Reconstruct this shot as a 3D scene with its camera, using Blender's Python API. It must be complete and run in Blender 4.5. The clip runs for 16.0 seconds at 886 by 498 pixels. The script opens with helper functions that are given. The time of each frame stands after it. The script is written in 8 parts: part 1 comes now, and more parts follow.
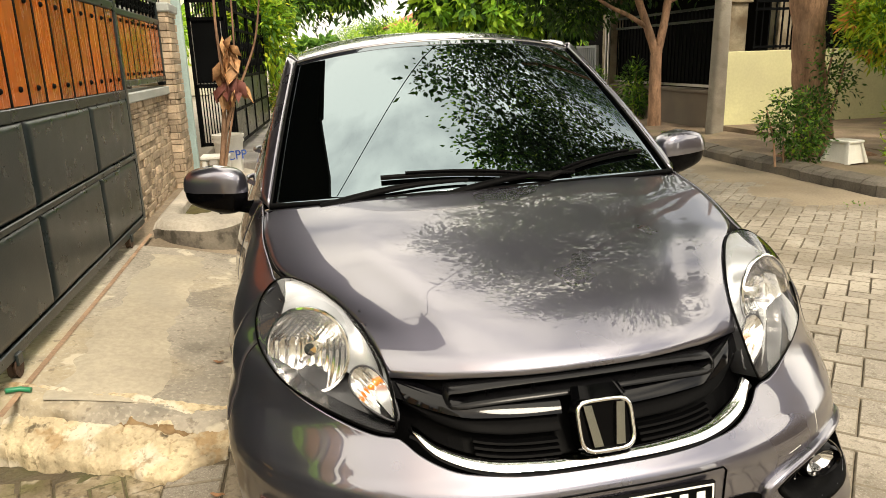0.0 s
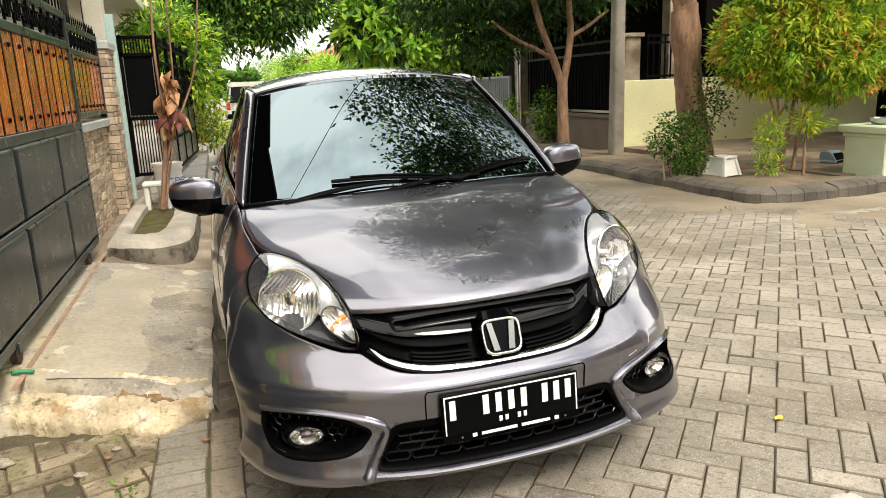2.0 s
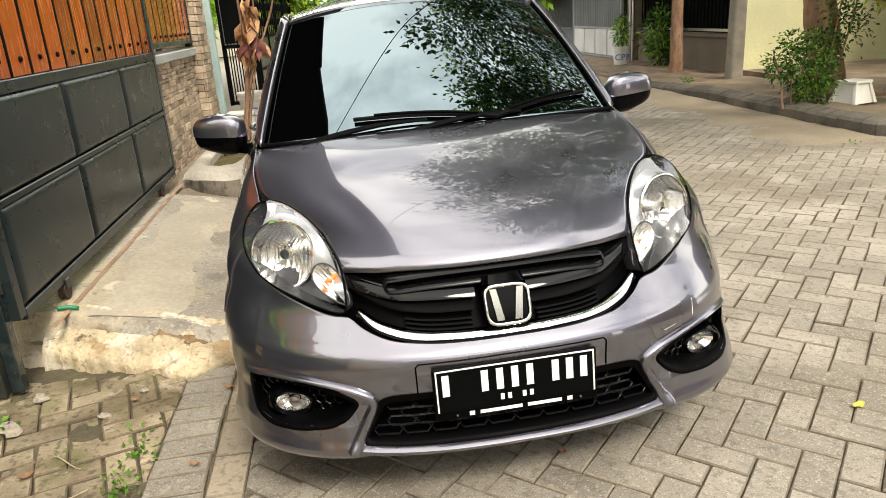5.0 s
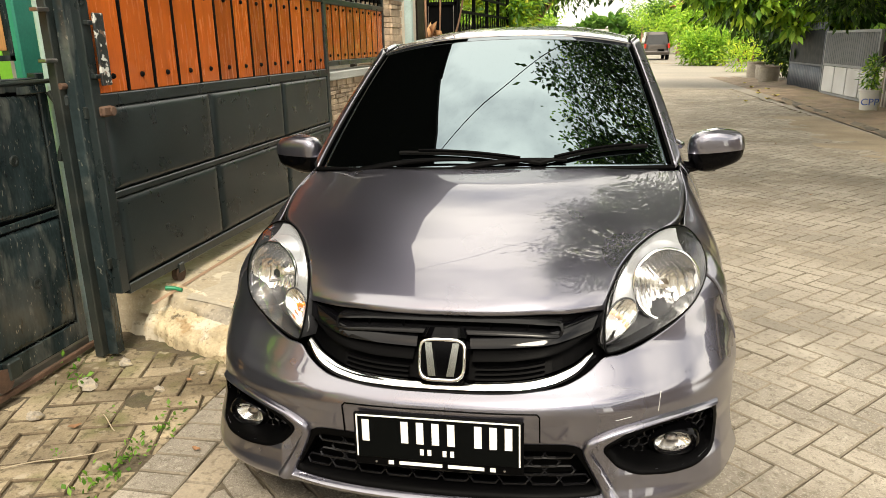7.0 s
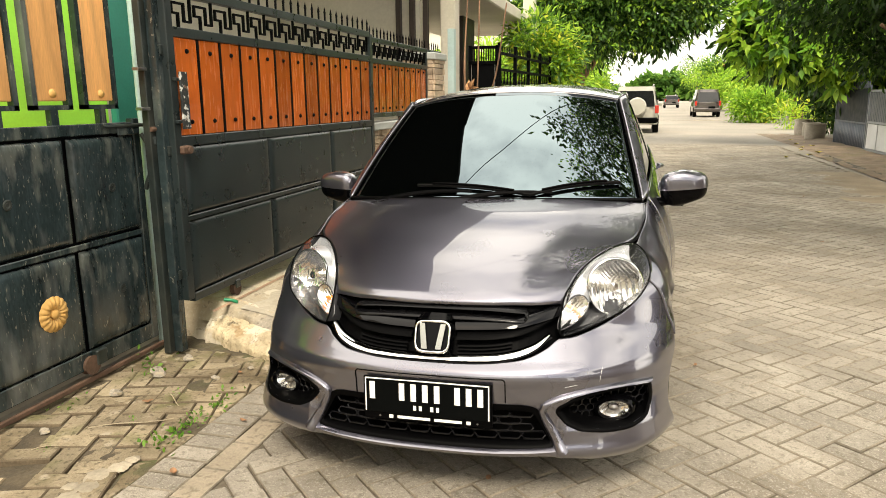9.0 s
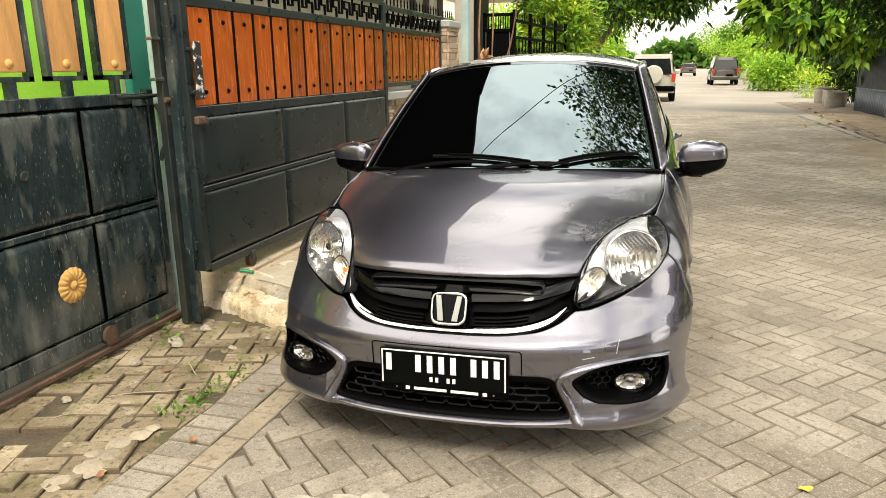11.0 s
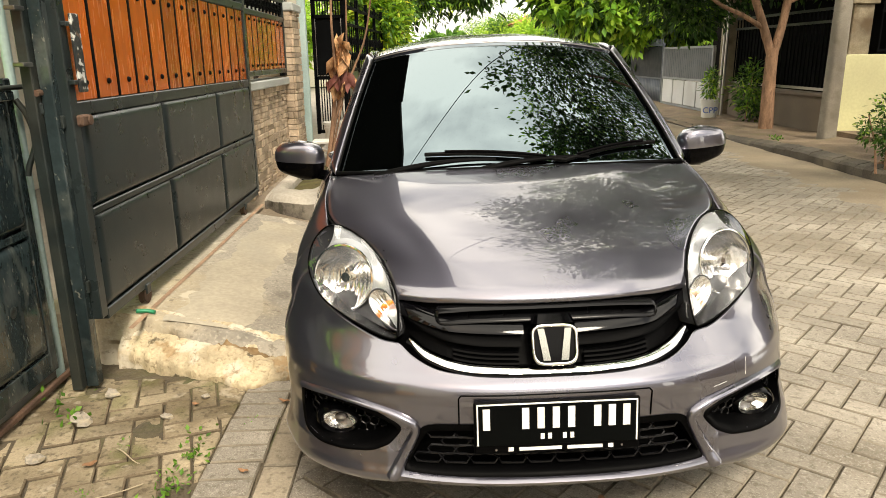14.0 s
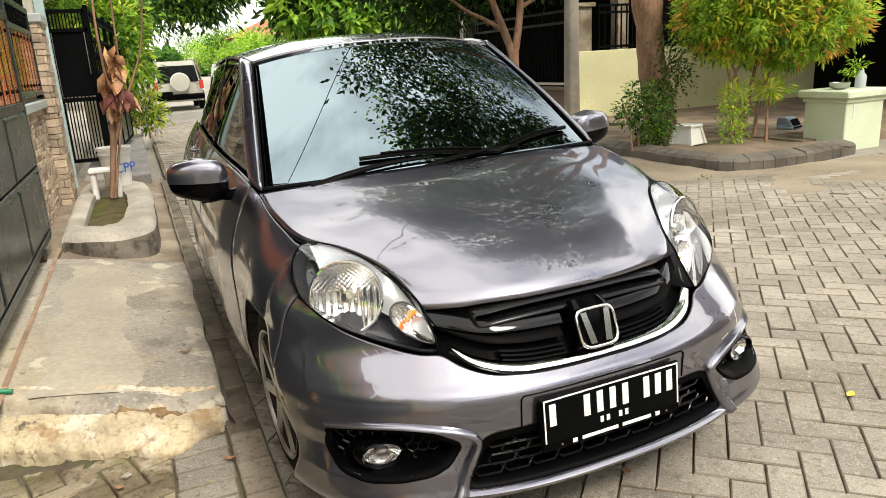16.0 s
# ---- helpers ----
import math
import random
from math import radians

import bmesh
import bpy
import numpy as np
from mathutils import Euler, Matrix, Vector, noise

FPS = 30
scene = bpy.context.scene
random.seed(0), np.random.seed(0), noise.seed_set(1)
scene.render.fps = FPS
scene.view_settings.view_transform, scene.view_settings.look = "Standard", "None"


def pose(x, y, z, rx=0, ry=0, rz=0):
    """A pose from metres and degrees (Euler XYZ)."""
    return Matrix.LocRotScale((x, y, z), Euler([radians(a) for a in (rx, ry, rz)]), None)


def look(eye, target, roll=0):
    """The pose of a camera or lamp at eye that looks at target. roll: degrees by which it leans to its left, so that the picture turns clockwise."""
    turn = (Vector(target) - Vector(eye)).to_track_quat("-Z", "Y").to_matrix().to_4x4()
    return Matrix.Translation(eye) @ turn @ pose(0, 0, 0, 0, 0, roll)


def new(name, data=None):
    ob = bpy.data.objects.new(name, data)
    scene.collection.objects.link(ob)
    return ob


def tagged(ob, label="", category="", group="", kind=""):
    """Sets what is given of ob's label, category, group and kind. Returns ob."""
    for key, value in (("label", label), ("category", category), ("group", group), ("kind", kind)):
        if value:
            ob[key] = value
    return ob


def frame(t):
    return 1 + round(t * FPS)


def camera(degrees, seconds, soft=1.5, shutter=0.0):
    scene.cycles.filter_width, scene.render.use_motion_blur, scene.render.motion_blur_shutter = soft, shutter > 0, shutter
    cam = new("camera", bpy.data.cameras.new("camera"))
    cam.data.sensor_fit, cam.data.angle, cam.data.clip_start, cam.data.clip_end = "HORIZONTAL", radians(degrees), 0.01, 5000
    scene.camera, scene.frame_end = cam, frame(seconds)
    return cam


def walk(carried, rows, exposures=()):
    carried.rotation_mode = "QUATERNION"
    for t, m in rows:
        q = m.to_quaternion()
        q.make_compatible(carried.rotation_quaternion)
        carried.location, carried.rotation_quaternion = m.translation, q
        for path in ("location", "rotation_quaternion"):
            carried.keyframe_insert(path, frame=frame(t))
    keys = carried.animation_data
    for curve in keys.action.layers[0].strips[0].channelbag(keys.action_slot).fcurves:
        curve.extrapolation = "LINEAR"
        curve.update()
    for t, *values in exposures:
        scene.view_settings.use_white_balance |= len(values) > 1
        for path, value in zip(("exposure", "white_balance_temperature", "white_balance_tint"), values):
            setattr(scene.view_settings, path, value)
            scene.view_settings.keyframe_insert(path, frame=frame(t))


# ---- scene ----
cam = camera(64.6, 16.0, soft=0.9)
PATH = [
    (0, (0.003, -0.037, 1.327), (0.369, 1.857, 0.799), -1.7),
    (0.5, (0.036, -0.234, 1.315), (0.39, 1.65, 0.744), -0.9),
    (1, (-0.034, -0.378, 1.329), (0.271, 1.541, 0.857), -2.4),
    (1.5, (-0.156, -0.543, 1.313), (0.342, 1.332, 0.825), -3.9),
    (2, (-0.185, -0.696, 1.33), (0.391, 1.164, 0.875), -2.3),
    (2.5, (-0.14, -0.859, 1.326), (0.384, 1.011, 0.851), -1.9),
    (3, (-0.122, -0.919, 1.328), (0.372, 0.961, 0.858), -1.9),
    (3.5, (-0.105, -0.848, 1.326), (0.35, 1.043, 0.859), -1.1),
    (4, (-0.102, -0.699, 1.33), (0.372, 1.177, 0.823), -1.0),
    (4.2, (-0.06, -0.656, 1.326), (0.359, 1.208, 0.735), -2.5),
    (6.3, (0.677, -0.363, 1.34), (0.655, 1.529, 0.691), -1.0),
    (6.5, (0.76, -0.363, 1.355), (0.669, 1.546, 0.764), -1.8),
    (7, (0.913, -0.443, 1.37), (0.536, 1.438, 0.803), -0.9),
    (7.5, (0.976, -0.542, 1.356), (0.483, 1.325, 0.835), -0.8),
    (8, (1.034, -0.75, 1.344), (0.532, 1.116, 0.828), -1.2),
    (8.5, (1.138, -0.916, 1.364), (0.627, 0.969, 0.932), -1.2),
    (8.7, (1.195, -0.958, 1.364), (0.673, 0.927, 0.945), -0.5),
    (10.8, (1.258, -0.989, 1.372), (0.732, 0.876, 0.877), -0.5),
    (11, (1.203, -0.961, 1.368), (0.649, 0.894, 0.864), -0.6),
    (11.5, (1.071, -0.895, 1.346), (0.658, 0.994, 0.832), -2.3),
    (12, (0.925, -0.757, 1.336), (0.638, 1.157, 0.833), -2.8),
    (12.5, (0.786, -0.612, 1.329), (0.569, 1.315, 0.84), -0.8),
    (13, (0.595, -0.587, 1.327), (0.458, 1.335, 0.79), -1.7),
    (13.5, (0.373, -0.611, 1.355), (0.45, 1.308, 0.797), -1.3),
    (14, (0.238, -0.561, 1.333), (0.281, 1.366, 0.802), -0.7),
    (14.5, (0.07, -0.464, 1.32), (0.28, 1.441, 0.747), -0.2),
    (15, (-0.138, -0.436, 1.298), (0.365, 1.409, 0.71), -1.2),
    (15.5, (-0.359, -0.409, 1.313), (0.359, 1.363, 0.728), -1.6),
    (16, (-0.477, -0.286, 1.297), (0.265, 1.496, 0.773), -3.3),
]
walk(cam, [(t, look(eye, target, roll)) for t, eye, target, roll in PATH], [(0, 0.80, 7750, 9), (1.5, 0.82, 7150, 9), (3.5, 0.84, 6750, 9), (6.5, 0.88, 7300, 9), (8.0, 0.88, 7500, 9), (11, 0.88, 7200, 9), (14, 0.86, 7500, 9), (15, 0.83, 7000, 9), (16, 0.80, 6750, 9)])

# ---- world, sun, exposure ----
world = bpy.data.worlds.new("sky")
scene.world = world
world.use_nodes = True
_n, _l = world.node_tree.nodes, world.node_tree.links
_n.clear()
_out = _n.new("ShaderNodeOutputWorld")
_bg = _n.new("ShaderNodeBackground")
_sky = _n.new("ShaderNodeTexSky")
_sky.sky_type, _sky.sun_disc = "NISHITA", False
_sky.sun_elevation, _sky.sun_rotation, _sky.air_density, _sky.dust_density = radians(58), radians(200), 1.0, 2.0
_tc = _n.new("ShaderNodeTexCoord")
_map = _n.new("ShaderNodeMapping")
_map.inputs["Scale"].default_value = (1.0, 1.0, 1.7)
_cl = _n.new("ShaderNodeTexNoise")
_cl.inputs["Scale"].default_value, _cl.inputs["Detail"].default_value, _cl.inputs["Roughness"].default_value = 2.2, 6.0, 0.5
_rp = _n.new("ShaderNodeValToRGB")
_rp.color_ramp.elements[0].position, _rp.color_ramp.elements[1].position = 0.36, 0.60
_rp.color_ramp.elements[0].color, _rp.color_ramp.elements[1].color = (0.18, 0.18, 0.18, 1), (1, 1, 1, 1)
_mx = _n.new("ShaderNodeMix")
_mx.data_type = "RGBA"
_mx.inputs["B"].default_value = (20.0, 19.8, 19.2, 1)
_l.new(_tc.outputs["Generated"], _map.inputs["Vector"])
_l.new(_map.outputs["Vector"], _cl.inputs["Vector"])
_l.new(_cl.outputs["Fac"], _rp.inputs["Fac"])
_l.new(_rp.outputs["Color"], _mx.inputs["Factor"])
_l.new(_sky.outputs["Color"], _mx.inputs["A"])
_l.new(_mx.outputs["Result"], _bg.inputs["Color"])
_bg.inputs["Strength"].default_value = 0.10
_l.new(_bg.outputs["Background"], _out.inputs["Surface"])
sun_data = bpy.data.lights.new("sun", "SUN")
sun_data.energy, sun_data.angle, sun_data.color = 2.0, radians(16), (1.0, 0.95, 0.87)
sun = new("sun", sun_data)
sun.matrix_world = look((2, -6, 10), (0, 2, 0))


# ---- geometry helpers ----
class Geo:
    """Vertices and faces of one mesh."""

    def __init__(self):
        self.v, self.f = [], []

    def add(self, verts, faces, m=None):
        n = len(self.v)
        self.v += [tuple(m @ Vector(p)) if m else tuple(p) for p in verts]
        self.f += [tuple(n + i for i in f) for f in faces]
        return self

    def box(self, c, s, ch=0.0, m=None):
        x, y, z = (a / 2 for a in s)
        if ch <= 0:
            vs = [(i * x, j * y, k * z) for i in (-1, 1) for j in (-1, 1) for k in (-1, 1)]
            fs = [(0, 1, 3, 2), (4, 6, 7, 5), (0, 4, 5, 1), (2, 3, 7, 6), (0, 2, 6, 4), (1, 5, 7, 3)]
        else:
            bm = bmesh.new()
            bmesh.ops.create_cube(bm, size=1.0)
            bmesh.ops.scale(bm, vec=s, verts=bm.verts)
            bmesh.ops.bevel(bm, geom=bm.edges[:], offset=min(ch, min(s) * 0.45), segments=1, affect="EDGES")
            bm.verts.index_update()
            vs, fs = [v.co[:] for v in bm.verts], [[v.index for v in f.verts] for f in bm.faces]
            bm.free()
        t = Matrix.Translation(c)
        return self.add(vs, fs, m @ t if m else t)

    def grid(self, fn, nu, nv, flip=False, wrap=False, m=None):
        """fn(u, v) for u, v in 0..1."""
        vs = [fn(i / nu, j / nv) for j in range(nv + 1) for i in range(nu + (0 if wrap else 1))]
        w = nu if wrap else nu + 1
        fs = []
        for j in range(nv):
            for i in range(nu):
                q = (j * w + i, j * w + (i + 1) % w, (j + 1) * w + (i + 1) % w, (j + 1) * w + i)
                fs.append(q[::-1] if flip else q)
        return self.add(vs, fs, m)

    def tube(self, pts, r, n=8, closed=False, m=None, flat=1.0):
        pts = [Vector(p) for p in pts]
        k = len(pts)
        rs = r if isinstance(r, (list, tuple)) else [r] * k
        vs, side = [], None
        for i, p in enumerate(pts):
            a = pts[(i - 1) % k] if closed or i else p
            b = pts[(i + 1) % k] if closed or i < k - 1 else p
            d = (b - a).normalized()
            if side is None:
                side = d.orthogonal().normalized()
            side = (side - d * side.dot(d)).normalized()
            up = d.cross(side)
            for j in range(n):
                w = 2 * math.pi * j / n
                vs.append(p + (side * math.cos(w) + up * math.sin(w) * flat) * rs[i])
        fs = []
        for i in range(k if closed else k - 1):
            for j in range(n):
                a, b = i * n + j, i * n + (j + 1) % n
                c, d2 = ((i + 1) % k) * n + (j + 1) % n, ((i + 1) % k) * n + j
                fs.append((a, b, c, d2))
        if not closed:
            fs += [tuple(range(n))[::-1], tuple(range((k - 1) * n, k * n))]
        return self.add(vs, fs, m)

    def lathe(self, prof, n=24, m=None):
        """prof: (radius, height) from the bottom up, about z."""
        vs, fs, k = [], [], len(prof)
        for r, z in prof:
            vs += [(r * math.cos(2 * math.pi * j / n), r * math.sin(2 * math.pi * j / n), z) for j in range(n)]
        for i in range(k - 1):
            fs += [(i * n + j, i * n + (j + 1) % n, (i + 1) * n + (j + 1) % n, (i + 1) * n + j) for j in range(n)]
        if prof[0][0] > 1e-4:
            fs.append(tuple(range(n))[::-1])
        if prof[-1][0] > 1e-4:
            fs.append(tuple(range((k - 1) * n, k * n)))
        return self.add(vs, fs, m)

    def prism(self, outline, z0, z1, m=None):
        k = len(outline)
        vs = [(x, y, z0) for x, y in outline] + [(x, y, z1) for x, y in outline]
        fs = [tuple(range(k))[::-1], tuple(range(k, 2 * k))]
        fs += [(i, (i + 1) % k, k + (i + 1) % k, k + i) for i in range(k)]
        return self.add(vs, fs, m)

    def mesh(self, name, material=None, smooth=False):
        me = bpy.data.meshes.new(name)
        me.from_pydata(self.v, [], self.f)
        me.validate()
        if smooth:
            me.polygons.foreach_set("use_smooth", [True] * len(me.polygons))
            me.set_sharp_from_angle(angle=radians(smooth if smooth > 1 else 40))
        if material:
            me.materials.append(material)
        me.update()
        return me


def part(name, geo, material, parent=None, label="", smooth=False, thick=0.0):
    ob = new(name, geo.mesh(name, material, smooth))
    if parent:
        ob.parent = parent
    if label:
        ob["label"] = label
    if thick:
        mod = ob.modifiers.new("thickness", "SOLIDIFY")
        mod.thickness, mod.offset = thick, -1.0
    return ob


def thing(name, label, category, m=None, group="", kind=""):
    ob = new(name)
    ob.empty_display_size = 0.1
    if m:
        ob.matrix_world = m
    return tagged(ob, label, category, group, kind)


def single(name, geo, material, label, category, smooth=False, group="", kind="", m=None):
    ob = part(name, geo, material, None, "", smooth)
    if m:
        ob.matrix_world = m
    return tagged(ob, label, category, group, kind)


def smooth_curve(xs, ys):
    """A smooth function through few control values."""
    xs, ys = np.array(xs, float), np.array(ys, float)
    d = np.gradient(ys, xs)

    def fn(x):
        x = min(max(x, xs[0]), xs[-1])
        i = min(int(np.searchsorted(xs, x, side="right")) - 1, len(xs) - 2)
        h = xs[i + 1] - xs[i]
        t = (x - xs[i]) / h
        return float((2 * t**3 - 3 * t**2 + 1) * ys[i] + (t**3 - 2 * t**2 + t) * h * d[i] + (-2 * t**3 + 3 * t**2) * ys[i + 1] + (t**3 - t**2) * h * d[i + 1])

    return fn


def spline(ctrl, n=8, closed=False):
    """Catmull-Rom points through control points."""
    c = [Vector(p) for p in ctrl]
    k, out = len(c), []
    for i in range(k if closed else k - 1):
        p0, p1, p2, p3 = (c[(i + o) % k] if closed else c[min(max(i + o, 0), k - 1)] for o in (-1, 0, 1, 2))
        for j in range(n):
            t = j / n
            out.append(0.5 * (2 * p1 + (p2 - p0) * t + (2 * p0 - 5 * p1 + 4 * p2 - p3) * t * t + (3 * p1 - p0 - 3 * p2 + p3) * t**3))
    if not closed:
        out.append(c[-1])
    return out


# ---- materials ----
def pbr(name, col, rough=0.6, metal=0.0, var=0.25, scale=3.0, fine=60.0, bump=0.15, bscale=120.0, coat=0.0, ior=1.5, dirt=None, dirt_amt=0.5, rand=0.0, island=0.0, stretch=None, spec=0.5, world=False, stain=None):
    """A surface with colour variation at two scales, fine relief, and stains of their own colour."""
    mt = bpy.data.materials.new(name)
    mt.use_nodes = True
    n, l = mt.node_tree.nodes, mt.node_tree.links
    b = n["Principled BSDF"]
    b.inputs["Roughness"].default_value, b.inputs["Metallic"].default_value, b.inputs["IOR"].default_value = rough, metal, ior
    b.inputs["Coat Weight"].default_value, b.inputs["Coat Roughness"].default_value = coat, 0.03
    b.inputs["Specular IOR Level"].default_value = spec
    tc = n.new("ShaderNodeTexCoord")
    vec = n.new("ShaderNodeNewGeometry").outputs["Position"] if world else tc.outputs["Object"]
    if stretch:
        mp = n.new("ShaderNodeMapping")
        mp.inputs["Scale"].default_value = stretch
        l.new(vec, mp.inputs["Vector"])
        vec = mp.outputs["Vector"]

    def noise_node(sc, detail=4.0):
        t = n.new("ShaderNodeTexNoise")
        t.inputs["Scale"].default_value, t.inputs["Detail"].default_value = sc, detail
        l.new(vec, t.inputs["Vector"])
        return t.outputs["Fac"]

    def mix(a, bcol, fac, blend="MIX"):
        m = n.new("ShaderNodeMix")
        m.data_type, m.blend_type = "RGBA", blend
        for key, val in (("Factor", fac), ("A", a), ("B", bcol)):
            if isinstance(val, (tuple, float, int)):
                m.inputs[key].default_value = (*val, 1) if isinstance(val, tuple) else val
            else:
                l.new(val, m.inputs[key])
        return m.outputs["Result"]

    def ramp(fac, lo, hi, a=0.0, bb=1.0):
        r = n.new("ShaderNodeMapRange")
        r.inputs["From Min"].default_value, r.inputs["From Max"].default_value = lo, hi
        r.inputs["To Min"].default_value, r.inputs["To Max"].default_value = a, bb
        l.new(fac, r.inputs["Value"])
        return r.outputs["Result"]

    dark, light = tuple(c * (1 - var) for c in col), tuple(min(1, c * (1 + var)) for c in col)
    c = mix(dark, light, ramp(noise_node(scale), 0.3, 0.7))
    c2 = mix(tuple(1 - var * 0.7 for _ in range(3)), (1.0, 1.0, 1.0), ramp(noise_node(fine), 0.35, 0.65))
    c = mix(c, c2, 1.0, "MULTIPLY")
    if rand or island:
        if rand:
            src = n.new("ShaderNodeObjectInfo").outputs["Random"]
        else:
            src = n.new("ShaderNodeNewGeometry").outputs["Random Per Island"]
        k = rand or island
        hs = n.new("ShaderNodeHueSaturation")
        l.new(ramp(src, 0, 1, 1 - k, 1 + k), hs.inputs["Value"])
        l.new(c, hs.inputs["Color"])
        c = hs.outputs["Color"]
    if dirt:
        c = mix(c, dirt, ramp(noise_node(scale * 0.6, 8.0), 0.5, 0.72, 0.0, dirt_amt))
    for scol, ssc, lo, hi, amt in stain or ():
        c = mix(c, scol, ramp(noise_node(ssc, 7.0), lo, hi, 0.0, amt))
    l.new(c, b.inputs["Base Color"])
    l.new(ramp(noise_node(scale * 2), 0.3, 0.7, max(0.02, rough * 0.85), min(1, rough * 1.15)), b.inputs["Roughness"])
    if bump:
        bp = n.new("ShaderNodeBump")
        bp.inputs["Strength"].default_value, bp.inputs["Distance"].default_value = bump, 0.01
        l.new(noise_node(bscale, 6.0), bp.inputs["Height"])
        l.new(bp.outputs["Normal"], b.inputs["Normal"])
    return mt


def plain(name, col, rough=0.4, metal=0.0, coat=0.0, ior=1.5, spec=0.5, transmission=0.0, alpha=1.0):
    mt = bpy.data.materials.new(name)
    mt.use_nodes = True
    b = mt.node_tree.nodes["Principled BSDF"]
    b.inputs["Base Color"].default_value = (*col, 1)
    b.inputs["Roughness"].default_value, b.inputs["Metallic"].default_value, b.inputs["IOR"].default_value = rough, metal, ior
    b.inputs["Coat Weight"].default_value, b.inputs["Specular IOR Level"].default_value = coat, spec
    b.inputs["Transmission Weight"].default_value, b.inputs["Alpha"].default_value = transmission, alpha
    return mt


M_paint = pbr("car_paint", (0.138, 0.135, 0.172), 0.30, 0.90, 0.05, 1.5, 900, 0.0, coat=1.0)
M_paint.node_tree.nodes["Principled BSDF"].inputs["Coat IOR"].default_value = 1.95
M_paint.node_tree.nodes["Principled BSDF"].inputs["Coat Roughness"].default_value = 0.015
M_glass = plain("tinted_glass", (0.0006, 0.0008, 0.0008), 0.0, ior=2.9)
M_glass.node_tree.nodes["Principled BSDF"].inputs["Specular Tint"].default_value = (0.68, 0.87, 0.96, 1)
M_darkpane = plain("dark_pane", (0.010, 0.011, 0.012), 0.08, spec=0.5)
M_blackgloss = plain("gloss_black_plastic", (0.0012, 0.0012, 0.0015), 0.08, spec=0.09)
M_black = pbr("black_plastic", (0.0012, 0.0012, 0.0014), 0.5, var=0.2, bump=0.05, spec=0.04)
M_rubber = pbr("rubber", (0.005, 0.005, 0.005), 0.75, var=0.3, bump=0.1, spec=0.08)
M_chrome = plain("chrome", (0.86, 0.86, 0.85), 0.07, 1.0)
M_satin = plain("satin_silver", (0.42, 0.40, 0.40), 0.28, 1.0, 0.3)
M_reflector = plain("lamp_reflector", (0.95, 0.95, 0.94), 0.18, 1.0)
M_lens = bpy.data.materials.new("clear_lens")
M_lens.use_nodes = True
_n, _l = M_lens.node_tree.nodes, M_lens.node_tree.links
_n.clear()
_o, _a, _g, _f, _p, _m = (_n.new("ShaderNode" + q) for q in ("OutputMaterial", "BsdfTransparent", "BsdfGlossy", "LayerWeight", "Math", "MixShader"))
_g.inputs["Roughness"].default_value, _f.inputs["Blend"].default_value = 0.02, 0.5
_p.operation, _p.use_clamp = "POWER", True
_p.inputs[1].default_value = 2.5
_l.new(_f.outputs["Facing"], _p.inputs[0])
_l.new(_p.outputs[0], _m.inputs[0])
_l.new(_a.outputs[0], _m.inputs[1])
_l.new(_g.outputs[0], _m.inputs[2])
_l.new(_m.outputs[0], _o.inputs["Surface"])
M_lamphouse = plain("lamp_housing", (0.045, 0.046, 0.05), 0.16, 0.0)
M_bezel = plain("lamp_bezel", (0.58, 0.60, 0.63), 0.26, 0.55)
M_greybar = plain("sheen_black", (0.002, 0.002, 0.0025), 0.06, spec=0.26)
M_badge = plain("badge_chrome", (0.34, 0.34, 0.31), 0.14, 1.0)
M_slotrim = plain("satin_black", (0.004, 0.004, 0.0045), 0.22, spec=0.22)
M_cell = plain("cell_black", (0.006, 0.006, 0.007), 0.25, spec=0.35)
M_amber = plain("amber_lens", (0.9, 0.25, 0.03), 0.15, coat=0.4)
M_paleamber = plain("pale_amber", (0.85, 0.55, 0.35), 0.25, coat=0.4)
M_white = pbr("white_letters", (0.85, 0.85, 0.82), 0.5, var=0.05, bump=0)
M_plate = pbr("plate_black", (0.002, 0.0025, 0.0025), 0.5, var=0.2, bump=0, spec=0.04)
M_alloy = plain("alloy", (0.36, 0.36, 0.355), 0.3, 0.9)
M_iron = pbr("painted_iron", (0.019, 0.0275, 0.0285), 0.30, var=0.22, scale=4, fine=90, bump=0.06, dirt=(0.050, 0.056, 0.056), dirt_amt=0.18)
M_irondark = pbr("dark_iron", (0.0028, 0.0032, 0.0036), 0.6, var=0.3, bump=0.08, spec=0.04)
M_wood_obj = pbr("varnished_board", (0.50, 0.108, 0.017), 0.26, world=True, var=0.14, scale=3, fine=30, bump=0.08, bscale=60, rand=0.28, stretch=(6, 6, 0.7), coat=0.25)
M_concrete = pbr("concrete", (0.36, 0.32, 0.26), 0.85, var=0.25, scale=2.2, fine=45, bump=0.3, bscale=70, dirt=(0.52, 0.42, 0.26), dirt_amt=0.7)
M_kerb = pbr("kerb_concrete", (0.20, 0.19, 0.18), 0.85, var=0.35, scale=2.5, fine=40, bump=0.35, bscale=60, dirt=(0.34, 0.3, 0.25), dirt_amt=0.6)
PAVER_STAINS = [((0.135, 0.108, 0.072), 1.1, 0.50, 0.66, 0.50), ((0.47, 0.43, 0.36), 1.7, 0.58, 0.70, 0.55), ((0.10, 0.085, 0.06), 34.0, 0.54, 0.66, 0.50), ((0.42, 0.38, 0.32), 55.0, 0.58, 0.68, 0.5), ((0.13, 0.115, 0.09), 130.0, 0.53, 0.63, 0.6), ((0.50, 0.46, 0.40), 170.0, 0.57, 0.66, 0.5)]
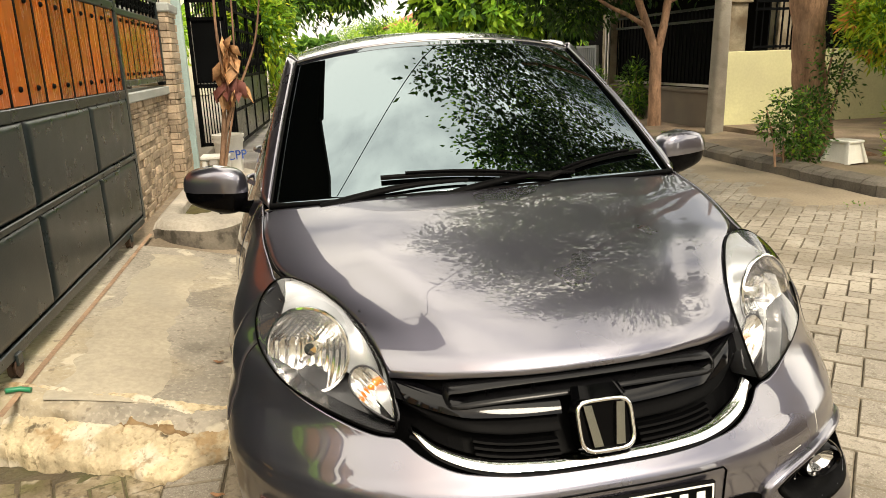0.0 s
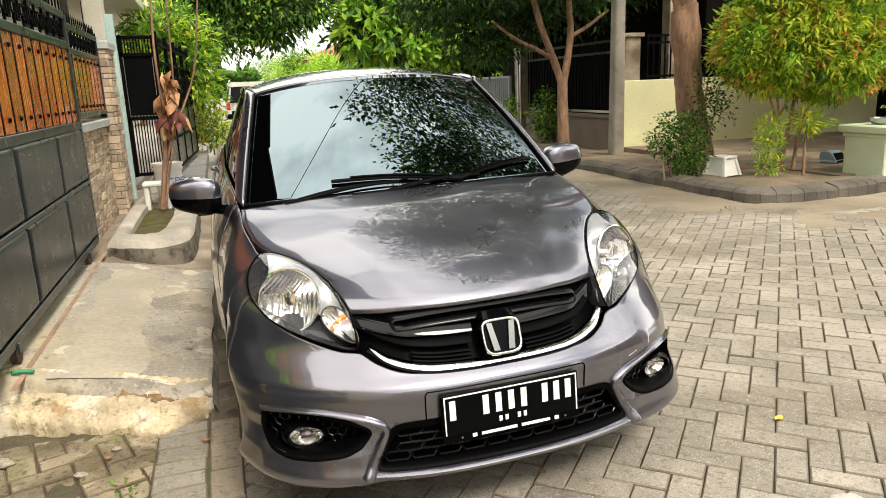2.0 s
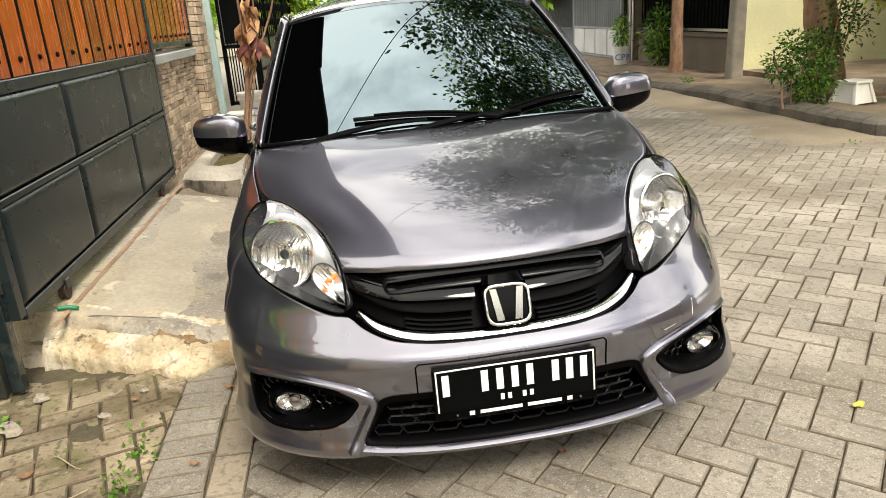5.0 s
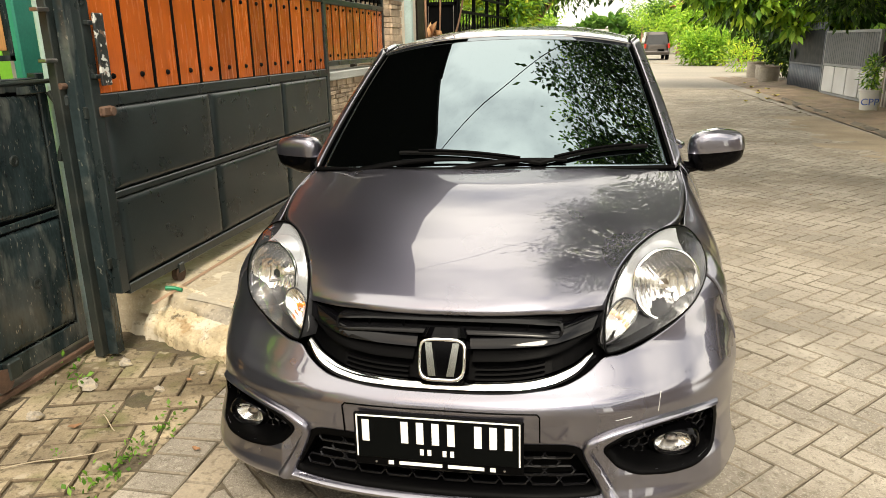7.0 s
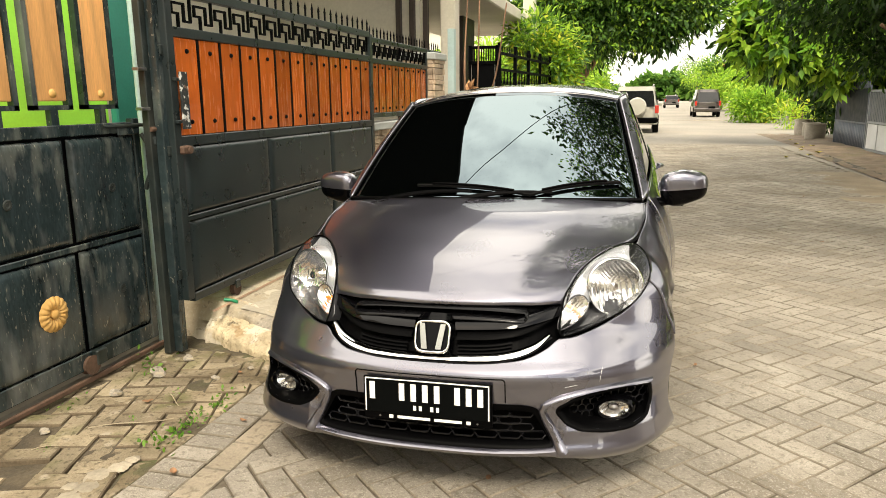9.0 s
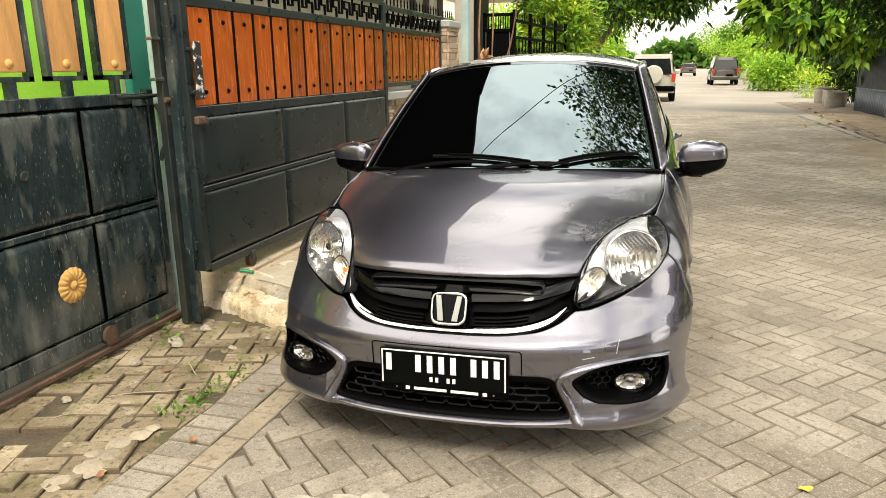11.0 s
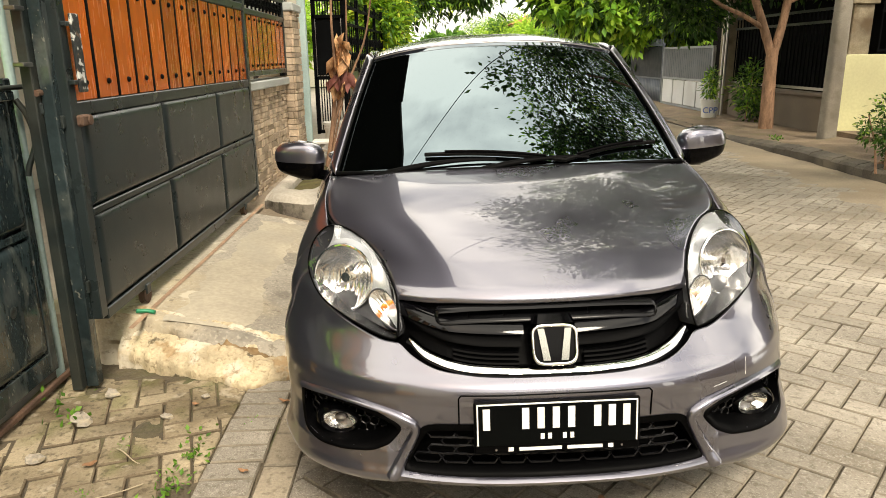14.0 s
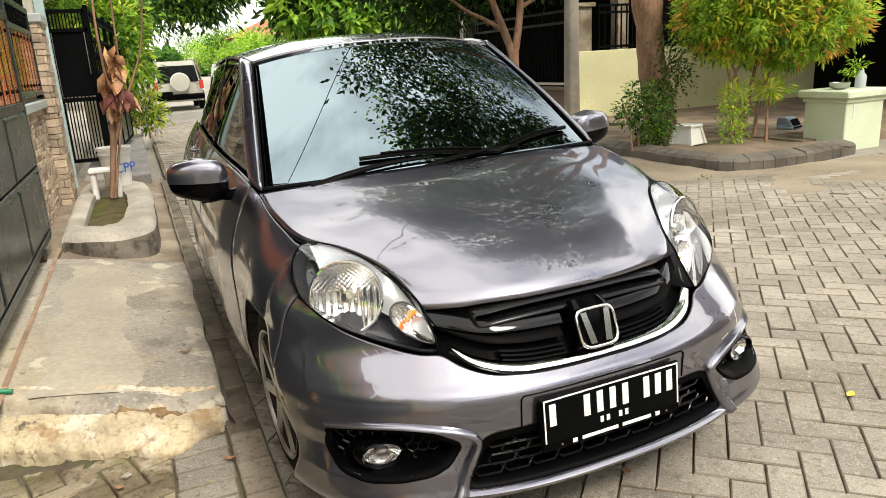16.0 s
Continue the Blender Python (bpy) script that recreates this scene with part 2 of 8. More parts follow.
M_paver = pbr("paver", (0.300, 0.268, 0.221), 0.88, var=0.22, scale=3, fine=130, bump=0.55, bscale=170, rand=0.17, spec=0.25, world=True, stain=PAVER_STAINS)
M_paver_far = pbr("paver_joined", (0.300, 0.268, 0.221), 0.88, var=0.2, scale=1.2, fine=90, bump=0.4, bscale=120, island=0.15, spec=0.25, stain=PAVER_STAINS[:3])
# darker edge colour paints the shade of the joints onto the blocks
M_paver_edge = pbr("shaded_block_edge", (0.235, 0.202, 0.156), 0.95, var=0.35, scale=4, fine=90, bump=0.4, bscale=120, spec=0.1, world=True)
M_soil = pbr("joint_soil", (0.150, 0.126, 0.094), 0.95, var=0.4, scale=2, fine=50, bump=0.5, bscale=90, dirt=(0.22, 0.18, 0.125), dirt_amt=0.7, spec=0.1)
M_road = pbr("far_paving", (0.255, 0.23, 0.19), 0.9, var=0.2, scale=0.35, fine=9, bump=0.3, bscale=40, dirt=(0.36, 0.31, 0.25), dirt_amt=0.5)
M_yellow = pbr("yellow_wall_paint", (0.62, 0.60, 0.34), 0.8, var=0.12, scale=1.2, fine=30, bump=0.15, dirt=(0.42, 0.38, 0.25), dirt_amt=0.35)
M_cream = pbr("cream_wall_paint", (0.62, 0.58, 0.48), 0.8, var=0.12, scale=1, fine=30, bump=0.12, dirt=(0.4, 0.36, 0.3), dirt_amt=0.3)
M_bark = pbr("bark", (0.34, 0.205, 0.132), 0.9, var=0.4, scale=4, fine=40, bump=0.8, bscale=30, stretch=(3, 3, 0.8), dirt=(0.14, 0.095, 0.065), dirt_amt=0.7, spec=0.15, stain=[((0.12, 0.075, 0.05), 9.0, 0.56, 0.66, 0.6)])
M_stoneobj = pbr("split_stone", (0.47, 0.37, 0.27), 0.8, world=True, spec=0.2, var=0.25, scale=8, fine=80, bump=0.3, bscale=100, rand=0.32)
M_stonetrim = pbr("grey_trim", (0.42, 0.44, 0.42), 0.7, var=0.12, bump=0.1)
M_pole = pbr("pole_concrete", (0.30, 0.27, 0.225), 0.9, var=0.25, scale=3, fine=60, bump=0.4, bscale=80, dirt=(0.16, 0.135, 0.10), dirt_amt=0.75, stain=[((0.15, 0.13, 0.10), 6.0, 0.52, 0.66, 0.6)])

# ---- ground ----
gz = lambda x: float(np.interp(x, [-0.45, 0.9, 2.6, 4.85], [-0.03, 0.02, 0.03, 0.01]))


def ground_sheet():
    xs = [-300, -60, -12, -3, -1.5, -1.46, -0.45, 0.2, 0.9, 2.6, 4.80, 4.85, 4.95, 8, 8.1, 30, 80, 300]
    ys = [-300, -60, -10, -2.6, -2.5, 0, 4.94, 5.0, 6, 12.4, 20.4, 20.5, 40, 80, 160, 320, 900]
    g = Geo()
    vs = [(x, y, gz(x) - (0.10 if (-1.47 < x < 4.9 and -2.55 < y < 20.45) or (4.9 <= x <= 8.0 and -2.55 < y < 4.97) else 0.006)) for y in ys for x in xs]
    w = len(xs)
    g.add(vs, [(j * w + i, j * w + i + 1, (j + 1) * w + i + 1, (j + 1) * w + i) for j in range(len(ys) - 1) for i in range(w - 1)])
    return single("ground", g, M_road, "dusty grey block paving of a quiet residential street", "ground", kind="structure")


ground_sheet()

# ---- the parked car: x across, y from the nose to the tail, z up, all in its own frame ----
CAR_M = pose(0.585, 1.13, 0.0, 0, -1.35, 0)
W_CAR, D_NOSE, N_NOSE = 0.845, 0.66, 2.6
WHEEL_R, AXLE_F, AXLE_R, ARCH = 0.29, 0.715, 3.05, 0.322
nose_y = smooth_curve([0.15, 0.185, 0.212, 0.25, 0.32, 0.42, 0.455, 0.472, 0.505, 0.56, 0.68, 0.80], [0.06, 0.002, -0.014, 0.002, 0.011, 0.006, 0.004, 0.011, 0.046, 0.094, 0.178, 0.42])


def nose_w(z):
    """Half width of the nose at the height z: widest at the crease below the lamps."""
    return W_CAR + 0.006 * math.exp(-(((z - 0.53) / 0.06) ** 2)) + 0.016 * math.exp(-(((z - 0.235) / 0.045) ** 2))


def corner(s, z):
    """How far the corner stands forward, at the crease and again round the fog-lamp bay."""
    low = min(1.0, max(0.0, (0.47 - z) / 0.09))
    return 0.06 * s * s * (1 - s * s) * math.exp(-(((z - 0.505) / 0.05) ** 2)) + 0.26 * s**3 * (1 - s * s) * low


def nose_xy(th, z):
    """A point of the nose at the angle th (0 at the middle, 90 degrees at the side) and height z."""
    s = math.sin(abs(th))
    x = math.copysign(nose_w(z) * s ** (2 / N_NOSE), th) if s > 0 else 0.0
    return x, nose_y(z) + D_NOSE * (1 - math.cos(th)) - corner(s, z)


def nose_at(x, z, out=0.0):
    """A point of the nose at x and z, out metres in front of it."""
    s = min(0.999, (abs(x) / nose_w(z)) ** (N_NOSE / 2))
    return Vector((x, nose_y(z) + D_NOSE * (1 - math.sqrt(1 - s * s)) - corner(s, z) - out, z))


def wing_out(x, z):
    """How far the corner wings stand proud beside the lower grille."""
    a = abs(x)
    reach = 0.022 + 0.020 * min(1.0, max(0.0, (a - 0.50) / 0.20))
    below = min(1.0, max(0.0, (0.280 - z) / 0.09))
    return reach * min(1.0, max(0.0, (a - 0.41) / 0.05)) * min(1.0, max(0.0, (0.345 - z) / 0.060)) * (1 - 0.55 * below * below) * min(1.0, max(0.0, (0.84 - a) / 0.10))


def skin_at(x, z, out=0.0):
    return nose_at(x, z, out + wing_out(x, z))


def plan_w(y, z):
    """Half the car's width at y, by the plan of the nose."""
    w = nose_w(z) + (W_CAR - nose_w(z)) * min(1.0, max(0.0, (y - 0.465) / 0.3))
    c = 1 - (y + 0.008 - nose_y(z)) / D_NOSE
    if c <= 0:
        return w
    return w * math.sqrt(max(0.0, 1 - c * c)) ** (2 / N_NOSE)


# top and bottom edge of the bumper
bumper_top = smooth_curve([0.0, 0.20, 0.30, 0.36, 0.40, 0.445, 0.54, 0.65, 0.72, 0.80], [0.498, 0.502, 0.516, 0.540, 0.562, 0.567, 0.592, 0.636, 0.680, 0.706])
bumper_bottom = smooth_curve([0.0, 0.38, 0.44, 0.52, 0.65, 0.76, 0.84], [0.192, 0.196, 0.192, 0.172, 0.180, 0.208, 0.22])

FOG = [(0.716, 0.400), (0.640, 0.408), (0.560, 0.403), (0.484, 0.384), (0.425, 0.350), (0.458, 0.314), (0.506, 0.293), (0.590, 0.286), (0.660, 0.287), (0.708, 0.302), (0.722, 0.348)]
LOWER = [(0.0, 0.356), (0.20, 0.356), (0.352, 0.354), (0.385, 0.298), (0.420, 0.236), (0.30, 0.230), (0.0, 0.228), (-0.30, 0.230), (-0.420, 0.236), (-0.385, 0.298), (-0.352, 0.354), (-0.20, 0.356)]


def inside(poly, x, z):
    hit = False
    for (x0, z0), (x1, z1) in zip(poly, poly[1:] + poly[:1]):
        if (z0 > z) != (z1 > z) and x < (x1 - x0) * (z - z0) / (z1 - z0) + x0:
            hit = not hit
    return hit


def round_poly(poly, n=4):
    """A closed outline in x and z with eased corners."""
    out = []
    k = len(poly)
    for i in range(k):
        p0, p1, p2 = (Vector((*poly[(i + o) % k], 0)) for o in (-1, 0, 1))
        a, b = p1.lerp(p0, 0.28), p1.lerp(p2, 0.28)
        for j in range(n + 1):
            t = j / n
            q = a.lerp(p1, t).lerp(p1.lerp(b, t), t)
            out.append((q.x, q.y))
    return out


def band(g, path, profile, closed=False, base=nose_at):
    """Sweeps a profile of (sideways, forwards) offsets along a path in x and z on the nose."""
    k, w = len(path), len(profile)
    vs = []
    for i, (x, z) in enumerate(path):
        a = path[(i - 1) % k] if closed or i else path[i]
        b = path[(i + 1) % k] if closed or i < k - 1 else path[i]
        d = Vector((b[0] - a[0], b[1] - a[1], 0))
        d.normalize()
        for off, out in profile:
            o = off(i / max(1, k - 1)) if callable(off) else off
            vs.append(base(x - d.y * o, z + d.x * o, out))
    fs = []
    for i in range(k if closed else k - 1):
        j = (i + 1) % k
        fs += [(i * w + c, j * w + c, j * w + c + 1, i * w + c + 1) for c in range(w - 1)]
    g.add(vs, fs)
    return g


def bumper_geo():
    g = Geo()
    th_max = radians(60)
    nu, nv = 340, 96
    fog_r, fog_l = FOG, [(-x, z) for x, z in FOG]
    vs, keep = [], []
    for j in range(nv + 1):
        for i in range(nu + 1):
            th = (2 * i / nu - 1) * th_max
            x0, _ = nose_xy(th, 0.4)
            zb, top = bumper_bottom(abs(x0)), bumper_top(abs(x0))
            z = zb + (top - zb) * j / nv
            ye = min(0.462, AXLE_F - math.sqrt(max(0.0, ARCH**2 - min(0.0, 0.30 - z) ** 2)))
            th *= math.acos(1 - (ye - nose_y(z)) / D_NOSE) / th_max
            x, y = nose_xy(th, z)
            # corner wings stand proud beside the lower grille
            y -= wing_out(x, z)
            vs.append((x, y, z))
            keep.append(not (inside(fog_r, x, z) or inside(fog_l, x, z) or inside(LOWER, x, z)))
    w = nu + 1
    fs = []
    for j in range(nv):
        for i in range(nu):
            q = (j * w + i, j * w + i + 1, (j + 1) * w + i + 1, (j + 1) * w + i)
            if sum(keep[c] for c in q) >= 2:
                fs.append(q)
    g.add(vs, fs)
    return g


# hood: middle line and edge line
_t = [0.0, 0.22, 0.5, 0.75, 1.0]
hood_yc, hood_zc = smooth_curve(_t, [0.150, 0.29, 0.50, 0.70, 0.915]), smooth_curve(_t, [0.676, 0.760, 0.838, 0.886, 0.922])
_te = [0.0, 0.1, 0.2, 0.3, 0.4, 0.5, 0.75, 1.0]
hood_xe, hood_ye, hood_ze = smooth_curve(_te, [0.430, 0.449, 0.474, 0.515, 0.566, 0.632, 0.690, 0.695]), smooth_curve(_te, [0.255, 0.325, 0.384, 0.459, 0.535, 0.612, 0.83, 1.035]), smooth_curve(_te, [0.670, 0.716, 0.748, 0.776, 0.796, 0.810, 0.858, 0.900])


def hood_pt(u, v, inset=0.0):
    """u from -1 to 1 across, v from the lip to the windscreen."""
    xe = hood_xe(v) - inset
    a = abs(u)
    yc, zc, ye, ze = hood_yc(v), hood_zc(v), hood_ye(v), hood_ze(v)
    y = yc + (ye - yc) * a**2.4
    z = zc - (zc - ze) * a**3.0
    # raised middle with a soft crease on either side
    z += 0.010 * (1 - v * 0.4) * (1 / (1 + math.exp((a - 0.66) / 0.035))) * (0.35 + 0.65 * min(1, v * 3))
    # rolled front lip
    if v < 0.06:
        z -= 0.012 * (1 - v / 0.06) ** 2
    return (u * xe, y, z)


_ey = [0.40, 0.45, 0.49, 0.525, 0.555, 0.585, 0.63, 0.83, 1.035, 1.12, 2.0, 2.9, 3.3]
edge_x = smooth_curve(_ey, [0.697, 0.710, 0.714, 0.708, 0.694, 0.664, 0.668, 0.697, 0.701, 0.705, 0.735, 0.72, 0.69])
edge_z = smooth_curve(_ey, [0.665, 0.697, 0.727, 0.757, 0.783, 0.800, 0.808, 0.858, 0.900, 0.910, 0.965, 1.02, 1.03])


def edge_top(y):
    """Upper edge of the flank: x and z at y."""
    return edge_x(y), edge_z(y)


def flank_bottom(y):
    z = 0.20
    for c in (AXLE_F, AXLE_R):
        if abs(y - c) < ARCH:
            z = max(z, 0.30 + math.sqrt(ARCH**2 - (y - c) ** 2))
    return z


def step(q):
    q = min(1.0, max(0.0, q))
    return q * q * (3 - 2 * q)


def flank_w(y, z):
    """Half the width of the flank: the front wing is a little slimmer than the doors."""
    return plan_w(y, z) - 0.038 * step((y - 0.4635) / 0.16) * (1 - step((y - 0.98) / 0.45))


def flank_pt(side, y, v):
    xe, ze = edge_top(y)
    zb = flank_bottom(y)
    zk = max(min(0.60, ze - 0.03), min(zb, ze - 0.02))
    if v > 0.5:
        a = (v - 0.5) * math.pi
        w = max(flank_w(y, 0.60), xe + 0.004)
        z = zk + (ze - zk) * math.sin(a)
        # the front edge follows the bumper's section, farther back the shoulder takes over
        k = step((y - 0.4635) / 0.14)
        front = max(xe, min(w, plan_w(y, z))) if v < 1 else xe
        return (side * (front + (xe + (w - xe) * max(0.0, math.cos(a)) ** 1.75 - front) * k), y, z)
    z = zb + (zk - zb) * v * 2
    x = max(flank_w(y, min(z, 0.60)), xe + 0.004) - 0.045 * max(0.0, (0.42 - z) / 0.25) ** 2
    for c in (AXLE_F, AXLE_R):
        r = math.hypot(y - c, z - 0.30)
        x += 0.008 * max(0.0, 1 - abs(r - ARCH - 0.01) / 0.05) * min(1.0, max(0.0, (y - 0.465) / 0.12))
    return (side * x, y, z)


def flank_geo(side, y0, y1, n):
    g = Geo()
    g.grid(lambda u, v: flank_pt(side, y0 + (y1 - y0) * u, v), n, 26, flip=side < 0)
    return g


# windscreen and roof
def screen_pt(u, v, out=0.0):
    a = abs(u)
    xe = 0.678 + (0.553 - 0.678) * v
    yb, zb = 0.945 + 0.10 * a**2.3, 0.912 - 0.012 * a**2
    yt, zt = 1.590 + 0.115 * a**2.3, 1.388 - 0.055 * a**2.4
    bow = 0.020 * 4 * v * (1 - v)
    y, z = yb + (yt - yb) * v, zb + (zt - zb) * v
    return (u * xe, y - bow * 0.55 - out * 0.5, z + bow * 0.8 + out * 0.86)


roof_zc = smooth_curve([0, 0.12, 0.35, 0.65, 1.0], [1.392, 1.418, 1.440, 1.430, 1.375])


def roof_pt(u, v):
    a = abs(u)
    y = 1.600 + 0.115 * a**2.3 * (1 - v) + 1.55 * v
    z = roof_zc(v) - (0.055 + 0.02 * min(1, v * 3)) * a**2.6
    return (u * (0.556 + 0.02 * math.sin(math.pi * min(1, v * 1.2))), y, z)


def side_glass_pt(side, s, v):
    """s along the car, v from belt to roof rail."""
    y0 = 1.18 + (1.84 - 1.18) * v
    y1 = 2.95 + (2.72 - 2.95) * v
    y = y0 + (y1 - y0) * s
    xb, zb = edge_top(y)
    rv = max(0.0, min(1.0, (y - 1.6) / 1.55))
    xt, zt = 0.575, roof_zc(rv) - 0.072
    x = xb - 0.012 + (xt - xb + 0.012) * (v**1.15)
    return (side * x, y, zb + 0.004 + (zt - zb) * v)


LAMP = [(0.427, 0.245, 0.668), (0.450, 0.324, 0.711), (0.474, 0.380, 0.743), (0.517, 0.457, 0.774), (0.568, 0.534, 0.795), (0.612, 0.577, 0.806), (0.642, 0.584, 0.808), (0.670, 0.572, 0.800), (0.697, 0.540, 0.772), (0.710, 0.488, 0.730), (0.697, 0.420, 0.686), (0.645, 0.322, 0.642), (0.545, 0.228, 0.602), (0.446, 0.170, 0.573), (0.424, 0.172, 0.592)]


def lamp_outline(side, n=5):
    pts = [Vector((side * p.x, p.y, p.z)) for p in spline(LAMP, n, True)]
    mid = sum(pts, Vector()) / len(pts)
    pts = [mid + (p - mid) * 1.015 for p in pts]
    return pts[::-1] if side > 0 else pts


LAMP_OUT = Vector((0.45, -0.78, 0.45)).normalized()


def disc_fill(g, outline, bulge, push, rings=8, shrink=1.0):
    """A domed patch over a closed outline. push: a vector added all over; bulge: a vector added at the middle."""
    c = sum(outline, Vector()) / len(outline)
    k = len(outline)
    vs = [c + bulge + push]
    for r in range(1, rings + 1):
        q = r / rings
        vs += [c + (p - c) * q * shrink + bulge * (1 - q**2) + push for p in outline]
    fs = [(0, 1 + j, 1 + (j + 1) % k) for j in range(k)]
    for r in range(rings - 1):
        a, b = 1 + r * k, 1 + (r + 1) * k
        fs += [(a + j, b + j, b + (j + 1) % k, a + (j + 1) % k) for j in range(k)]
    g.add(vs, fs)
    return g


def wheel(car, name, x, y):
    side = math.copysign(1, x)
    w = new(name)
    w.parent = car
    w.matrix_local = Matrix.Translation((x, y, 0.302)) @ Matrix.Rotation(radians(4) if y < 1 else 0.0, 4, "Z") @ Euler((0, side * math.pi / 2, 0)).to_matrix().to_4x4()
    part("tyre", Geo().lathe([(0.195, -0.085), (0.25, -0.088), (0.278, -0.07), (0.289, -0.05), (0.29, 0.05), (0.278, 0.070), (0.25, 0.080), (0.205, 0.074)], 48), M_rubber, w, "black rubber tyre", 40)
    g = Geo().lathe([(0.198, -0.08), (0.19, -0.06), (0.19, 0.055), (0.205, 0.084), (0.212, 0.085), (0.20, 0.074), (0.12, 0.045), (0.0, 0.04)], 40)
    for k in range(7):
        g.box((0.11, 0, 0.066), (0.18, 0.050, 0.03), 0.008, Matrix.Rotation(2 * math.pi * k / 7, 4, "Z"))
    g.lathe([(0.05, 0.03), (0.05, 0.07), (0.03, 0.078)], 20)
    part("rim", g, M_alloy, w, "silver alloy rim", 40)


def headlight(car, side):
    ol = lamp_outline(side)
    c = sum(ol, Vector()) / len(ol)
    out = Vector((side * LAMP_OUT.x, LAMP_OUT.y, LAMP_OUT.z))
    lamp = new("headlight")
    lamp.parent = car
    lamp["label"] = "clear headlight with chrome reflector and amber indicator"
    part("lens", disc_fill(Geo(), [p + out * 0.004 for p in ol], out * 0.030, Vector(), 10), M_lens, lamp, "clear plastic lens", 60)
    lamp.children[0].visible_shadow = False
    part("gasket", Geo().tube([p + out * 0.002 for p in ol], 0.0030, 6, True), M_black, lamp, "black rubber gasket", 60)
    # bucket
    g = Geo()
    k = len(ol)
    inner = [c + (p - c) * 0.90 - out * 0.075 for p in ol]
    g.add(ol + inner, [(i, (i + 1) % k, k + (i + 1) % k, k + i) for i in range(k)])
    disc_fill(g, inner, -out * 0.01, Vector(), 4)
    part("housing", g, M_lamphouse, lamp, "dark grey housing")
    # round reflector with cut facets
    face = Vector((side * 0.376, -0.909, 0.184)).normalized()
    rot = face.to_track_quat("Z", "Y").to_matrix().to_4x4()
    bc = Vector((side * 0.594, 0.385, 0.689)) - face * 0.008
    mm = Matrix.Translation(bc) @ rot
    g = Geo()

    def bowl(u, v):
        a, r = 2 * math.pi * u, 0.014 + 0.087 * v
        x, z = r * math.cos(a), r * math.sin(a)
        flute = 0.0024 * math.sin(x * 330) * (0.3 + 0.7 * v) if z < 0.02 else 0.0020 * math.sin(x * 420) * math.sin(z * 420) * (0.3 + 0.7 * v)
        return (r * math.cos(a), r * math.sin(a), -0.045 + 0.055 * v**2 + flute)

    g.grid(bowl, 96, 26, wrap=True, m=mm)
    part("reflector", g, M_reflector, lamp, "fluted chrome reflector", 60)
    part("reflector_ring", Geo().tube([mm @ Vector((0.101 * math.cos(q * math.pi / 24), 0.101 * math.sin(q * math.pi / 24), 0.011)) for q in range(48)], 0.005, 6, True), M_chrome, lamp, "", 60)
    g = Geo().lathe([(0.016, -0.045), (0.017, -0.012), (0.015, -0.004), (0.0, -0.002)], 20, mm)
    part("bulb_shield", g, M_chrome, lamp, "", 40)
    part("bulb", Geo().lathe([(0.006, -0.04), (0.006, 0.004), (0.0, 0.008)], 12, mm @ Matrix.Translation((0.02 * side, -0.025, 0))), M_satin, lamp, "", 40)
    # bright bezel between the hood-side edge of the lens and the bowl's rim
    edge = [Vector((side * p.x, p.y, p.z)) for p in spline(LAMP[14:] + LAMP[:7], 5)]
    inv = mm.inverted()
    rim = []
    for p in edge:
        q = inv @ p
        w = math.atan2(q.y, q.x)
        rim.append(mm @ Vector((0.104 * math.cos(w), 0.104 * math.sin(w), 0.006)))
    k = len(edge) - 1

    def bezel(u, v):
        i = min(int(round(u * k)), k)
        p, q = edge[i] + (c - edge[i]) * 0.03 - out * 0.006, rim[i]
        return tuple(p.lerp(q, v) - out * 0.010 * math.sin(math.pi * v))

    part("bezel", Geo().grid(bezel, k, 8), M_bezel, lamp, "bright silver bezel", 50)
    # pear-shaped indicator pod that runs down to the inner tip
    axis = Vector((side * 0.088, 0.09, 0.103)).normalized()
    n2 = Vector((side * 0.20, -0.92, 0.36))
    n2 = (n2 - axis * n2.dot(axis)).normalized()
    w2 = axis.cross(n2)
    mid = Vector((side * 0.459, 0.228, 0.634)) - n2 * 0.012

    def pod(u, v):
        a = 2 * math.pi * u
        l, w = math.cos(a) * v, math.sin(a) * v
        return tuple(mid + axis * (0.075 * l) + w2 * (0.033 * w * (1 + 0.38 * l)) + n2 * (-0.026 + 0.030 * v**2 + 0.0012 * math.sin(w * 26)))

    part("indicator", Geo().grid(pod, 48, 12, wrap=True), M_reflector, lamp, "chrome indicator bowl", 30)
    part("indicator_rim", Geo().tube([Vector(pod(i / 40, 1.0)) + n2 * 0.001 for i in range(40)], 0.0026, 6, True), M_lamphouse, lamp, "", 60)
    mb = Matrix.Translation(mid + axis * 0.022 - n2 * 0.010) @ n2.to_track_quat("Z", "Y").to_matrix().to_4x4()
    part("amber_bulb" if side < 0 else "indicator_bulb", Geo().lathe([(0.0065, -0.016), (0.007, 0.0), (0.005, 0.007), (0.0, 0.009)], 18, mb), M_amber if side < 0 else M_paleamber, lamp, "amber bulb" if side < 0 else "pale amber bulb", 50)
    # small bright guide marks in the dark outer corner
    for q in range(4):
        c0 = Vector((side * (0.655 + 0.008 * q), 0.520 - 0.026 * q, 0.775 - 0.024 * q)) - out * 0.012
        part("guide_mark", Geo().box((0, 0, 0), (0.004, 0.010, 0.016), 0.001, Matrix.Translation(c0) @ Matrix.Rotation(side * 0.5, 4, "Y")), M_chrome, lamp)


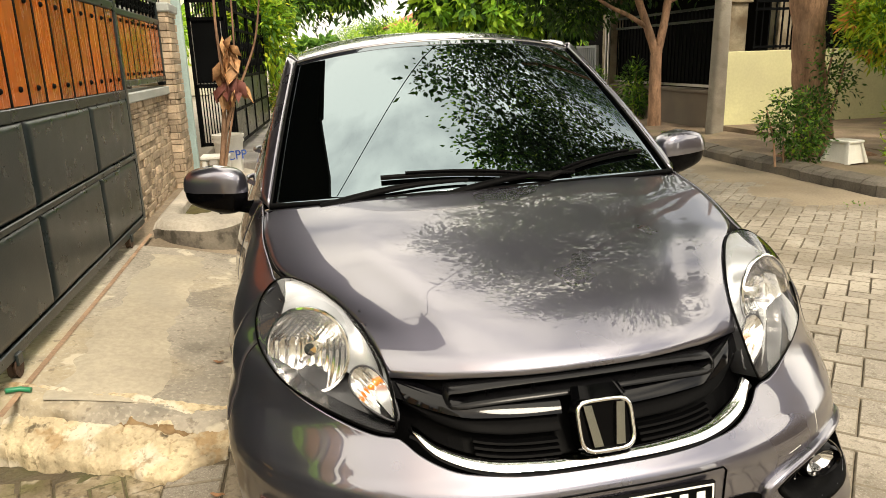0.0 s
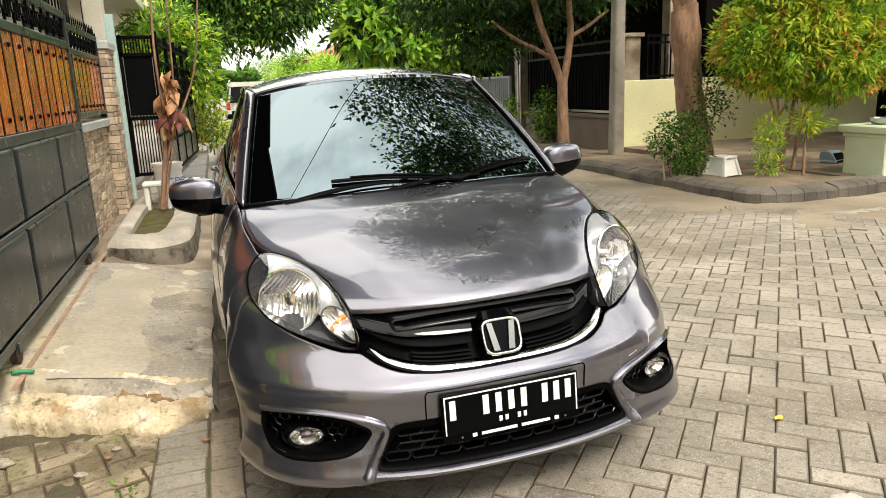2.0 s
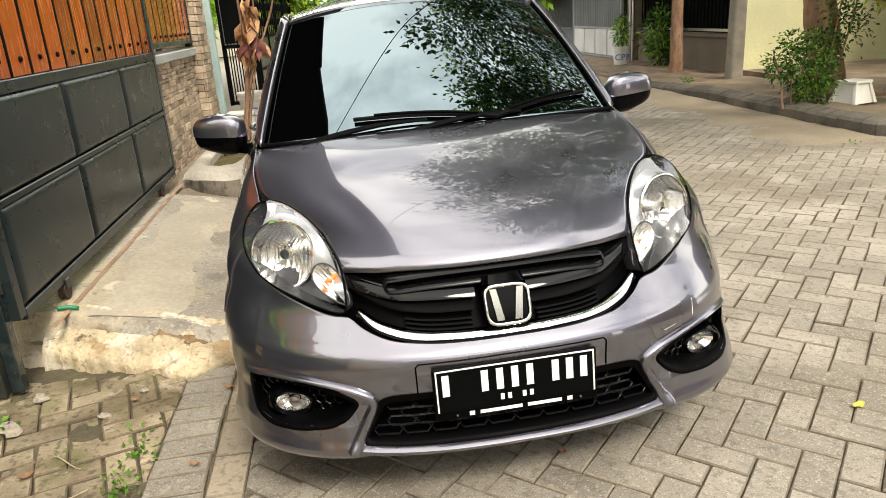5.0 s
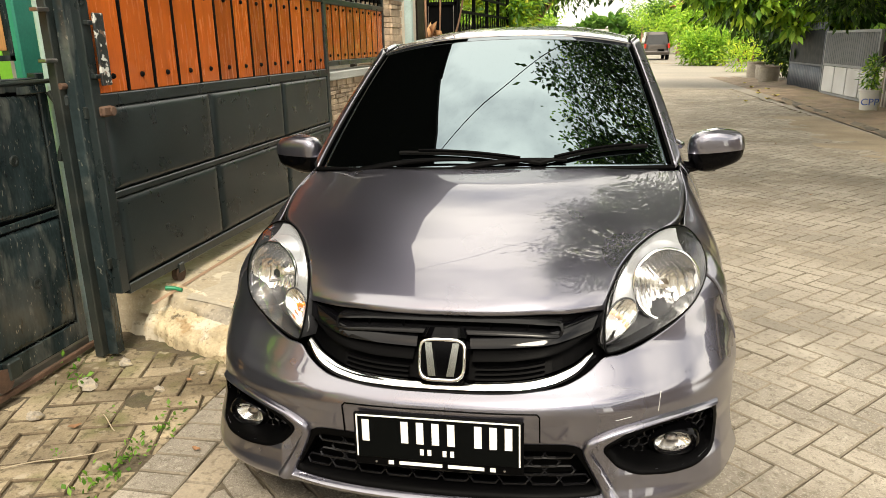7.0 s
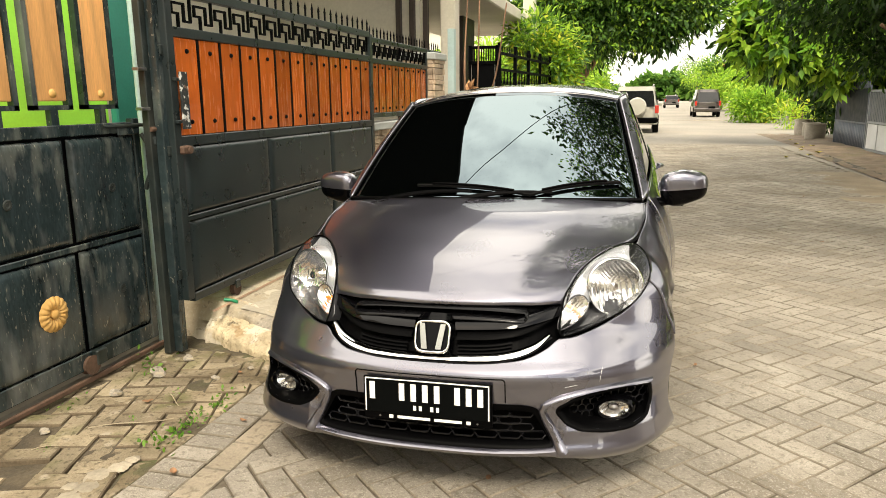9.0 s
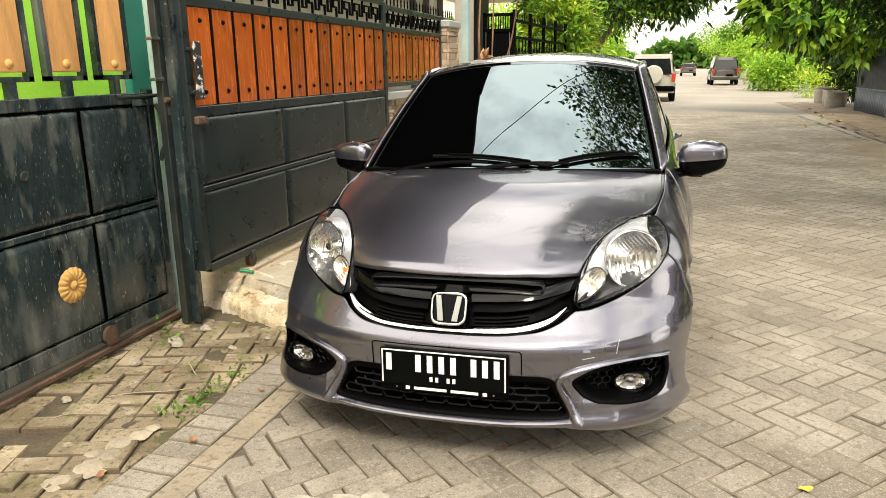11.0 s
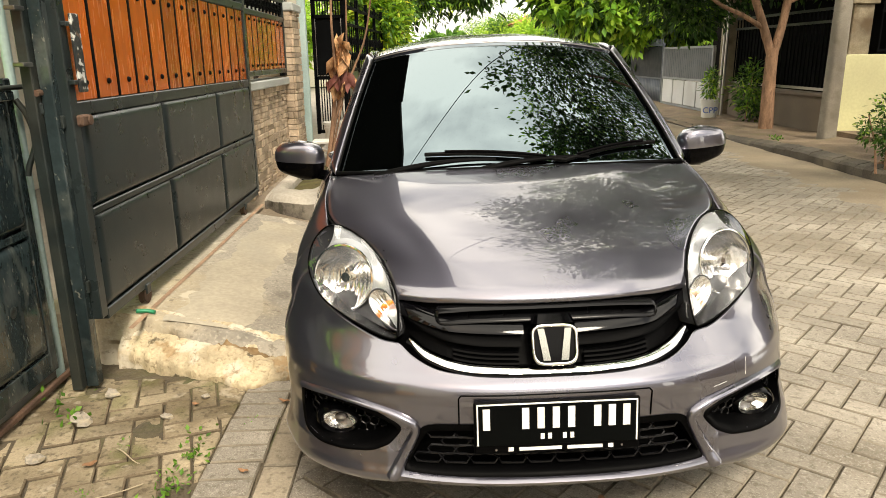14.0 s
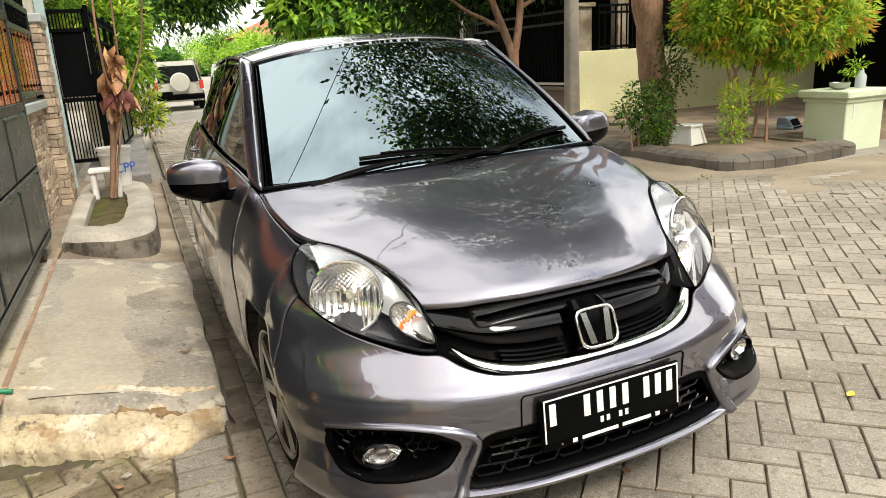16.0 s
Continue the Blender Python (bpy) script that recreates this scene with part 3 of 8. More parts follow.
def mirror(car, side):
    mir = new("door_mirror")
    mir.parent = car
    mir["label"] = "grey door mirror with a black lower shell"
    e = lambda q, p: math.copysign(abs(q) ** p, q)

    def shell(lo, hi, grow=1.0):
        def fn(u, v):
            a, b = 2 * math.pi * u, lo + (hi - lo) * v
            cb = e(math.cos(b), 0.55)
            cx = e(math.cos(a), 0.62)
            taper = 1 - 0.16 * (side * cx > 0) * abs(cx)
            return (side * 0.868 + grow * 0.108 * cb * cx, 1.335 + grow * 0.068 * cb * e(math.sin(a), 0.75) + 0.018 * side * cx, 0.930 + grow * 0.082 * taper * e(math.sin(b), 0.72) + 0.006 * side * cx)

        return fn

    part("upper_shell", Geo().grid(shell(-0.02, math.pi / 2), 36, 16, wrap=True), M_paint, mir, "", 50)
    part("lower_shell", Geo().grid(shell(-math.pi / 2, 0.0, 0.975), 36, 12, wrap=True), M_blackgloss, mir, "gloss black lower shell", 50)
    g = Geo().tube(spline([(side * 0.70, 1.26, 0.885), (side * 0.755, 1.285, 0.868), (side * 0.815, 1.32, 0.872)], 5), [0.030, 0.029, 0.028, 0.027, 0.026, 0.025, 0.024, 0.023, 0.022, 0.021, 0.02], 10, flat=0.6)
    part("arm", g, M_blackgloss, mir, "black arm", 50)


def fog_bay(car, side):
    bay = new("fog_lamp")
    bay.parent = car
    bay["label"] = "round fog lamp in a black honeycomb bay"
    ol = round_poly([(side * x, z) for x, z in FOG])
    if side < 0:
        ol = ol[::-1]
    # walls of the bay
    part("bay_frame", band(Geo(), ol, [(-0.009, 0.0005), (-0.007, 0.003), (-0.003, 0.004), (0.003, 0.002), (0.009, -0.02), (0.016, -0.06)], True, skin_at), M_black, bay, "black plastic frame", 50)
    g = Geo()
    pts = [nose_at(x, z, -0.055) for x, z in ol]
    disc_fill(g, pts, Vector(), Vector(), 3)
    part("bay_back", g, M_black, bay)
    g = Geo()
    cell = 0.026
    for r in range(-4, 5):
        for q in range(-7, 8):
            x, z = 0.580 + (q + 0.5 * (r % 2)) * cell, 0.338 + r * cell * 0.86
            if inside(FOG, x, z) and math.hypot((x - 0.605) / 0.072, (z - 0.331) / 0.050) > 1:
                g.tube([nose_at(side * (x + 0.0135 * math.cos(math.pi / 6 + w * math.pi / 3)), z + 0.0135 * math.sin(math.pi / 6 + w * math.pi / 3), -0.044) for w in range(6)], 0.0022, 4, True)
    part("honeycomb", g, M_cell, bay, "", 0)
    # lamp
    fc = nose_at(side * 0.605, 0.331, -0.026)
    face = Vector((side * 0.18, -1, 0.02)).normalized()
    mm = Matrix.Translation(fc) @ face.to_track_quat("Z", "Y").to_matrix().to_4x4() @ Matrix.Diagonal((1.30, 0.80, 1, 1))
    part("lamp_surround", Geo().lathe([(0.062, -0.03), (0.057, -0.006), (0.050, 0.012), (0.043, 0.018), (0.038, 0.010), (0.036, -0.02)], 36, mm), M_blackgloss, bay, "gloss black surround", 50)
    part("lamp_bowl", Geo().grid(lambda u, v: (0.037 * v * math.cos(2 * math.pi * u), 0.037 * v * math.sin(2 * math.pi * u), -0.024 + 0.026 * v**2 + 0.0015 * math.sin(30 * u * 2) * v), 30, 8, wrap=True, m=mm), M_reflector, bay, "chrome bowl", 30)
    part("lamp_bulb", Geo().lathe([(0.012, -0.024), (0.012, -0.004), (0.0, 0.0)], 14, mm), M_satin, bay, "", 50)
    o = part("lamp_lens", Geo().grid(lambda u, v: (0.038 * v * math.cos(2 * math.pi * u), 0.038 * v * math.sin(2 * math.pi * u), 0.014 - 0.008 * v**2), 30, 6, wrap=True, m=mm), M_lens, bay, "clear glass", 60)
    o.visible_shadow = False
    # painted garnish over and beside the bay
    path = [(p.x, p.z) for p in spline([(side * x, 0, z) for x, z in [(0.728, 0.404), (0.650, 0.417), (0.560, 0.417), (0.468, 0.402), (0.415, 0.384), (0.383, 0.355), (0.402, 0.306), (0.430, 0.255), (0.452, 0.218)]], 6)]
    if side < 0:
        path = path[::-1]
    wd = lambda k: (lambda q: 0.005 + 0.007 * q + 0.012 * max(0.0, q - 0.45))(k if side > 0 else 1 - k)
    prof = [(lambda k: -wd(k) * 1.3, -0.004), (lambda k: -wd(k), 0.010), (lambda k: -wd(k) * 0.4, 0.017), (lambda k: wd(k) * 0.5, 0.018), (lambda k: wd(k) * 0.9, 0.010), (lambda k: wd(k), -0.03)]
    part("garnish", band(Geo(), path, prof, False, skin_at), M_paint, bay, "painted frame strip", 50)


def grille_at(x, z, out=0.0):
    """A point of the upper grille, which runs back below the hood's corners."""
    return nose_at(x, z, out) + Vector((0, 0.055 * max(0.0, (abs(x) - 0.27) / 0.16) ** 1.4, 0))


def front_grille(car):
    gr = new("grille")
    gr.parent = car
    gr["label"] = "gloss black grille with a chrome lower bar"
    # deep back and gloss face
    part("grille_back", Geo().grid(lambda u, v: tuple(grille_at((2 * u - 1) * 0.43, 0.49 + (0.172 - 0.02 * abs(2 * u - 1) ** 3) * v, -0.045)), 30, 10), M_black, gr)
    xs = lambda a, b, n=24: [a + (b - a) * i / n for i in range(n + 1)]
    # long slot with rounded ends below the lip, its rim standing proud
    fall = lambda x: -0.010 * abs(x / 0.3) ** 4
    tip = lambda sd: [(sd * (0.300 + 0.012 * math.cos(q)), 0.639 + fall(0.30) + 0.015 * math.sin(q)) for q in (math.pi / 2 - math.pi * c / 10 for c in range(1, 10))]
    rim = [(x, 0.654 + fall(x)) for x in xs(-0.298, 0.298, 40)] + tip(1) + [(x, 0.624 + fall(x)) for x in xs(0.290, -0.290, 40)] + tip(-1)[::-1]
    part("slot_rim", band(Geo(), rim, [(0.006, -0.035), (0.006, -0.006), (0.003, 0.002), (-0.003, 0.003), (-0.007, -0.004), (-0.008, -0.035)], True, grille_at), M_slotrim, gr, "satin black slot rim", 50)
    for q in range(4):
        x = (-0.22, -0.12, 0.12, 0.22)[q]
        part("slot_rib", Geo().box(tuple(grille_at(x, 0.637, -0.026)), (0.006, 0.012, 0.022), 0.002), M_black, gr)
    for side in (-1, 1):
        wing = smooth_curve([0.075, 0.20, 0.29, 0.36, 0.435], [0.600, 0.605, 0.612, 0.624, 0.640])
        path = [(side * x, wing(x)) for x in (xs(0.072, 0.428))]
        if side < 0:
            path = path[::-1]
        th = lambda k: 0.015 + 0.005 * ((k if side > 0 else 1 - k) ** 2)
        part("middle_bar", band(Geo(), path, [(lambda k: th(k), -0.04), (lambda k: th(k), -0.014), (lambda k: th(k) * 0.62, -0.002), (lambda k: -th(k) * 0.8, 0.001), (lambda k: -th(k), -0.006), (lambda k: -th(k), -0.03)], False, grille_at), M_greybar, gr, "grey sheen bar", 50)
        low = smooth_curve([0.085, 0.22, 0.32, 0.40], [0.560, 0.566, 0.582, 0.612])
        path = [(side * x, low(x)) for x in xs(0.08, 0.40)]
        if side < 0:
            path = path[::-1]
        part("lower_blade", band(Geo(), path, [(0.026, -0.020), (0.012, -0.012), (0.002, -0.002), (-0.003, -0.004), (-0.006, -0.03)], False, grille_at), M_black, gr, "", 50)
        g = Geo()
        for q in range(3):
            path = [(side * x, 0.540 - 0.010 * q + 0.02 * (x / 0.3) ** 4) for x in xs(0.09, 0.27, 8)]
            band(g, path if side > 0 else path[::-1], [(0.003, -0.02), (0.003, -0.006), (-0.001, -0.006), (-0.001, -0.02)])
        part("mesh_slats", g, M_black, gr, "", 0)
    bar = smooth_curve([0.0, 0.15, 0.25, 0.31, 0.36, 0.392], [0.508, 0.510, 0.517, 0.530, 0.551, 0.578])
    path = [(x, bar(abs(x))) for x in xs(-0.392, 0.392, 60)]
    tk = lambda k: (0.0068 + 0.004 * (2 * k - 1) ** 2) * math.sqrt(max(0.02, 1 - (2 * k - 1) ** 8))
    part("chrome_bar", band(Geo(), path, [(lambda k: tk(k), -0.02), (lambda k: tk(k), 0.004), (lambda k: tk(k) * 0.4, 0.010), (lambda k: -tk(k) * 0.5, 0.009), (lambda k: -tk(k), 0.002), (lambda k: -tk(k), -0.02)]), M_chrome, gr, "bright chrome bar", 50)
    path = [(x, bar(abs(x)) - 0.012) for x in xs(-0.40, 0.40, 60)]
    part("grille_seal", band(Geo(), path, [(0.006, -0.02), (0.006, 0.003), (0.000, 0.003), (-0.001, -0.01)]), M_blackgloss, gr, "", 50)
    # badge: a rounded chrome frame with two tapered bars
    bd = new("badge")
    bd.parent = car
    bd["label"] = "chrome badge frame with tapered bars"
    tilt = math.atan2(0.042, 0.098)
    mm = Matrix.Translation((0.006, 0.066, 0.574)) @ Matrix.Rotation(math.pi / 2 - tilt, 4, "X")

    def ring(w, h, p, z):
        return [mm @ Vector((math.copysign(abs(math.cos(q)) ** p, math.cos(q)) * w * (1 + 0.05 * math.sin(q)), math.copysign(abs(math.sin(q)) ** p, math.sin(q)) * h, z)) for q in (2 * math.pi * j / 48 for j in range(48))]

    g = Geo()
    disc_fill(g, ring(0.063, 0.056, 0.45, 0.0), Vector(), Vector(), 2)
    a, b2 = ring(0.068, 0.061, 0.45, -0.03), ring(0.063, 0.056, 0.45, 0.0)
    g.add(a + b2, [(i, (i + 1) % 48, 48 + (i + 1) % 48, 48 + i) for i in range(48)])
    part("badge_plinth", g, M_blackgloss, bd, "gloss black plinth", 30)
    part("badge_frame", Geo().tube(ring(0.059, 0.052, 0.45, 0.004), 0.0052, 8, True), M_chrome, bd, "", 60)
    for side in (-1, 1):
        g = Geo().prism([(side * 0.014, -0.042), (side * 0.034, -0.042), (side * 0.046, 0.044), (side * 0.028, 0.044)][:: side], 0.0, 0.010, mm)
        part("badge_bar", g, M_badge, bd, "", 0)
    part("hood_scoop", Geo().grid(lambda u, v: tuple(mm @ Vector(((2 * u - 1) * (0.062 - 0.008 * v), 0.058 + 0.026 * v, 0.006 - 0.022 * v - 0.02 * abs(2 * u - 1) ** 6))), 14, 6), M_blackgloss, bd, "", 50)
    # lower grille
    lg = new("lower_grille")
    lg.parent = car
    lg["label"] = "black honeycomb lower grille"
    part("intake_frame", band(Geo(), round_poly(LOWER), [(0.016, 0.002), (0.004, 0.004), (-0.006, 0.0), (-0.010, -0.03), (-0.012, -0.09)], True), M_black, lg, "", 50)
    part("intake_back", Geo().grid(lambda u, v: tuple(nose_at((2 * u - 1) * 0.43, 0.22 + 0.145 * v, -0.085)), 30, 6), M_black, lg)
    g = Geo()
    cw, chh = 0.078, 0.024
    for r in range(6):
        for q in range(-6, 7):
            x, z = (q + 0.5 * (r % 2)) * cw, 0.236 + r * chh
            h = [(x - cw * 0.36, z - chh / 2), (x + cw * 0.36, z - chh / 2), (x + cw * 0.5, z), (x + cw * 0.36, z + chh / 2), (x - cw * 0.36, z + chh / 2), (x - cw * 0.5, z)]
            if all(abs(px) < 0.425 - (pz - 0.23) * 0.55 and 0.234 < pz < 0.362 for px, pz in h):
                g.tube([nose_at(px, pz, -0.016) for px, pz in h], 0.0036, 4, True)
    part("honeycomb", g, M_cell, lg, "", 0)


def number_plate(car):
    np_ = new("number_plate")
    np_.parent = car
    np_["label"] = "black number plate with white bars in a dark frame"
    m = Matrix.Translation((0.0, -0.012, 0.372)) @ Matrix.Rotation(math.pi / 2 - radians(3), 4, "X")
    part("plate_frame", Geo().box((0, 0, -0.006), (0.448, 0.150, 0.012), 0.004, m), M_black, np_, "dark plastic frame")
    part("plate", Geo().box((0, 0.012, 0.0015), (0.438, 0.122, 0.003), 0.001, m), M_plate, np_)
    g = Geo()
    for c, s in (((0, 0.070, 0.0035), (0.430, 0.004, 0.002)), ((-0.214, 0.012, 0.0035), (0.004, 0.118, 0.002)), ((0.214, 0.012, 0.0035), (0.004, 0.118, 0.002))):
        g.box(c, s, 0, m)
    part("plate_border", g, M_white, np_, "white border line")
    # plain bars where the characters stand
    xs_ = [-0.190] + [-0.085 + 0.041 * i for i in range(4)] + [0.108 + 0.039 * i for i in range(3)]
    for x in xs_:
        part("plate_bar", Geo().box((x, 0.028, 0.004), (0.019, 0.060, 0.002), 0, m), M_white, np_)
    for x in (-0.040, -0.020, 0.020, 0.040):
        part("date_bar", Geo().box((x, -0.025, 0.004), (0.010, 0.016, 0.002), 0, m), M_white, np_)
    part("frame_bar", Geo().box((-0.045, -0.062, 0.001), (0.115, 0.009, 0.002), 0, m), M_white, np_)
    part("frame_bar", Geo().box((0.075, -0.062, 0.001), (0.095, 0.009, 0.002), 0, m), M_white, np_)
    for x in (-0.125, 0.145):
        part("frame_mark", Geo().box((x, -0.062, 0.001), (0.014, 0.011, 0.002), 0, m), M_white, np_)
    for x in (-0.165, 0.175):
        part("plate_screw", Geo().lathe([(0.003, 0), (0.003, 0.003), (0.0, 0.004)], 10, m @ Matrix.Translation((x, -0.062, 0))), M_satin, np_)


def screen_on(x, v, out):
    """A point on the windscreen at x and height share v."""
    xe = 0.678 + (0.553 - 0.678) * v
    return Vector(screen_pt(x / xe, v, out))


def wipers(car):
    wp = new("wiper_pair")
    wp.parent = car
    wp["label"] = "black wiper arms and blades at rest"
    for x0, x1, v1, xb0, xb1, vb0, vb1 in ((-0.525, -0.06, 0.045, -0.33, 0.21, 0.10, 0.03), (-0.17, 0.30, 0.04, 0.20, 0.585, 0.03, 0.13)):
        k = 10
        pts = [screen_on(x0 + (x1 - x0) * i / k, -0.035 + (v1 + 0.03) * i / k + 0.035 * math.sin(math.pi * i / k * 0.9), 0.022 - 0.006 * i / k) for i in range(k + 1)]
        part("wiper_arm", Geo().tube(pts, [0.016 - 0.009 * i / k for i in range(k + 1)], 8, flat=0.6), M_black, wp, "", 50)
        pts = [screen_on(xb0 + (xb1 - xb0) * i / 14, vb0 + (vb1 - vb0) * i / 14 + 0.020 * math.sin(math.pi * i / 14), 0.014) for i in range(15)]
        part("wiper_blade", Geo().tube(pts, 0.0085, 6), M_rubber, wp, "", 50)
        pts = [p + Vector((0, -0.004, 0.010)) for p in pts[2:13]]
        part("blade_spine", Geo().tube(pts, 0.006, 6), M_black, wp, "", 50)
    part("cowl", Geo().grid(lambda u, v: ((2 * u - 1) * 0.69, 0.90 + 0.075 * v + 0.10 * abs(2 * u - 1) ** 2.3, 0.902 - 0.012 * (1 - v) - 0.015 * abs(2 * u - 1) ** 2), 40, 4), M_black, car, "black plastic cowl", 50)


def trims(car):
    # bright seam round the glass, door handle and seams
    for side in (-1, 1):
        pts = [Vector(screen_pt(side * 1.0, i / 24, 0.004)) for i in range(25)]
        part("screen_trim", Geo().tube(pts, 0.0035, 6), M_rubber, car, "thin black glass trim", 60)
        pts = [Vector(side_glass_pt(side, i / 30, 0.0)) + Vector((side * 0.006, 0, 0)) for i in range(31)]
        part("belt_trim", Geo().tube(pts, 0.007, 6), M_blackgloss, car, "", 60)
        part("door_pillar", Geo().grid(lambda u, v: tuple(Vector(side_glass_pt(side, 0.49 + 0.05 * u, v)) + Vector((side * 0.004, 0, 0))), 3, 10, flip=side < 0), M_blackgloss, car, "", 60, 0.003)
        for y in (1.80, 2.52):
            q = Vector(flank_pt(side, y, 0.80))
            part("door_handle", Geo().tube([q + Vector((side * (0.005 + 0.022 * math.sin(math.pi * i / 8)), 0.09 * (i / 8 - 0.5) * 2, 0)) for i in range(9)], 0.010, 8), M_paint, car, "", 50)
    pts = [Vector(screen_pt(-1 + 2 * i / 40, 0.004, 0.006)) for i in range(41)]
    part("screen_seal", Geo().tube(pts, 0.011, 8), M_black, car, "black rubber screen seal", 60)
    pts = [Vector(screen_pt(-1 + 2 * i / 30, 1.0, 0.003)) for i in range(31)]
    part("screen_trim", Geo().tube(pts, 0.0025, 6), M_satin, car, "thin bright glass trim", 60)
    # plate recess line and small dent cover
    pts = [nose_at(x, z, 0.0015) for x, z in [(-0.262, 0.366), (-0.262, 0.450), (-0.255, 0.458), (0.0, 0.460), (0.255, 0.458), (0.262, 0.450), (0.262, 0.366)]]
    fine = []
    for a, b in zip(pts, pts[1:]):
        for i in range(8):
            p = a.lerp(b, i / 8)
            fine.append(nose_at(p.x, p.z, 0.0012))
    part("plate_recess_seam", Geo().tube(fine, 0.0022, 5), M_black, car, "dark panel seam", 60)
    # dark hood gap liners
    for side in (-1, 1):
        pts = [Vector(hood_pt(side * 1.0, i / 40)) + Vector((side * 0.003, 0, -0.010)) for i in range(41)]
        part("hood_gap_liner", Geo().tube(pts, 0.0042, 6), M_rubber, car, "", 60)
    # front lip between the corner wings
    path = [(x, 0.206 + 0.012 * abs(x / 0.43) ** 3) for x in [(-0.44 + 0.88 * i / 50) for i in range(51)]]
    part("front_lip", band(Geo(), path, [(0.018, -0.030), (0.015, 0.006), (0.006, 0.016), (-0.008, 0.012), (-0.016, -0.004), (-0.020, -0.05)]), M_paint, car, "", 50)
    # scratches on the bumper
    for (x0, z0), (x1, z1) in (((0.566, 0.482), (0.559, 0.438)), ((0.451, 0.429), (0.491, 0.435))):
        pts = [nose_at(x0 + (x1 - x0) * i / 6, z0 + (z1 - z0) * i / 6, 0.0006) for i in range(7)]
        part("scratch", Geo().tube(pts, 0.00045, 4), M_white, car, "pale scratch", 0)


def build_car():
    car = thing("car", "dark metallic grey hatchback with tinted windows on the block paving", "car", CAR_M)
    part("bumper", bumper_geo(), M_paint, car, "", 35, 0.008)
    g = Geo()
    g.grid(lambda u, v: hood_pt(2 * u - 1, v), 80, 60)
    part("hood", g, M_paint, car, "", 35, 0.010)
    for side in (-1, 1):
        part("fender", flank_geo(side, 0.4635, 1.115, 60), M_paint, car, "", 35, 0.008)
        part("front_door", flank_geo(side, 1.120, 2.015, 30), M_paint, car, "", 35, 0.008)
        part("rear_door", flank_geo(side, 2.020, 2.72, 40), M_paint, car, "", 35, 0.008)
        part("rear_quarter", flank_geo(side, 2.725, 3.30, 50), M_paint, car, "", 35, 0.008)
    part("windscreen", Geo().grid(lambda u, v: screen_pt(2 * u - 1, v), 40, 24), M_glass, car, "dark tinted windscreen", 60, 0.005)
    part("roof", Geo().grid(lambda u, v: roof_pt(2 * u - 1, v), 40, 40), M_paint, car, "", 60, 0.01)
    # rear end
    g = Geo()

    def tail(u, v):
        th = (2 * u - 1) * radians(80)
        s = math.sin(abs(th))
        z = 0.22 + (1.02 - 0.22) * v
        xw = 0.83 - 0.13 * max(0, (z - 0.6) / 0.42) ** 2
        return (math.copysign(xw * s**0.7, th), 3.57 - 0.30 * (1 - math.cos(th)) - 0.10 * v**2, z)

    g.grid(tail, 40, 20, flip=True)
    part("rear_bumper", g, M_paint, car, "", 40, 0.008)
    part("rear_window", Geo().grid(lambda u, v: ((2 * u - 1) * (0.66 - 0.1 * v), 3.46 - 0.30 * v + 0.0 - 0.1 * abs(2 * u - 1) ** 2.3, 1.02 + 0.33 * v), 20, 10, flip=True), M_glass, car, "dark tinted rear window", 40, 0.005)
    for side in (-1, 1):
        g = Geo().grid(lambda u, v: side_glass_pt(side, u, v), 30, 12, flip=side < 0)
        part("side_window", g, M_glass, car, "dark tinted side glass", 60, 0.004)
        # windscreen pillar and roof rail
        g = Geo()

        def pillar(u, v):
            a = Vector(screen_pt(side * 1.004, v))
            b = Vector(side_glass_pt(side, -0.01, v))
            p = a.lerp(b, u)
            p += Vector((side * 0.014, -0.006, 0.010)) * math.sin(math.pi * u)
            return tuple(p)

        g.grid(pillar, 8, 20, flip=side > 0)
        part("pillar", g, M_paint, car, "", 60, 0.01)
        g = Geo()

        def rail(u, v):
            a, b = Vector(roof_pt(side * 1.0, v)), Vector(side_glass_pt(side, min(1, max(-0.01, v)), 1.0))
            return tuple(a.lerp(b, u) + Vector((side * 0.008, 0, 0.006)) * math.sin(math.pi * u))

        g.grid(rail, 6, 30, flip=side > 0)
        part("roof_rail", g, M_paint, car, "", 60, 0.01)
        g = Geo()

        def rear_pillar(u, v):
            a = Vector(side_glass_pt(side, 1.0, v))
            b = Vector((side * (0.66 - 0.1 * v), 3.36 - 0.30 * v, 1.02 + 0.33 * v))
            return tuple(a.lerp(b, u))

        g.grid(rear_pillar, 6, 12, flip=side < 0)
        part("rear_pillar", g, M_paint, car, "", 60, 0.01)
    for side in (-1, 1):
        for yc in (AXLE_F, AXLE_R):
            g = Geo()
            g.grid(lambda u, v: (side * (0.50 + 0.265 * v), yc - (ARCH - 0.006) * math.cos(math.pi * (1.12 * u - 0.06)), 0.30 + (ARCH - 0.006) * math.sin(math.pi * (1.12 * u - 0.06))), 30, 4)
            part("arch_liner", g, M_black, car, "black wheel-arch liner", 60, 0.004)
    for x in (-0.695, 0.695):
        wheel(car, "front_wheel", x, AXLE_F)
        wheel(car, "rear_wheel", x, AXLE_R)
    part("underbody", Geo().box((0, 1.95, 0.34), (1.24, 2.9, 0.24), 0.05).box((0, 1.45, 0.60), (1.20, 1.3, 0.3), 0.1).box((0, 2.3, 0.75), (1.3, 1.9, 0.35), 0.1), M_black, car, "black underbody")
    for side in (-1, 1):
        headlight(car, side)
        mirror(car, side)
        fog_bay(car, side)
    front_grille(car)
    number_plate(car)
    wipers(car)
    trims(car)
    return car


car = build_car()

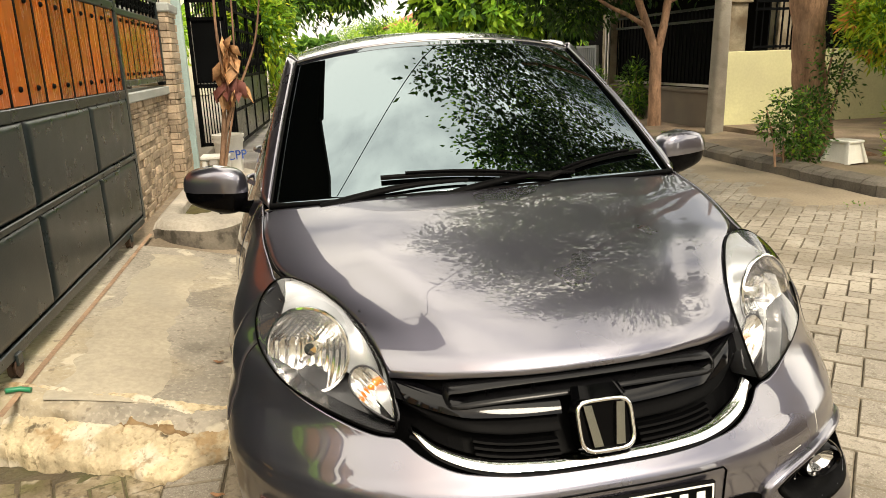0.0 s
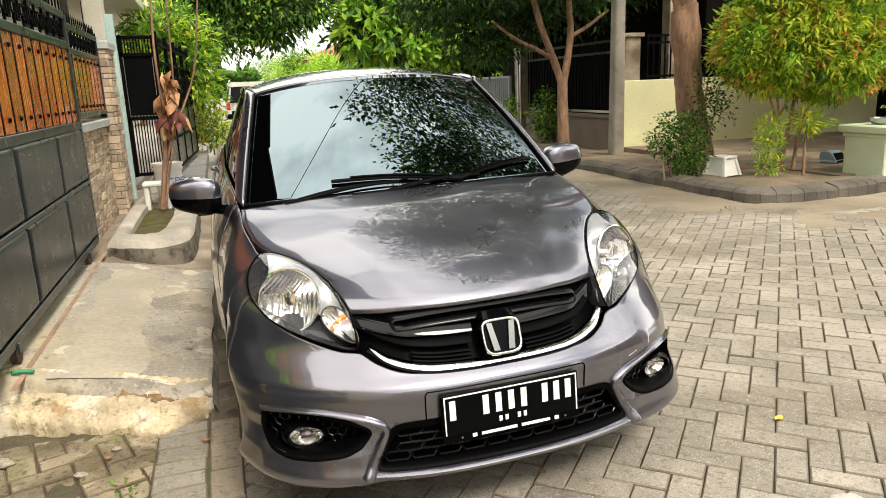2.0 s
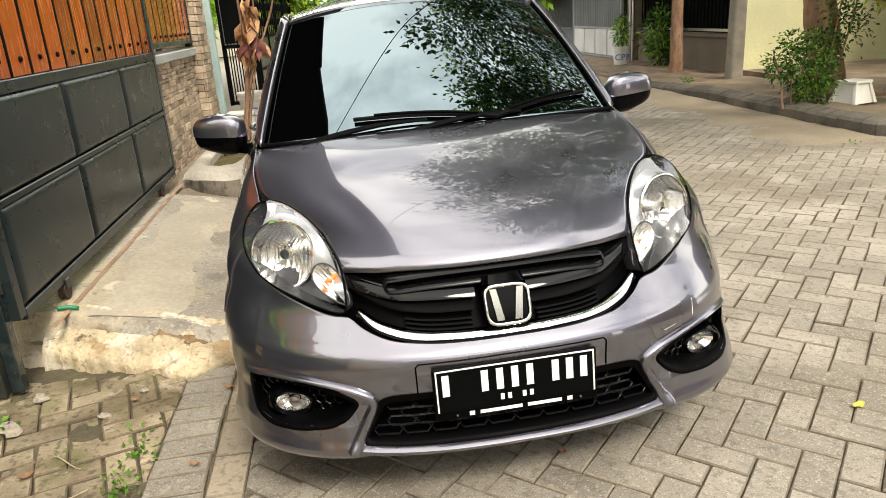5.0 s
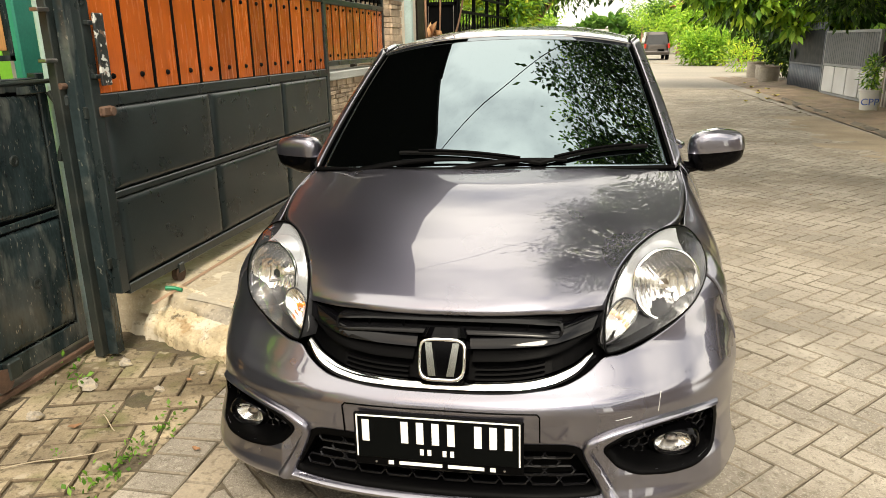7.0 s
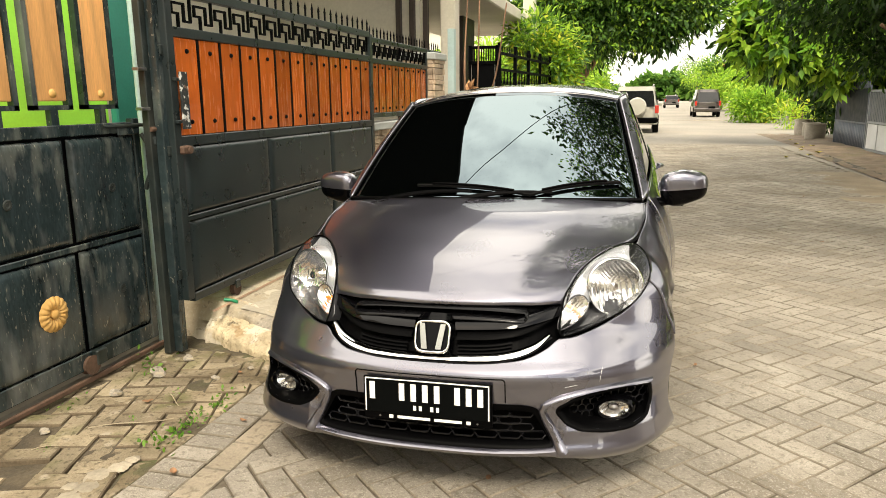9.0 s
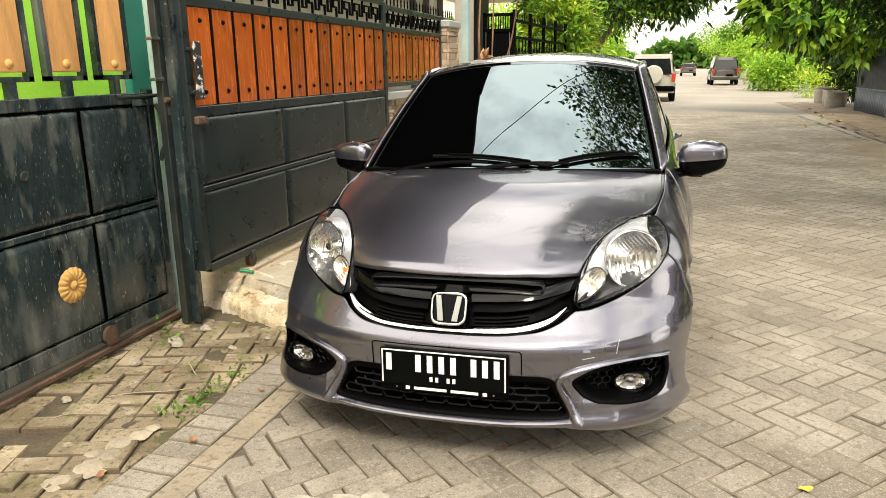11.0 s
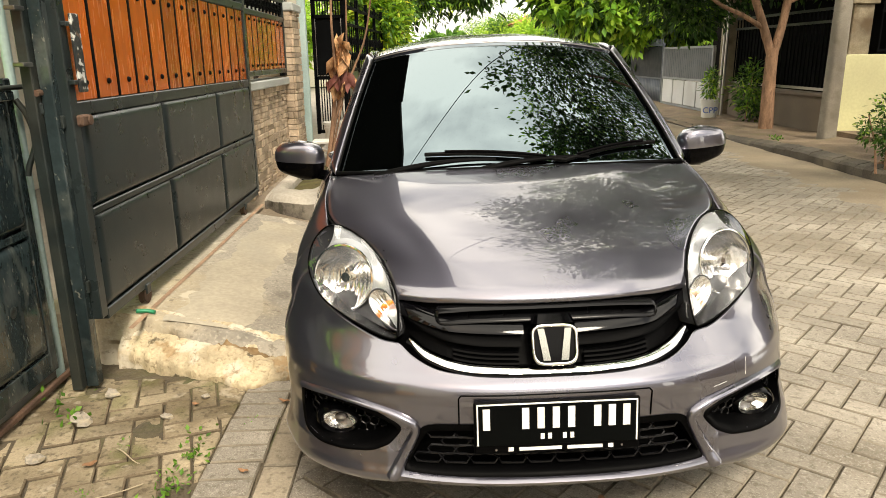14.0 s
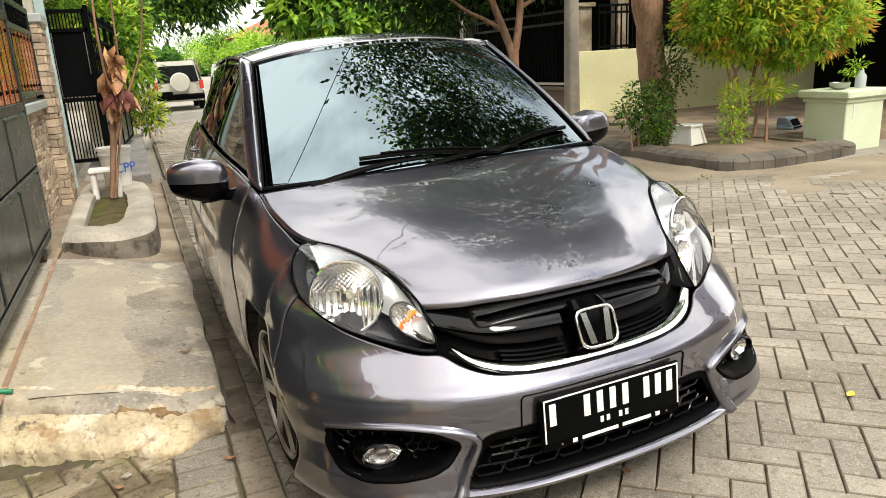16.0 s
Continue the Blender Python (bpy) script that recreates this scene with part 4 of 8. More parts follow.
# ---- foliage ----
def leaf_mat(name, col, col2, trans=0.35, rough=0.45):
    mt = bpy.data.materials.new(name)
    mt.use_nodes = True
    n, l = mt.node_tree.nodes, mt.node_tree.links
    b = n["Principled BSDF"]
    b.inputs["Roughness"].default_value, b.inputs["Specular IOR Level"].default_value = rough, 0.22
    geo = n.new("ShaderNodeNewGeometry")
    rp = n.new("ShaderNodeValToRGB")
    e = rp.color_ramp.elements
    e[0].color, e[1].color = (*[c * 0.6 for c in col], 1), (*col2, 1)
    m = e.new(0.5)
    m.color = (*col, 1)
    l.new(geo.outputs["Random Per Island"], rp.inputs["Fac"])
    l.new(rp.outputs["Color"], b.inputs["Base Color"])
    tr = n.new("ShaderNodeBsdfTranslucent")
    l.new(rp.outputs["Color"], tr.inputs["Color"])
    mx = n.new("ShaderNodeMixShader")
    mx.inputs[0].default_value = trans
    l.new(b.outputs[0], mx.inputs[1])
    l.new(tr.outputs[0], mx.inputs[2])
    l.new(mx.outputs[0], n["Material Output"].inputs["Surface"])
    return mt


# dark leaf colour that also paints the shade inside and under crowns
M_leaf_dark = leaf_mat("leaf_dark_shade_green", (0.026, 0.068, 0.013), (0.072, 0.140, 0.026), 0.26)
M_leaf_mid = leaf_mat("leaf_green", (0.075, 0.188, 0.031), (0.175, 0.325, 0.050))
M_leaf_light = leaf_mat("leaf_light_green", (0.27, 0.50, 0.05), (0.54, 0.70, 0.09), 0.48)
M_leaf_broad = leaf_mat("leaf_broad_green", (0.17, 0.38, 0.045), (0.42, 0.60, 0.09))
M_leaf_red = leaf_mat("leaf_young_orange", (0.72, 0.36, 0.08), (0.74, 0.24, 0.10), 0.48)
M_leaf_lime = leaf_mat("leaf_lime", (0.46, 0.60, 0.05), (0.78, 0.70, 0.09), 0.48)
M_leaf_maroon = pbr("leaf_dry_maroon", (0.20, 0.065, 0.05), 0.7, var=0.35, scale=9, bump=0.3, bscale=40, island=0.3)
M_leaf_dry = pbr("leaf_dry", (0.52, 0.285, 0.135), 0.7, var=0.35, scale=9, bump=0.3, bscale=40, island=0.3)
M_weed = leaf_mat("weed_green", (0.085, 0.21, 0.025), (0.18, 0.34, 0.05))


def leaf_geo(pos, out, length, width, rng, droop=0.3, curl=0.25):
    """Folded leaves. pos, out: arrays of places and directions."""
    n = len(pos)
    d = out + rng.normal(0, 0.45, (n, 3))
    d[:, 2] -= droop
    d /= np.linalg.norm(d, axis=1)[:, None]
    s = np.cross(d, rng.normal(0, 1, (n, 3)) * 0.6 + np.array([0, 0, 1.0]))
    s /= np.linalg.norm(s, axis=1)[:, None] + 1e-9
    u = np.cross(s, d)
    L = (length * rng.uniform(0.7, 1.25, n))[:, None]
    Wd = (width * rng.uniform(0.75, 1.2, n))[:, None]
    base, mid, tip = pos, pos + d * L * 0.5 - u * Wd * curl, pos + d * L - u * L * 0.12
    le, ri = pos + d * L * 0.45 + s * Wd * 0.5, pos + d * L * 0.45 - s * Wd * 0.5
    v = np.stack([base, le, tip, ri, mid], 1).reshape(-1, 3)
    k = np.arange(n)[:, None] * 5
    f = np.concatenate([k + np.array([[0, 4, 1]]), k + np.array([[1, 4, 2]]), k + np.array([[0, 3, 4]]), k + np.array([[3, 2, 4]])])
    return v, f


def leaf_mesh(name, chunks, mats):
    """chunks: (vertices, faces, material index)."""
    vs, fs, mi, o = [], [], [], 0
    for v, f, m in chunks:
        vs.append(v)
        fs.append(f + o)
        mi.append(np.full(len(f), m))
        o += len(v)
    v, f, mi = np.concatenate(vs), np.concatenate(fs), np.concatenate(mi)
    me = bpy.data.meshes.new(name)
    me.vertices.add(len(v))
    me.vertices.foreach_set("co", v.astype(np.float32).ravel())
    me.loops.add(len(f) * 3)
    me.loops.foreach_set("vertex_index", f.astype(np.int32).ravel())
    me.polygons.add(len(f))
    me.polygons.foreach_set("loop_start", (np.arange(len(f)) * 3).astype(np.int32))
    for m in mats:
        me.materials.append(m)
    me.polygons.foreach_set("material_index", mi.astype(np.int32))
    me.update(calc_edges=True)
    return me


def crown(name, parent, blobs, clumps, per, length, width, mats, shares, seed, shell=0.55, droop=0.3, spread=0.16):
    """Clumps of leaves through a few uneven ellipsoids."""
    rng = np.random.default_rng(seed)
    vol = np.array([b[3] * b[4] * b[5] for b in blobs]) ** 0.67
    pick = rng.choice(len(blobs), clumps, p=vol / vol.sum())
    B = np.array(blobs)[pick]
    dirs = rng.normal(0, 1, (clumps, 3))
    dirs /= np.linalg.norm(dirs, axis=1)[:, None]
    r = (shell + (1 - shell) * rng.random(clumps) ** 0.6) * (0.85 + 0.3 * rng.random(clumps))
    c = B[:, :3] + dirs * B[:, 3:] * r[:, None]
    pos = np.repeat(c, per, 0) + rng.normal(0, spread, (clumps * per, 3))
    out = np.repeat(dirs, per, 0) * 0.5 + (pos - np.repeat(c, per, 0)) / spread * 0.5
    which = np.repeat(rng.choice(len(mats), clumps, p=shares), per)
    chunks = [(*leaf_geo(pos[which == k], out[which == k], length, width, rng, droop), k) for k in range(len(mats)) if (which == k).any()]
    ob = new(name, leaf_mesh(name, chunks, mats))
    if parent:
        ob.parent = parent
    return ob


def limb(g, pts, r0, r1, n=10, seed=0):
    rng = np.random.default_rng(seed)
    p = spline(pts, 6)
    k = len(p)
    g.tube(p, [(r0 + (r1 - r0) * (i / (k - 1)) ** 0.8) * (1 + 0.025 * rng.normal()) for i in range(k)], n)


# ---- driveway ramp and its broken front lip ----
slab_z = lambda x, y: float(np.interp(x, [-1.6, -1.15, -0.70, -0.33], [0.185, 0.170, 0.098, 0.035])) + 0.012 * max(0, y - 4)


def driveway():
    rng = random.Random(4)
    g = Geo()
    nx, ny = 34, 60
    lip = [2.61 - 0.16 * max(0, min(1, (x + 1.2) / 0.85)) + 0.035 * noise.noise((x * 5, 3, 0)) + 0.02 * noise.noise((x * 14, 7, 0)) for x in [-1.62 + 1.29 * i / nx for i in range(nx + 1)]]

    def fn(u, v):
        i = round(u * nx)
        x = -1.62 + 1.29 * u
        if v < 0.12:
            t = v / 0.12
            z = -0.05 + (slab_z(x, lip[i]) + 0.05) * min(1, t * 1.02) ** 0.7
            y = lip[i] - 0.14 * (1 - t) ** 0.8 * (0.7 + 0.6 * noise.noise((x * 6, t * 3, 2))) + 0.03 * noise.noise((x * 9, t * 9, 5))
            return (x, y, z + 0.012 * noise.noise((x * 12, t * 8, 1)))
        y = lip[i] + (4.78 + 0.10 * (x + 1.0) * -1.0 - lip[i] + 0.03 * noise.noise((x * 4, 9, 0))) * ((v - 0.12) / 0.88) ** 1.2
        x += 0.02 * noise.noise((y * 3, 1, 1)) * (u > 0.97)
        return (x, y, slab_z(x, y) + 0.004 * noise.noise((x * 3, y * 3, 0)))

    g.grid(fn, nx, ny)
    g.grid(lambda u, v: (-0.33 + 0.012 * noise.noise((u * 30, v, 3)) + 0.03 * (1 - v), 2.30 + 6.7 * u, -0.06 + (slab_z(-0.33, 2.3 + 6.7 * u) + 0.06) * v), 60, 3)
    ob = single("driveway", g, M_slab, "worn cracked concrete ramp with a broken yellowish front edge", "driveway", 50, kind="structure")
    g = Geo()
    for y0, y1 in ((2.42, 5.1),):
        g.grid(lambda u, v: (-1.118 + 0.022 * v, y0 + (y1 - y0) * u, slab_z(-1.118 + 0.022 * v, y0 + (y1 - y0) * u) + 0.004), 20, 1)
    single("gate_rail", g, M_rustpale, "rusty steel rail set in the concrete ramp", "rail", kind="structure")
    # lower dusty strip between the ramp and the trough
    g = Geo()
    g.grid(lambda u, v: (-1.62 + 1.30 * u, 4.55 + 4.6 * v, slab_z(-1.62 + 1.30 * u, 4.5) - 0.028 + 0.006 * noise.noise((u * 9, v * 20, 3))), 24, 50)
    single("gutter_strip", g, M_gutter, "damp dirty concrete strip beside the planting trough", "pavement", 50, kind="structure")
    return ob


M_slab = pbr("slab_concrete", (0.35, 0.315, 0.26), 0.88, var=0.25, scale=1.6, fine=40, bump=0.45, bscale=60, dirt=(0.52, 0.42, 0.26), dirt_amt=0.85, spec=0.25, stain=[((0.17, 0.155, 0.13), 2.6, 0.57, 0.62, 0.6), ((0.60, 0.54, 0.42), 4.2, 0.59, 0.64, 0.75), ((0.10, 0.08, 0.06), 26.0, 0.60, 0.68, 0.5), ((0.55, 0.50, 0.41), 60.0, 0.55, 0.68, 0.4)])
M_gutter = pbr("gutter_concrete", (0.27, 0.215, 0.155), 0.85, var=0.3, scale=2.5, fine=50, bump=0.4, bscale=60, spec=0.3, dirt=(0.12, 0.09, 0.06), dirt_amt=0.7, stain=[((0.38, 0.33, 0.26), 3.4, 0.55, 0.65, 0.6)])
M_lipstone = pbr("yellow_mortar", (0.58, 0.480, 0.32), 0.9, var=0.25, scale=6, fine=60, bump=0.45, bscale=60, dirt=(0.09, 0.07, 0.05), dirt_amt=0.7, spec=0.2, stain=[((0.30, 0.19, 0.09), 7.0, 0.54, 0.60, 0.7), ((0.64, 0.58, 0.47), 4.5, 0.52, 0.57, 0.8), ((0.045, 0.035, 0.022), 11.0, 0.63, 0.67, 0.8), ((0.20, 0.14, 0.075), 45.0, 0.57, 0.66, 0.5)])
M_rustpale = pbr("pale_rust", (0.34, 0.22, 0.14), 0.85, var=0.3, scale=8, bump=0.3)
M_rust = pbr("rusty_steel", (0.115, 0.065, 0.042), 0.85, var=0.35, scale=8, bump=0.3)
M_green = pbr("lime_wall_paint", (0.40, 0.92, 0.09), 0.7, var=0.08, scale=2, bump=0.05)
M_teal = pbr("teal_paint", (0.02, 0.22, 0.16), 0.5, var=0.15)
M_pipe = pbr("pale_blue_paint", (0.42, 0.56, 0.55), 0.5, var=0.15, bump=0.05)
M_gold = pbr("gold_paint", (0.62, 0.36, 0.11), 0.45, var=0.2, bump=0.1)
M_woodpale = pbr("pale_slat_wood", (0.70, 0.36, 0.13), 0.45, var=0.22, scale=3, fine=30, bump=0.1, bscale=60, rand=0.12, stretch=(6, 6, 0.6))
# pale dirt colours that also paint smoky reflections on the gate panels
M_ironglossy = pbr("glossy_black_iron", (0.024, 0.037, 0.040), 0.16, var=0.4, scale=3, fine=40, bump=0.05, bscale=7, dirt=(0.20, 0.21, 0.20), dirt_amt=0.75, stretch=(1, 2.5, 0.8), stain=[((0.15, 0.16, 0.14), 5.0, 0.54, 0.66, 0.45), ((0.28, 0.27, 0.22), 42.0, 0.64, 0.70, 0.5)])
# near-black colours: deep shade on these walls and roofs is painted in
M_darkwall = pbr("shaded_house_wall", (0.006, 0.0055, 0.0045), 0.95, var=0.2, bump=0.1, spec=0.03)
M_roof = pbr("shaded_roof", (0.005, 0.0045, 0.004), 0.95, var=0.15, bump=0.1, spec=0.03)
M_plasticwhite = pbr("white_plastic", (0.74, 0.73, 0.68), 0.45, var=0.1, bump=0.05, dirt=(0.5, 0.44, 0.36), dirt_amt=0.4)
M_blue = plain("blue_print", (0.02, 0.10, 0.45), 0.5)
M_dullblue = pbr("dull_blue_metal", (0.22, 0.29, 0.33), 0.5, var=0.2)
M_sheet = pbr("grey_sheet_metal", (0.085, 0.10, 0.125), 0.5, var=0.25, bump=0.05)
M_sheetdark = pbr("dark_sheet_metal", (0.022, 0.026, 0.032), 0.6, var=0.25, bump=0.05, spec=0.2)
M_sheetmid = pbr("mid_sheet_metal", (0.11, 0.12, 0.135), 0.5, var=0.25, scale=2, bump=0.05)
M_gatewhite = pbr("white_gate_paint", (0.55, 0.56, 0.57), 0.55, var=0.12, scale=1.5, bump=0.05, dirt=(0.35, 0.34, 0.32), dirt_amt=0.5)
M_sheetpale = pbr("pale_sheet_metal", (0.24, 0.255, 0.27), 0.5, var=0.25, scale=2, bump=0.05, dirt=(0.2, 0.2, 0.2), dirt_amt=0.4)
M_wallgrey = pbr("weathered_wall", (0.20, 0.16, 0.12), 0.9, var=0.25, scale=1.5, bump=0.2, dirt=(0.13, 0.11, 0.09), dirt_amt=0.7)
M_bed = pbr("bed_soil", (0.215, 0.158, 0.108), 0.95, var=0.35, scale=3, fine=40, bump=0.6, bscale=50, dirt=(0.14, 0.13, 0.06), dirt_amt=0.6)
M_hose = plain("green_hose", (0.01, 0.22, 0.10), 0.4)
M_red = pbr("red_roof_tile", (0.40, 0.11, 0.07), 0.8, var=0.2)
M_suv = pbr("cream_car_paint", (0.44, 0.43, 0.37), 0.35, var=0.04, bump=0, coat=0.8)
M_mpv = pbr("grey_brown_car_paint", (0.11, 0.095, 0.09), 0.35, 0.5, var=0.04, bump=0, coat=0.8)
M_tail = plain("red_lamp", (0.45, 0.03, 0.02), 0.2, coat=0.5)
driveway()


def ramp_edge():
    """Cracked mortar front of the ramp: two bands with a stained groove between them."""
    edge = thing("ramp_edge", "cracked cream and yellow mortar edge of the ramp with a brown stained groove", "ramp edge", kind="structure")

    def fn(u, v):
        x = -1.20 + 0.85 * u
        top = slab_z(x, 2.4) + 0.004
        y0 = 2.70 - 0.16 * u + 0.02 * noise.noise((x * 5, 3, 0))
        y1 = 2.47 - 0.35 * min(u, 0.80) + 0.60 * max(0.0, u - 0.80) + 0.035 * noise.noise((x * 6, 8, 0)) + 0.022 * noise.noise((x * 17, 2, 0))
        y = y0 + (y1 - y0) * min(1.0, v * 1.12)
        fall = 0.62 * v**1.15 + 0.38 / (1 + math.exp(-(v - 0.92) * 50))
        z = top - (top + 0.075) * fall
        groove = math.exp(-(((v - 0.36 - 0.05 * noise.noise((x * 7, 1, 4))) / 0.055) ** 2)) * (0.35 + 0.65 * (1 if x < -0.62 else max(0.0, 1 - (x + 0.62) / 0.2)))
        r = Vector((x * 9, v * 4, 0))
        d = noise.voronoi(Vector((x * 11 + 0.5 * noise.noise(r), v * 3.2, 0)))[0]
        crack = math.exp(-(((d[1] - d[0]) / 0.05) ** 2)) * min(1.0, v * 4)
        z += -0.016 * groove - 0.008 * crack + 0.008 * noise.noise(r * 1.3) + 0.010 * abs(noise.noise(r * 2.6)) + 0.003 * noise.noise(r * 9) + 0.0015 * noise.noise(r * 25)
        return (x, y - 0.006 * crack, z)

    for name, a, b, mt in (("mortar_band", 0.0, 0.30, M_lipstone), ("stained_groove", 0.30, 0.39, M_lipbrown), ("mortar_band", 0.39, 1.0, M_lipstone)):
        n = max(10, int((b - a) * 80))
        part(name, Geo().grid(lambda u, v: fn(u, a + (b - a) * v), 230, n, flip=True), mt, edge, "", 28)
    # pale screed laid over the grey ramp
    g = Geo()

    def patch(u, v):
        y = 2.56 + 2.05 * v
        l = -1.00 + 0.16 * noise.noise((y * 1.3, 1, 0)) + 0.05 * noise.noise((y * 7, 2, 0))
        r = -0.68 + 0.11 * noise.noise((y * 1.6, 5, 0)) + 0.035 * noise.noise((y * 11, 6, 0))
        x = l + (r - l) * u
        return (x, y, slab_z(x, y) + 0.001 + 0.004 * math.sin(math.pi * u) ** 0.4 + 0.004 * noise.noise((x * 3, y * 3, 0)))

    g.grid(patch, 14, 120)
    part("screed_patch", g, M_screed, edge, "cream cement screed", 60)


M_lipbrown = pbr("brown_stain", (0.27, 0.175, 0.09), 0.9, var=0.4, scale=6, fine=60, bump=0.4, spec=0.15, dirt=(0.50, 0.40, 0.25), dirt_amt=0.9)
M_screed = pbr("cream_screed", (0.43, 0.38, 0.295), 0.9, var=0.2, scale=2.5, fine=40, bump=0.4, bscale=50, spec=0.2, dirt=(0.36, 0.33, 0.27), dirt_amt=0.9)
ramp_edge()


# ---- sliding gate ----
def fretwork(g, y0, y1, z0, z1, x, step):
    """Meander bars between two rails."""
    n = max(1, round((y1 - y0) / step))
    s = (y1 - y0) / n
    h = z1 - z0
    t = 0.011

    def bar(ya, za, yb, zb):
        g.box((x, (ya + yb) / 2, (za + zb) / 2), (0.016, abs(yb - ya) + t, abs(zb - za) + t))

    for i in range(n):
        a = y0 + i * s
        p = lambda q: a + q * s
        zz = lambda q: z0 + q * h
        bar(p(0.1), zz(0.78), p(0.62), zz(0.78))
        bar(p(0.1), zz(0.78), p(0.1), zz(0.45))
        bar(p(0.1), zz(0.45), p(0.36), zz(0.45))
        bar(p(0.62), zz(0.78), p(0.62), zz(0.22))
        bar(p(0.36), zz(0.45), p(0.36), zz(0.22))
        bar(p(0.62), zz(0.22), p(0.9), zz(0.22))
        bar(p(0.9), zz(0.22), p(0.9), zz(1.0))
        bar(p(0.36), zz(0.22), p(0.36), zz(0.0))


def spike(y, z, x, parent, h=0.11):
    g = Geo().box((0, 0, h * 0.3), (0.010, 0.014, h * 0.6))
    g.add([(-0.006, -0.012, h * 0.55), (0.006, -0.012, h * 0.55), (0.006, 0.012, h * 0.55), (-0.006, 0.012, h * 0.55), (0, 0, h)], [(0, 1, 4), (1, 2, 4), (2, 3, 4), (3, 0, 4), (3, 2, 1, 0)])
    o = part("spike", g, M_irondark, parent)
    o.location = (x, y, z)
    return o


def bolt_head(parent, x, y, z, mt, r=0.013):
    o = part("bolt", Geo().lathe([(r, 0.0), (r, 0.004), (r * 0.7, 0.011), (0.0, 0.014)], 10), mt, parent, "", 60)
    o.matrix_local = Matrix.Translation((x, y, z)) @ Matrix.Rotation(math.pi / 2, 4, "Y")
    return o


def raised_panel(name, parent, y0, y1, z0, z1, x, mt):
    """A sheet panel with pressed, rounded edges."""
    cy, cz, hy, hz = (y0 + y1) / 2, (z0 + z1) / 2, (y1 - y0) / 2, (z1 - z0) / 2
    prof = [(1.0, 0.0), (0.985, 0.012), (0.95, 0.018), (0.5, 0.021), (0.0, 0.022)]
    g = Geo()

    def fn(u, v):
        a, b = 2 * u - 1, 2 * v - 1
        d = min((1 - abs(a)) * hy, (1 - abs(b)) * hz)
        h = 0.020 * min(1.0, d / 0.022) ** 0.6 + 0.002 * noise.noise((a * 2 + y0 * 3, b * 2 + z0, 0))
        return (x + h, cy + a * hy, cz + b * hz)

    us = [0, 0.004, 0.012, 0.03, 0.06] + [0.1 + 0.8 * i / 8 for i in range(9)] + [0.94, 0.97, 0.988, 0.996, 1]
    k = len(us)
    vs = [fn(a, b) for b in us for a in us]
    g.add(vs, [(j * k + i, j * k + i + 1, (j + 1) * k + i + 1, (j + 1) * k + i) for j in range(k - 1) for i in range(k - 1)])
    return part(name, g, mt, parent, "", 60)


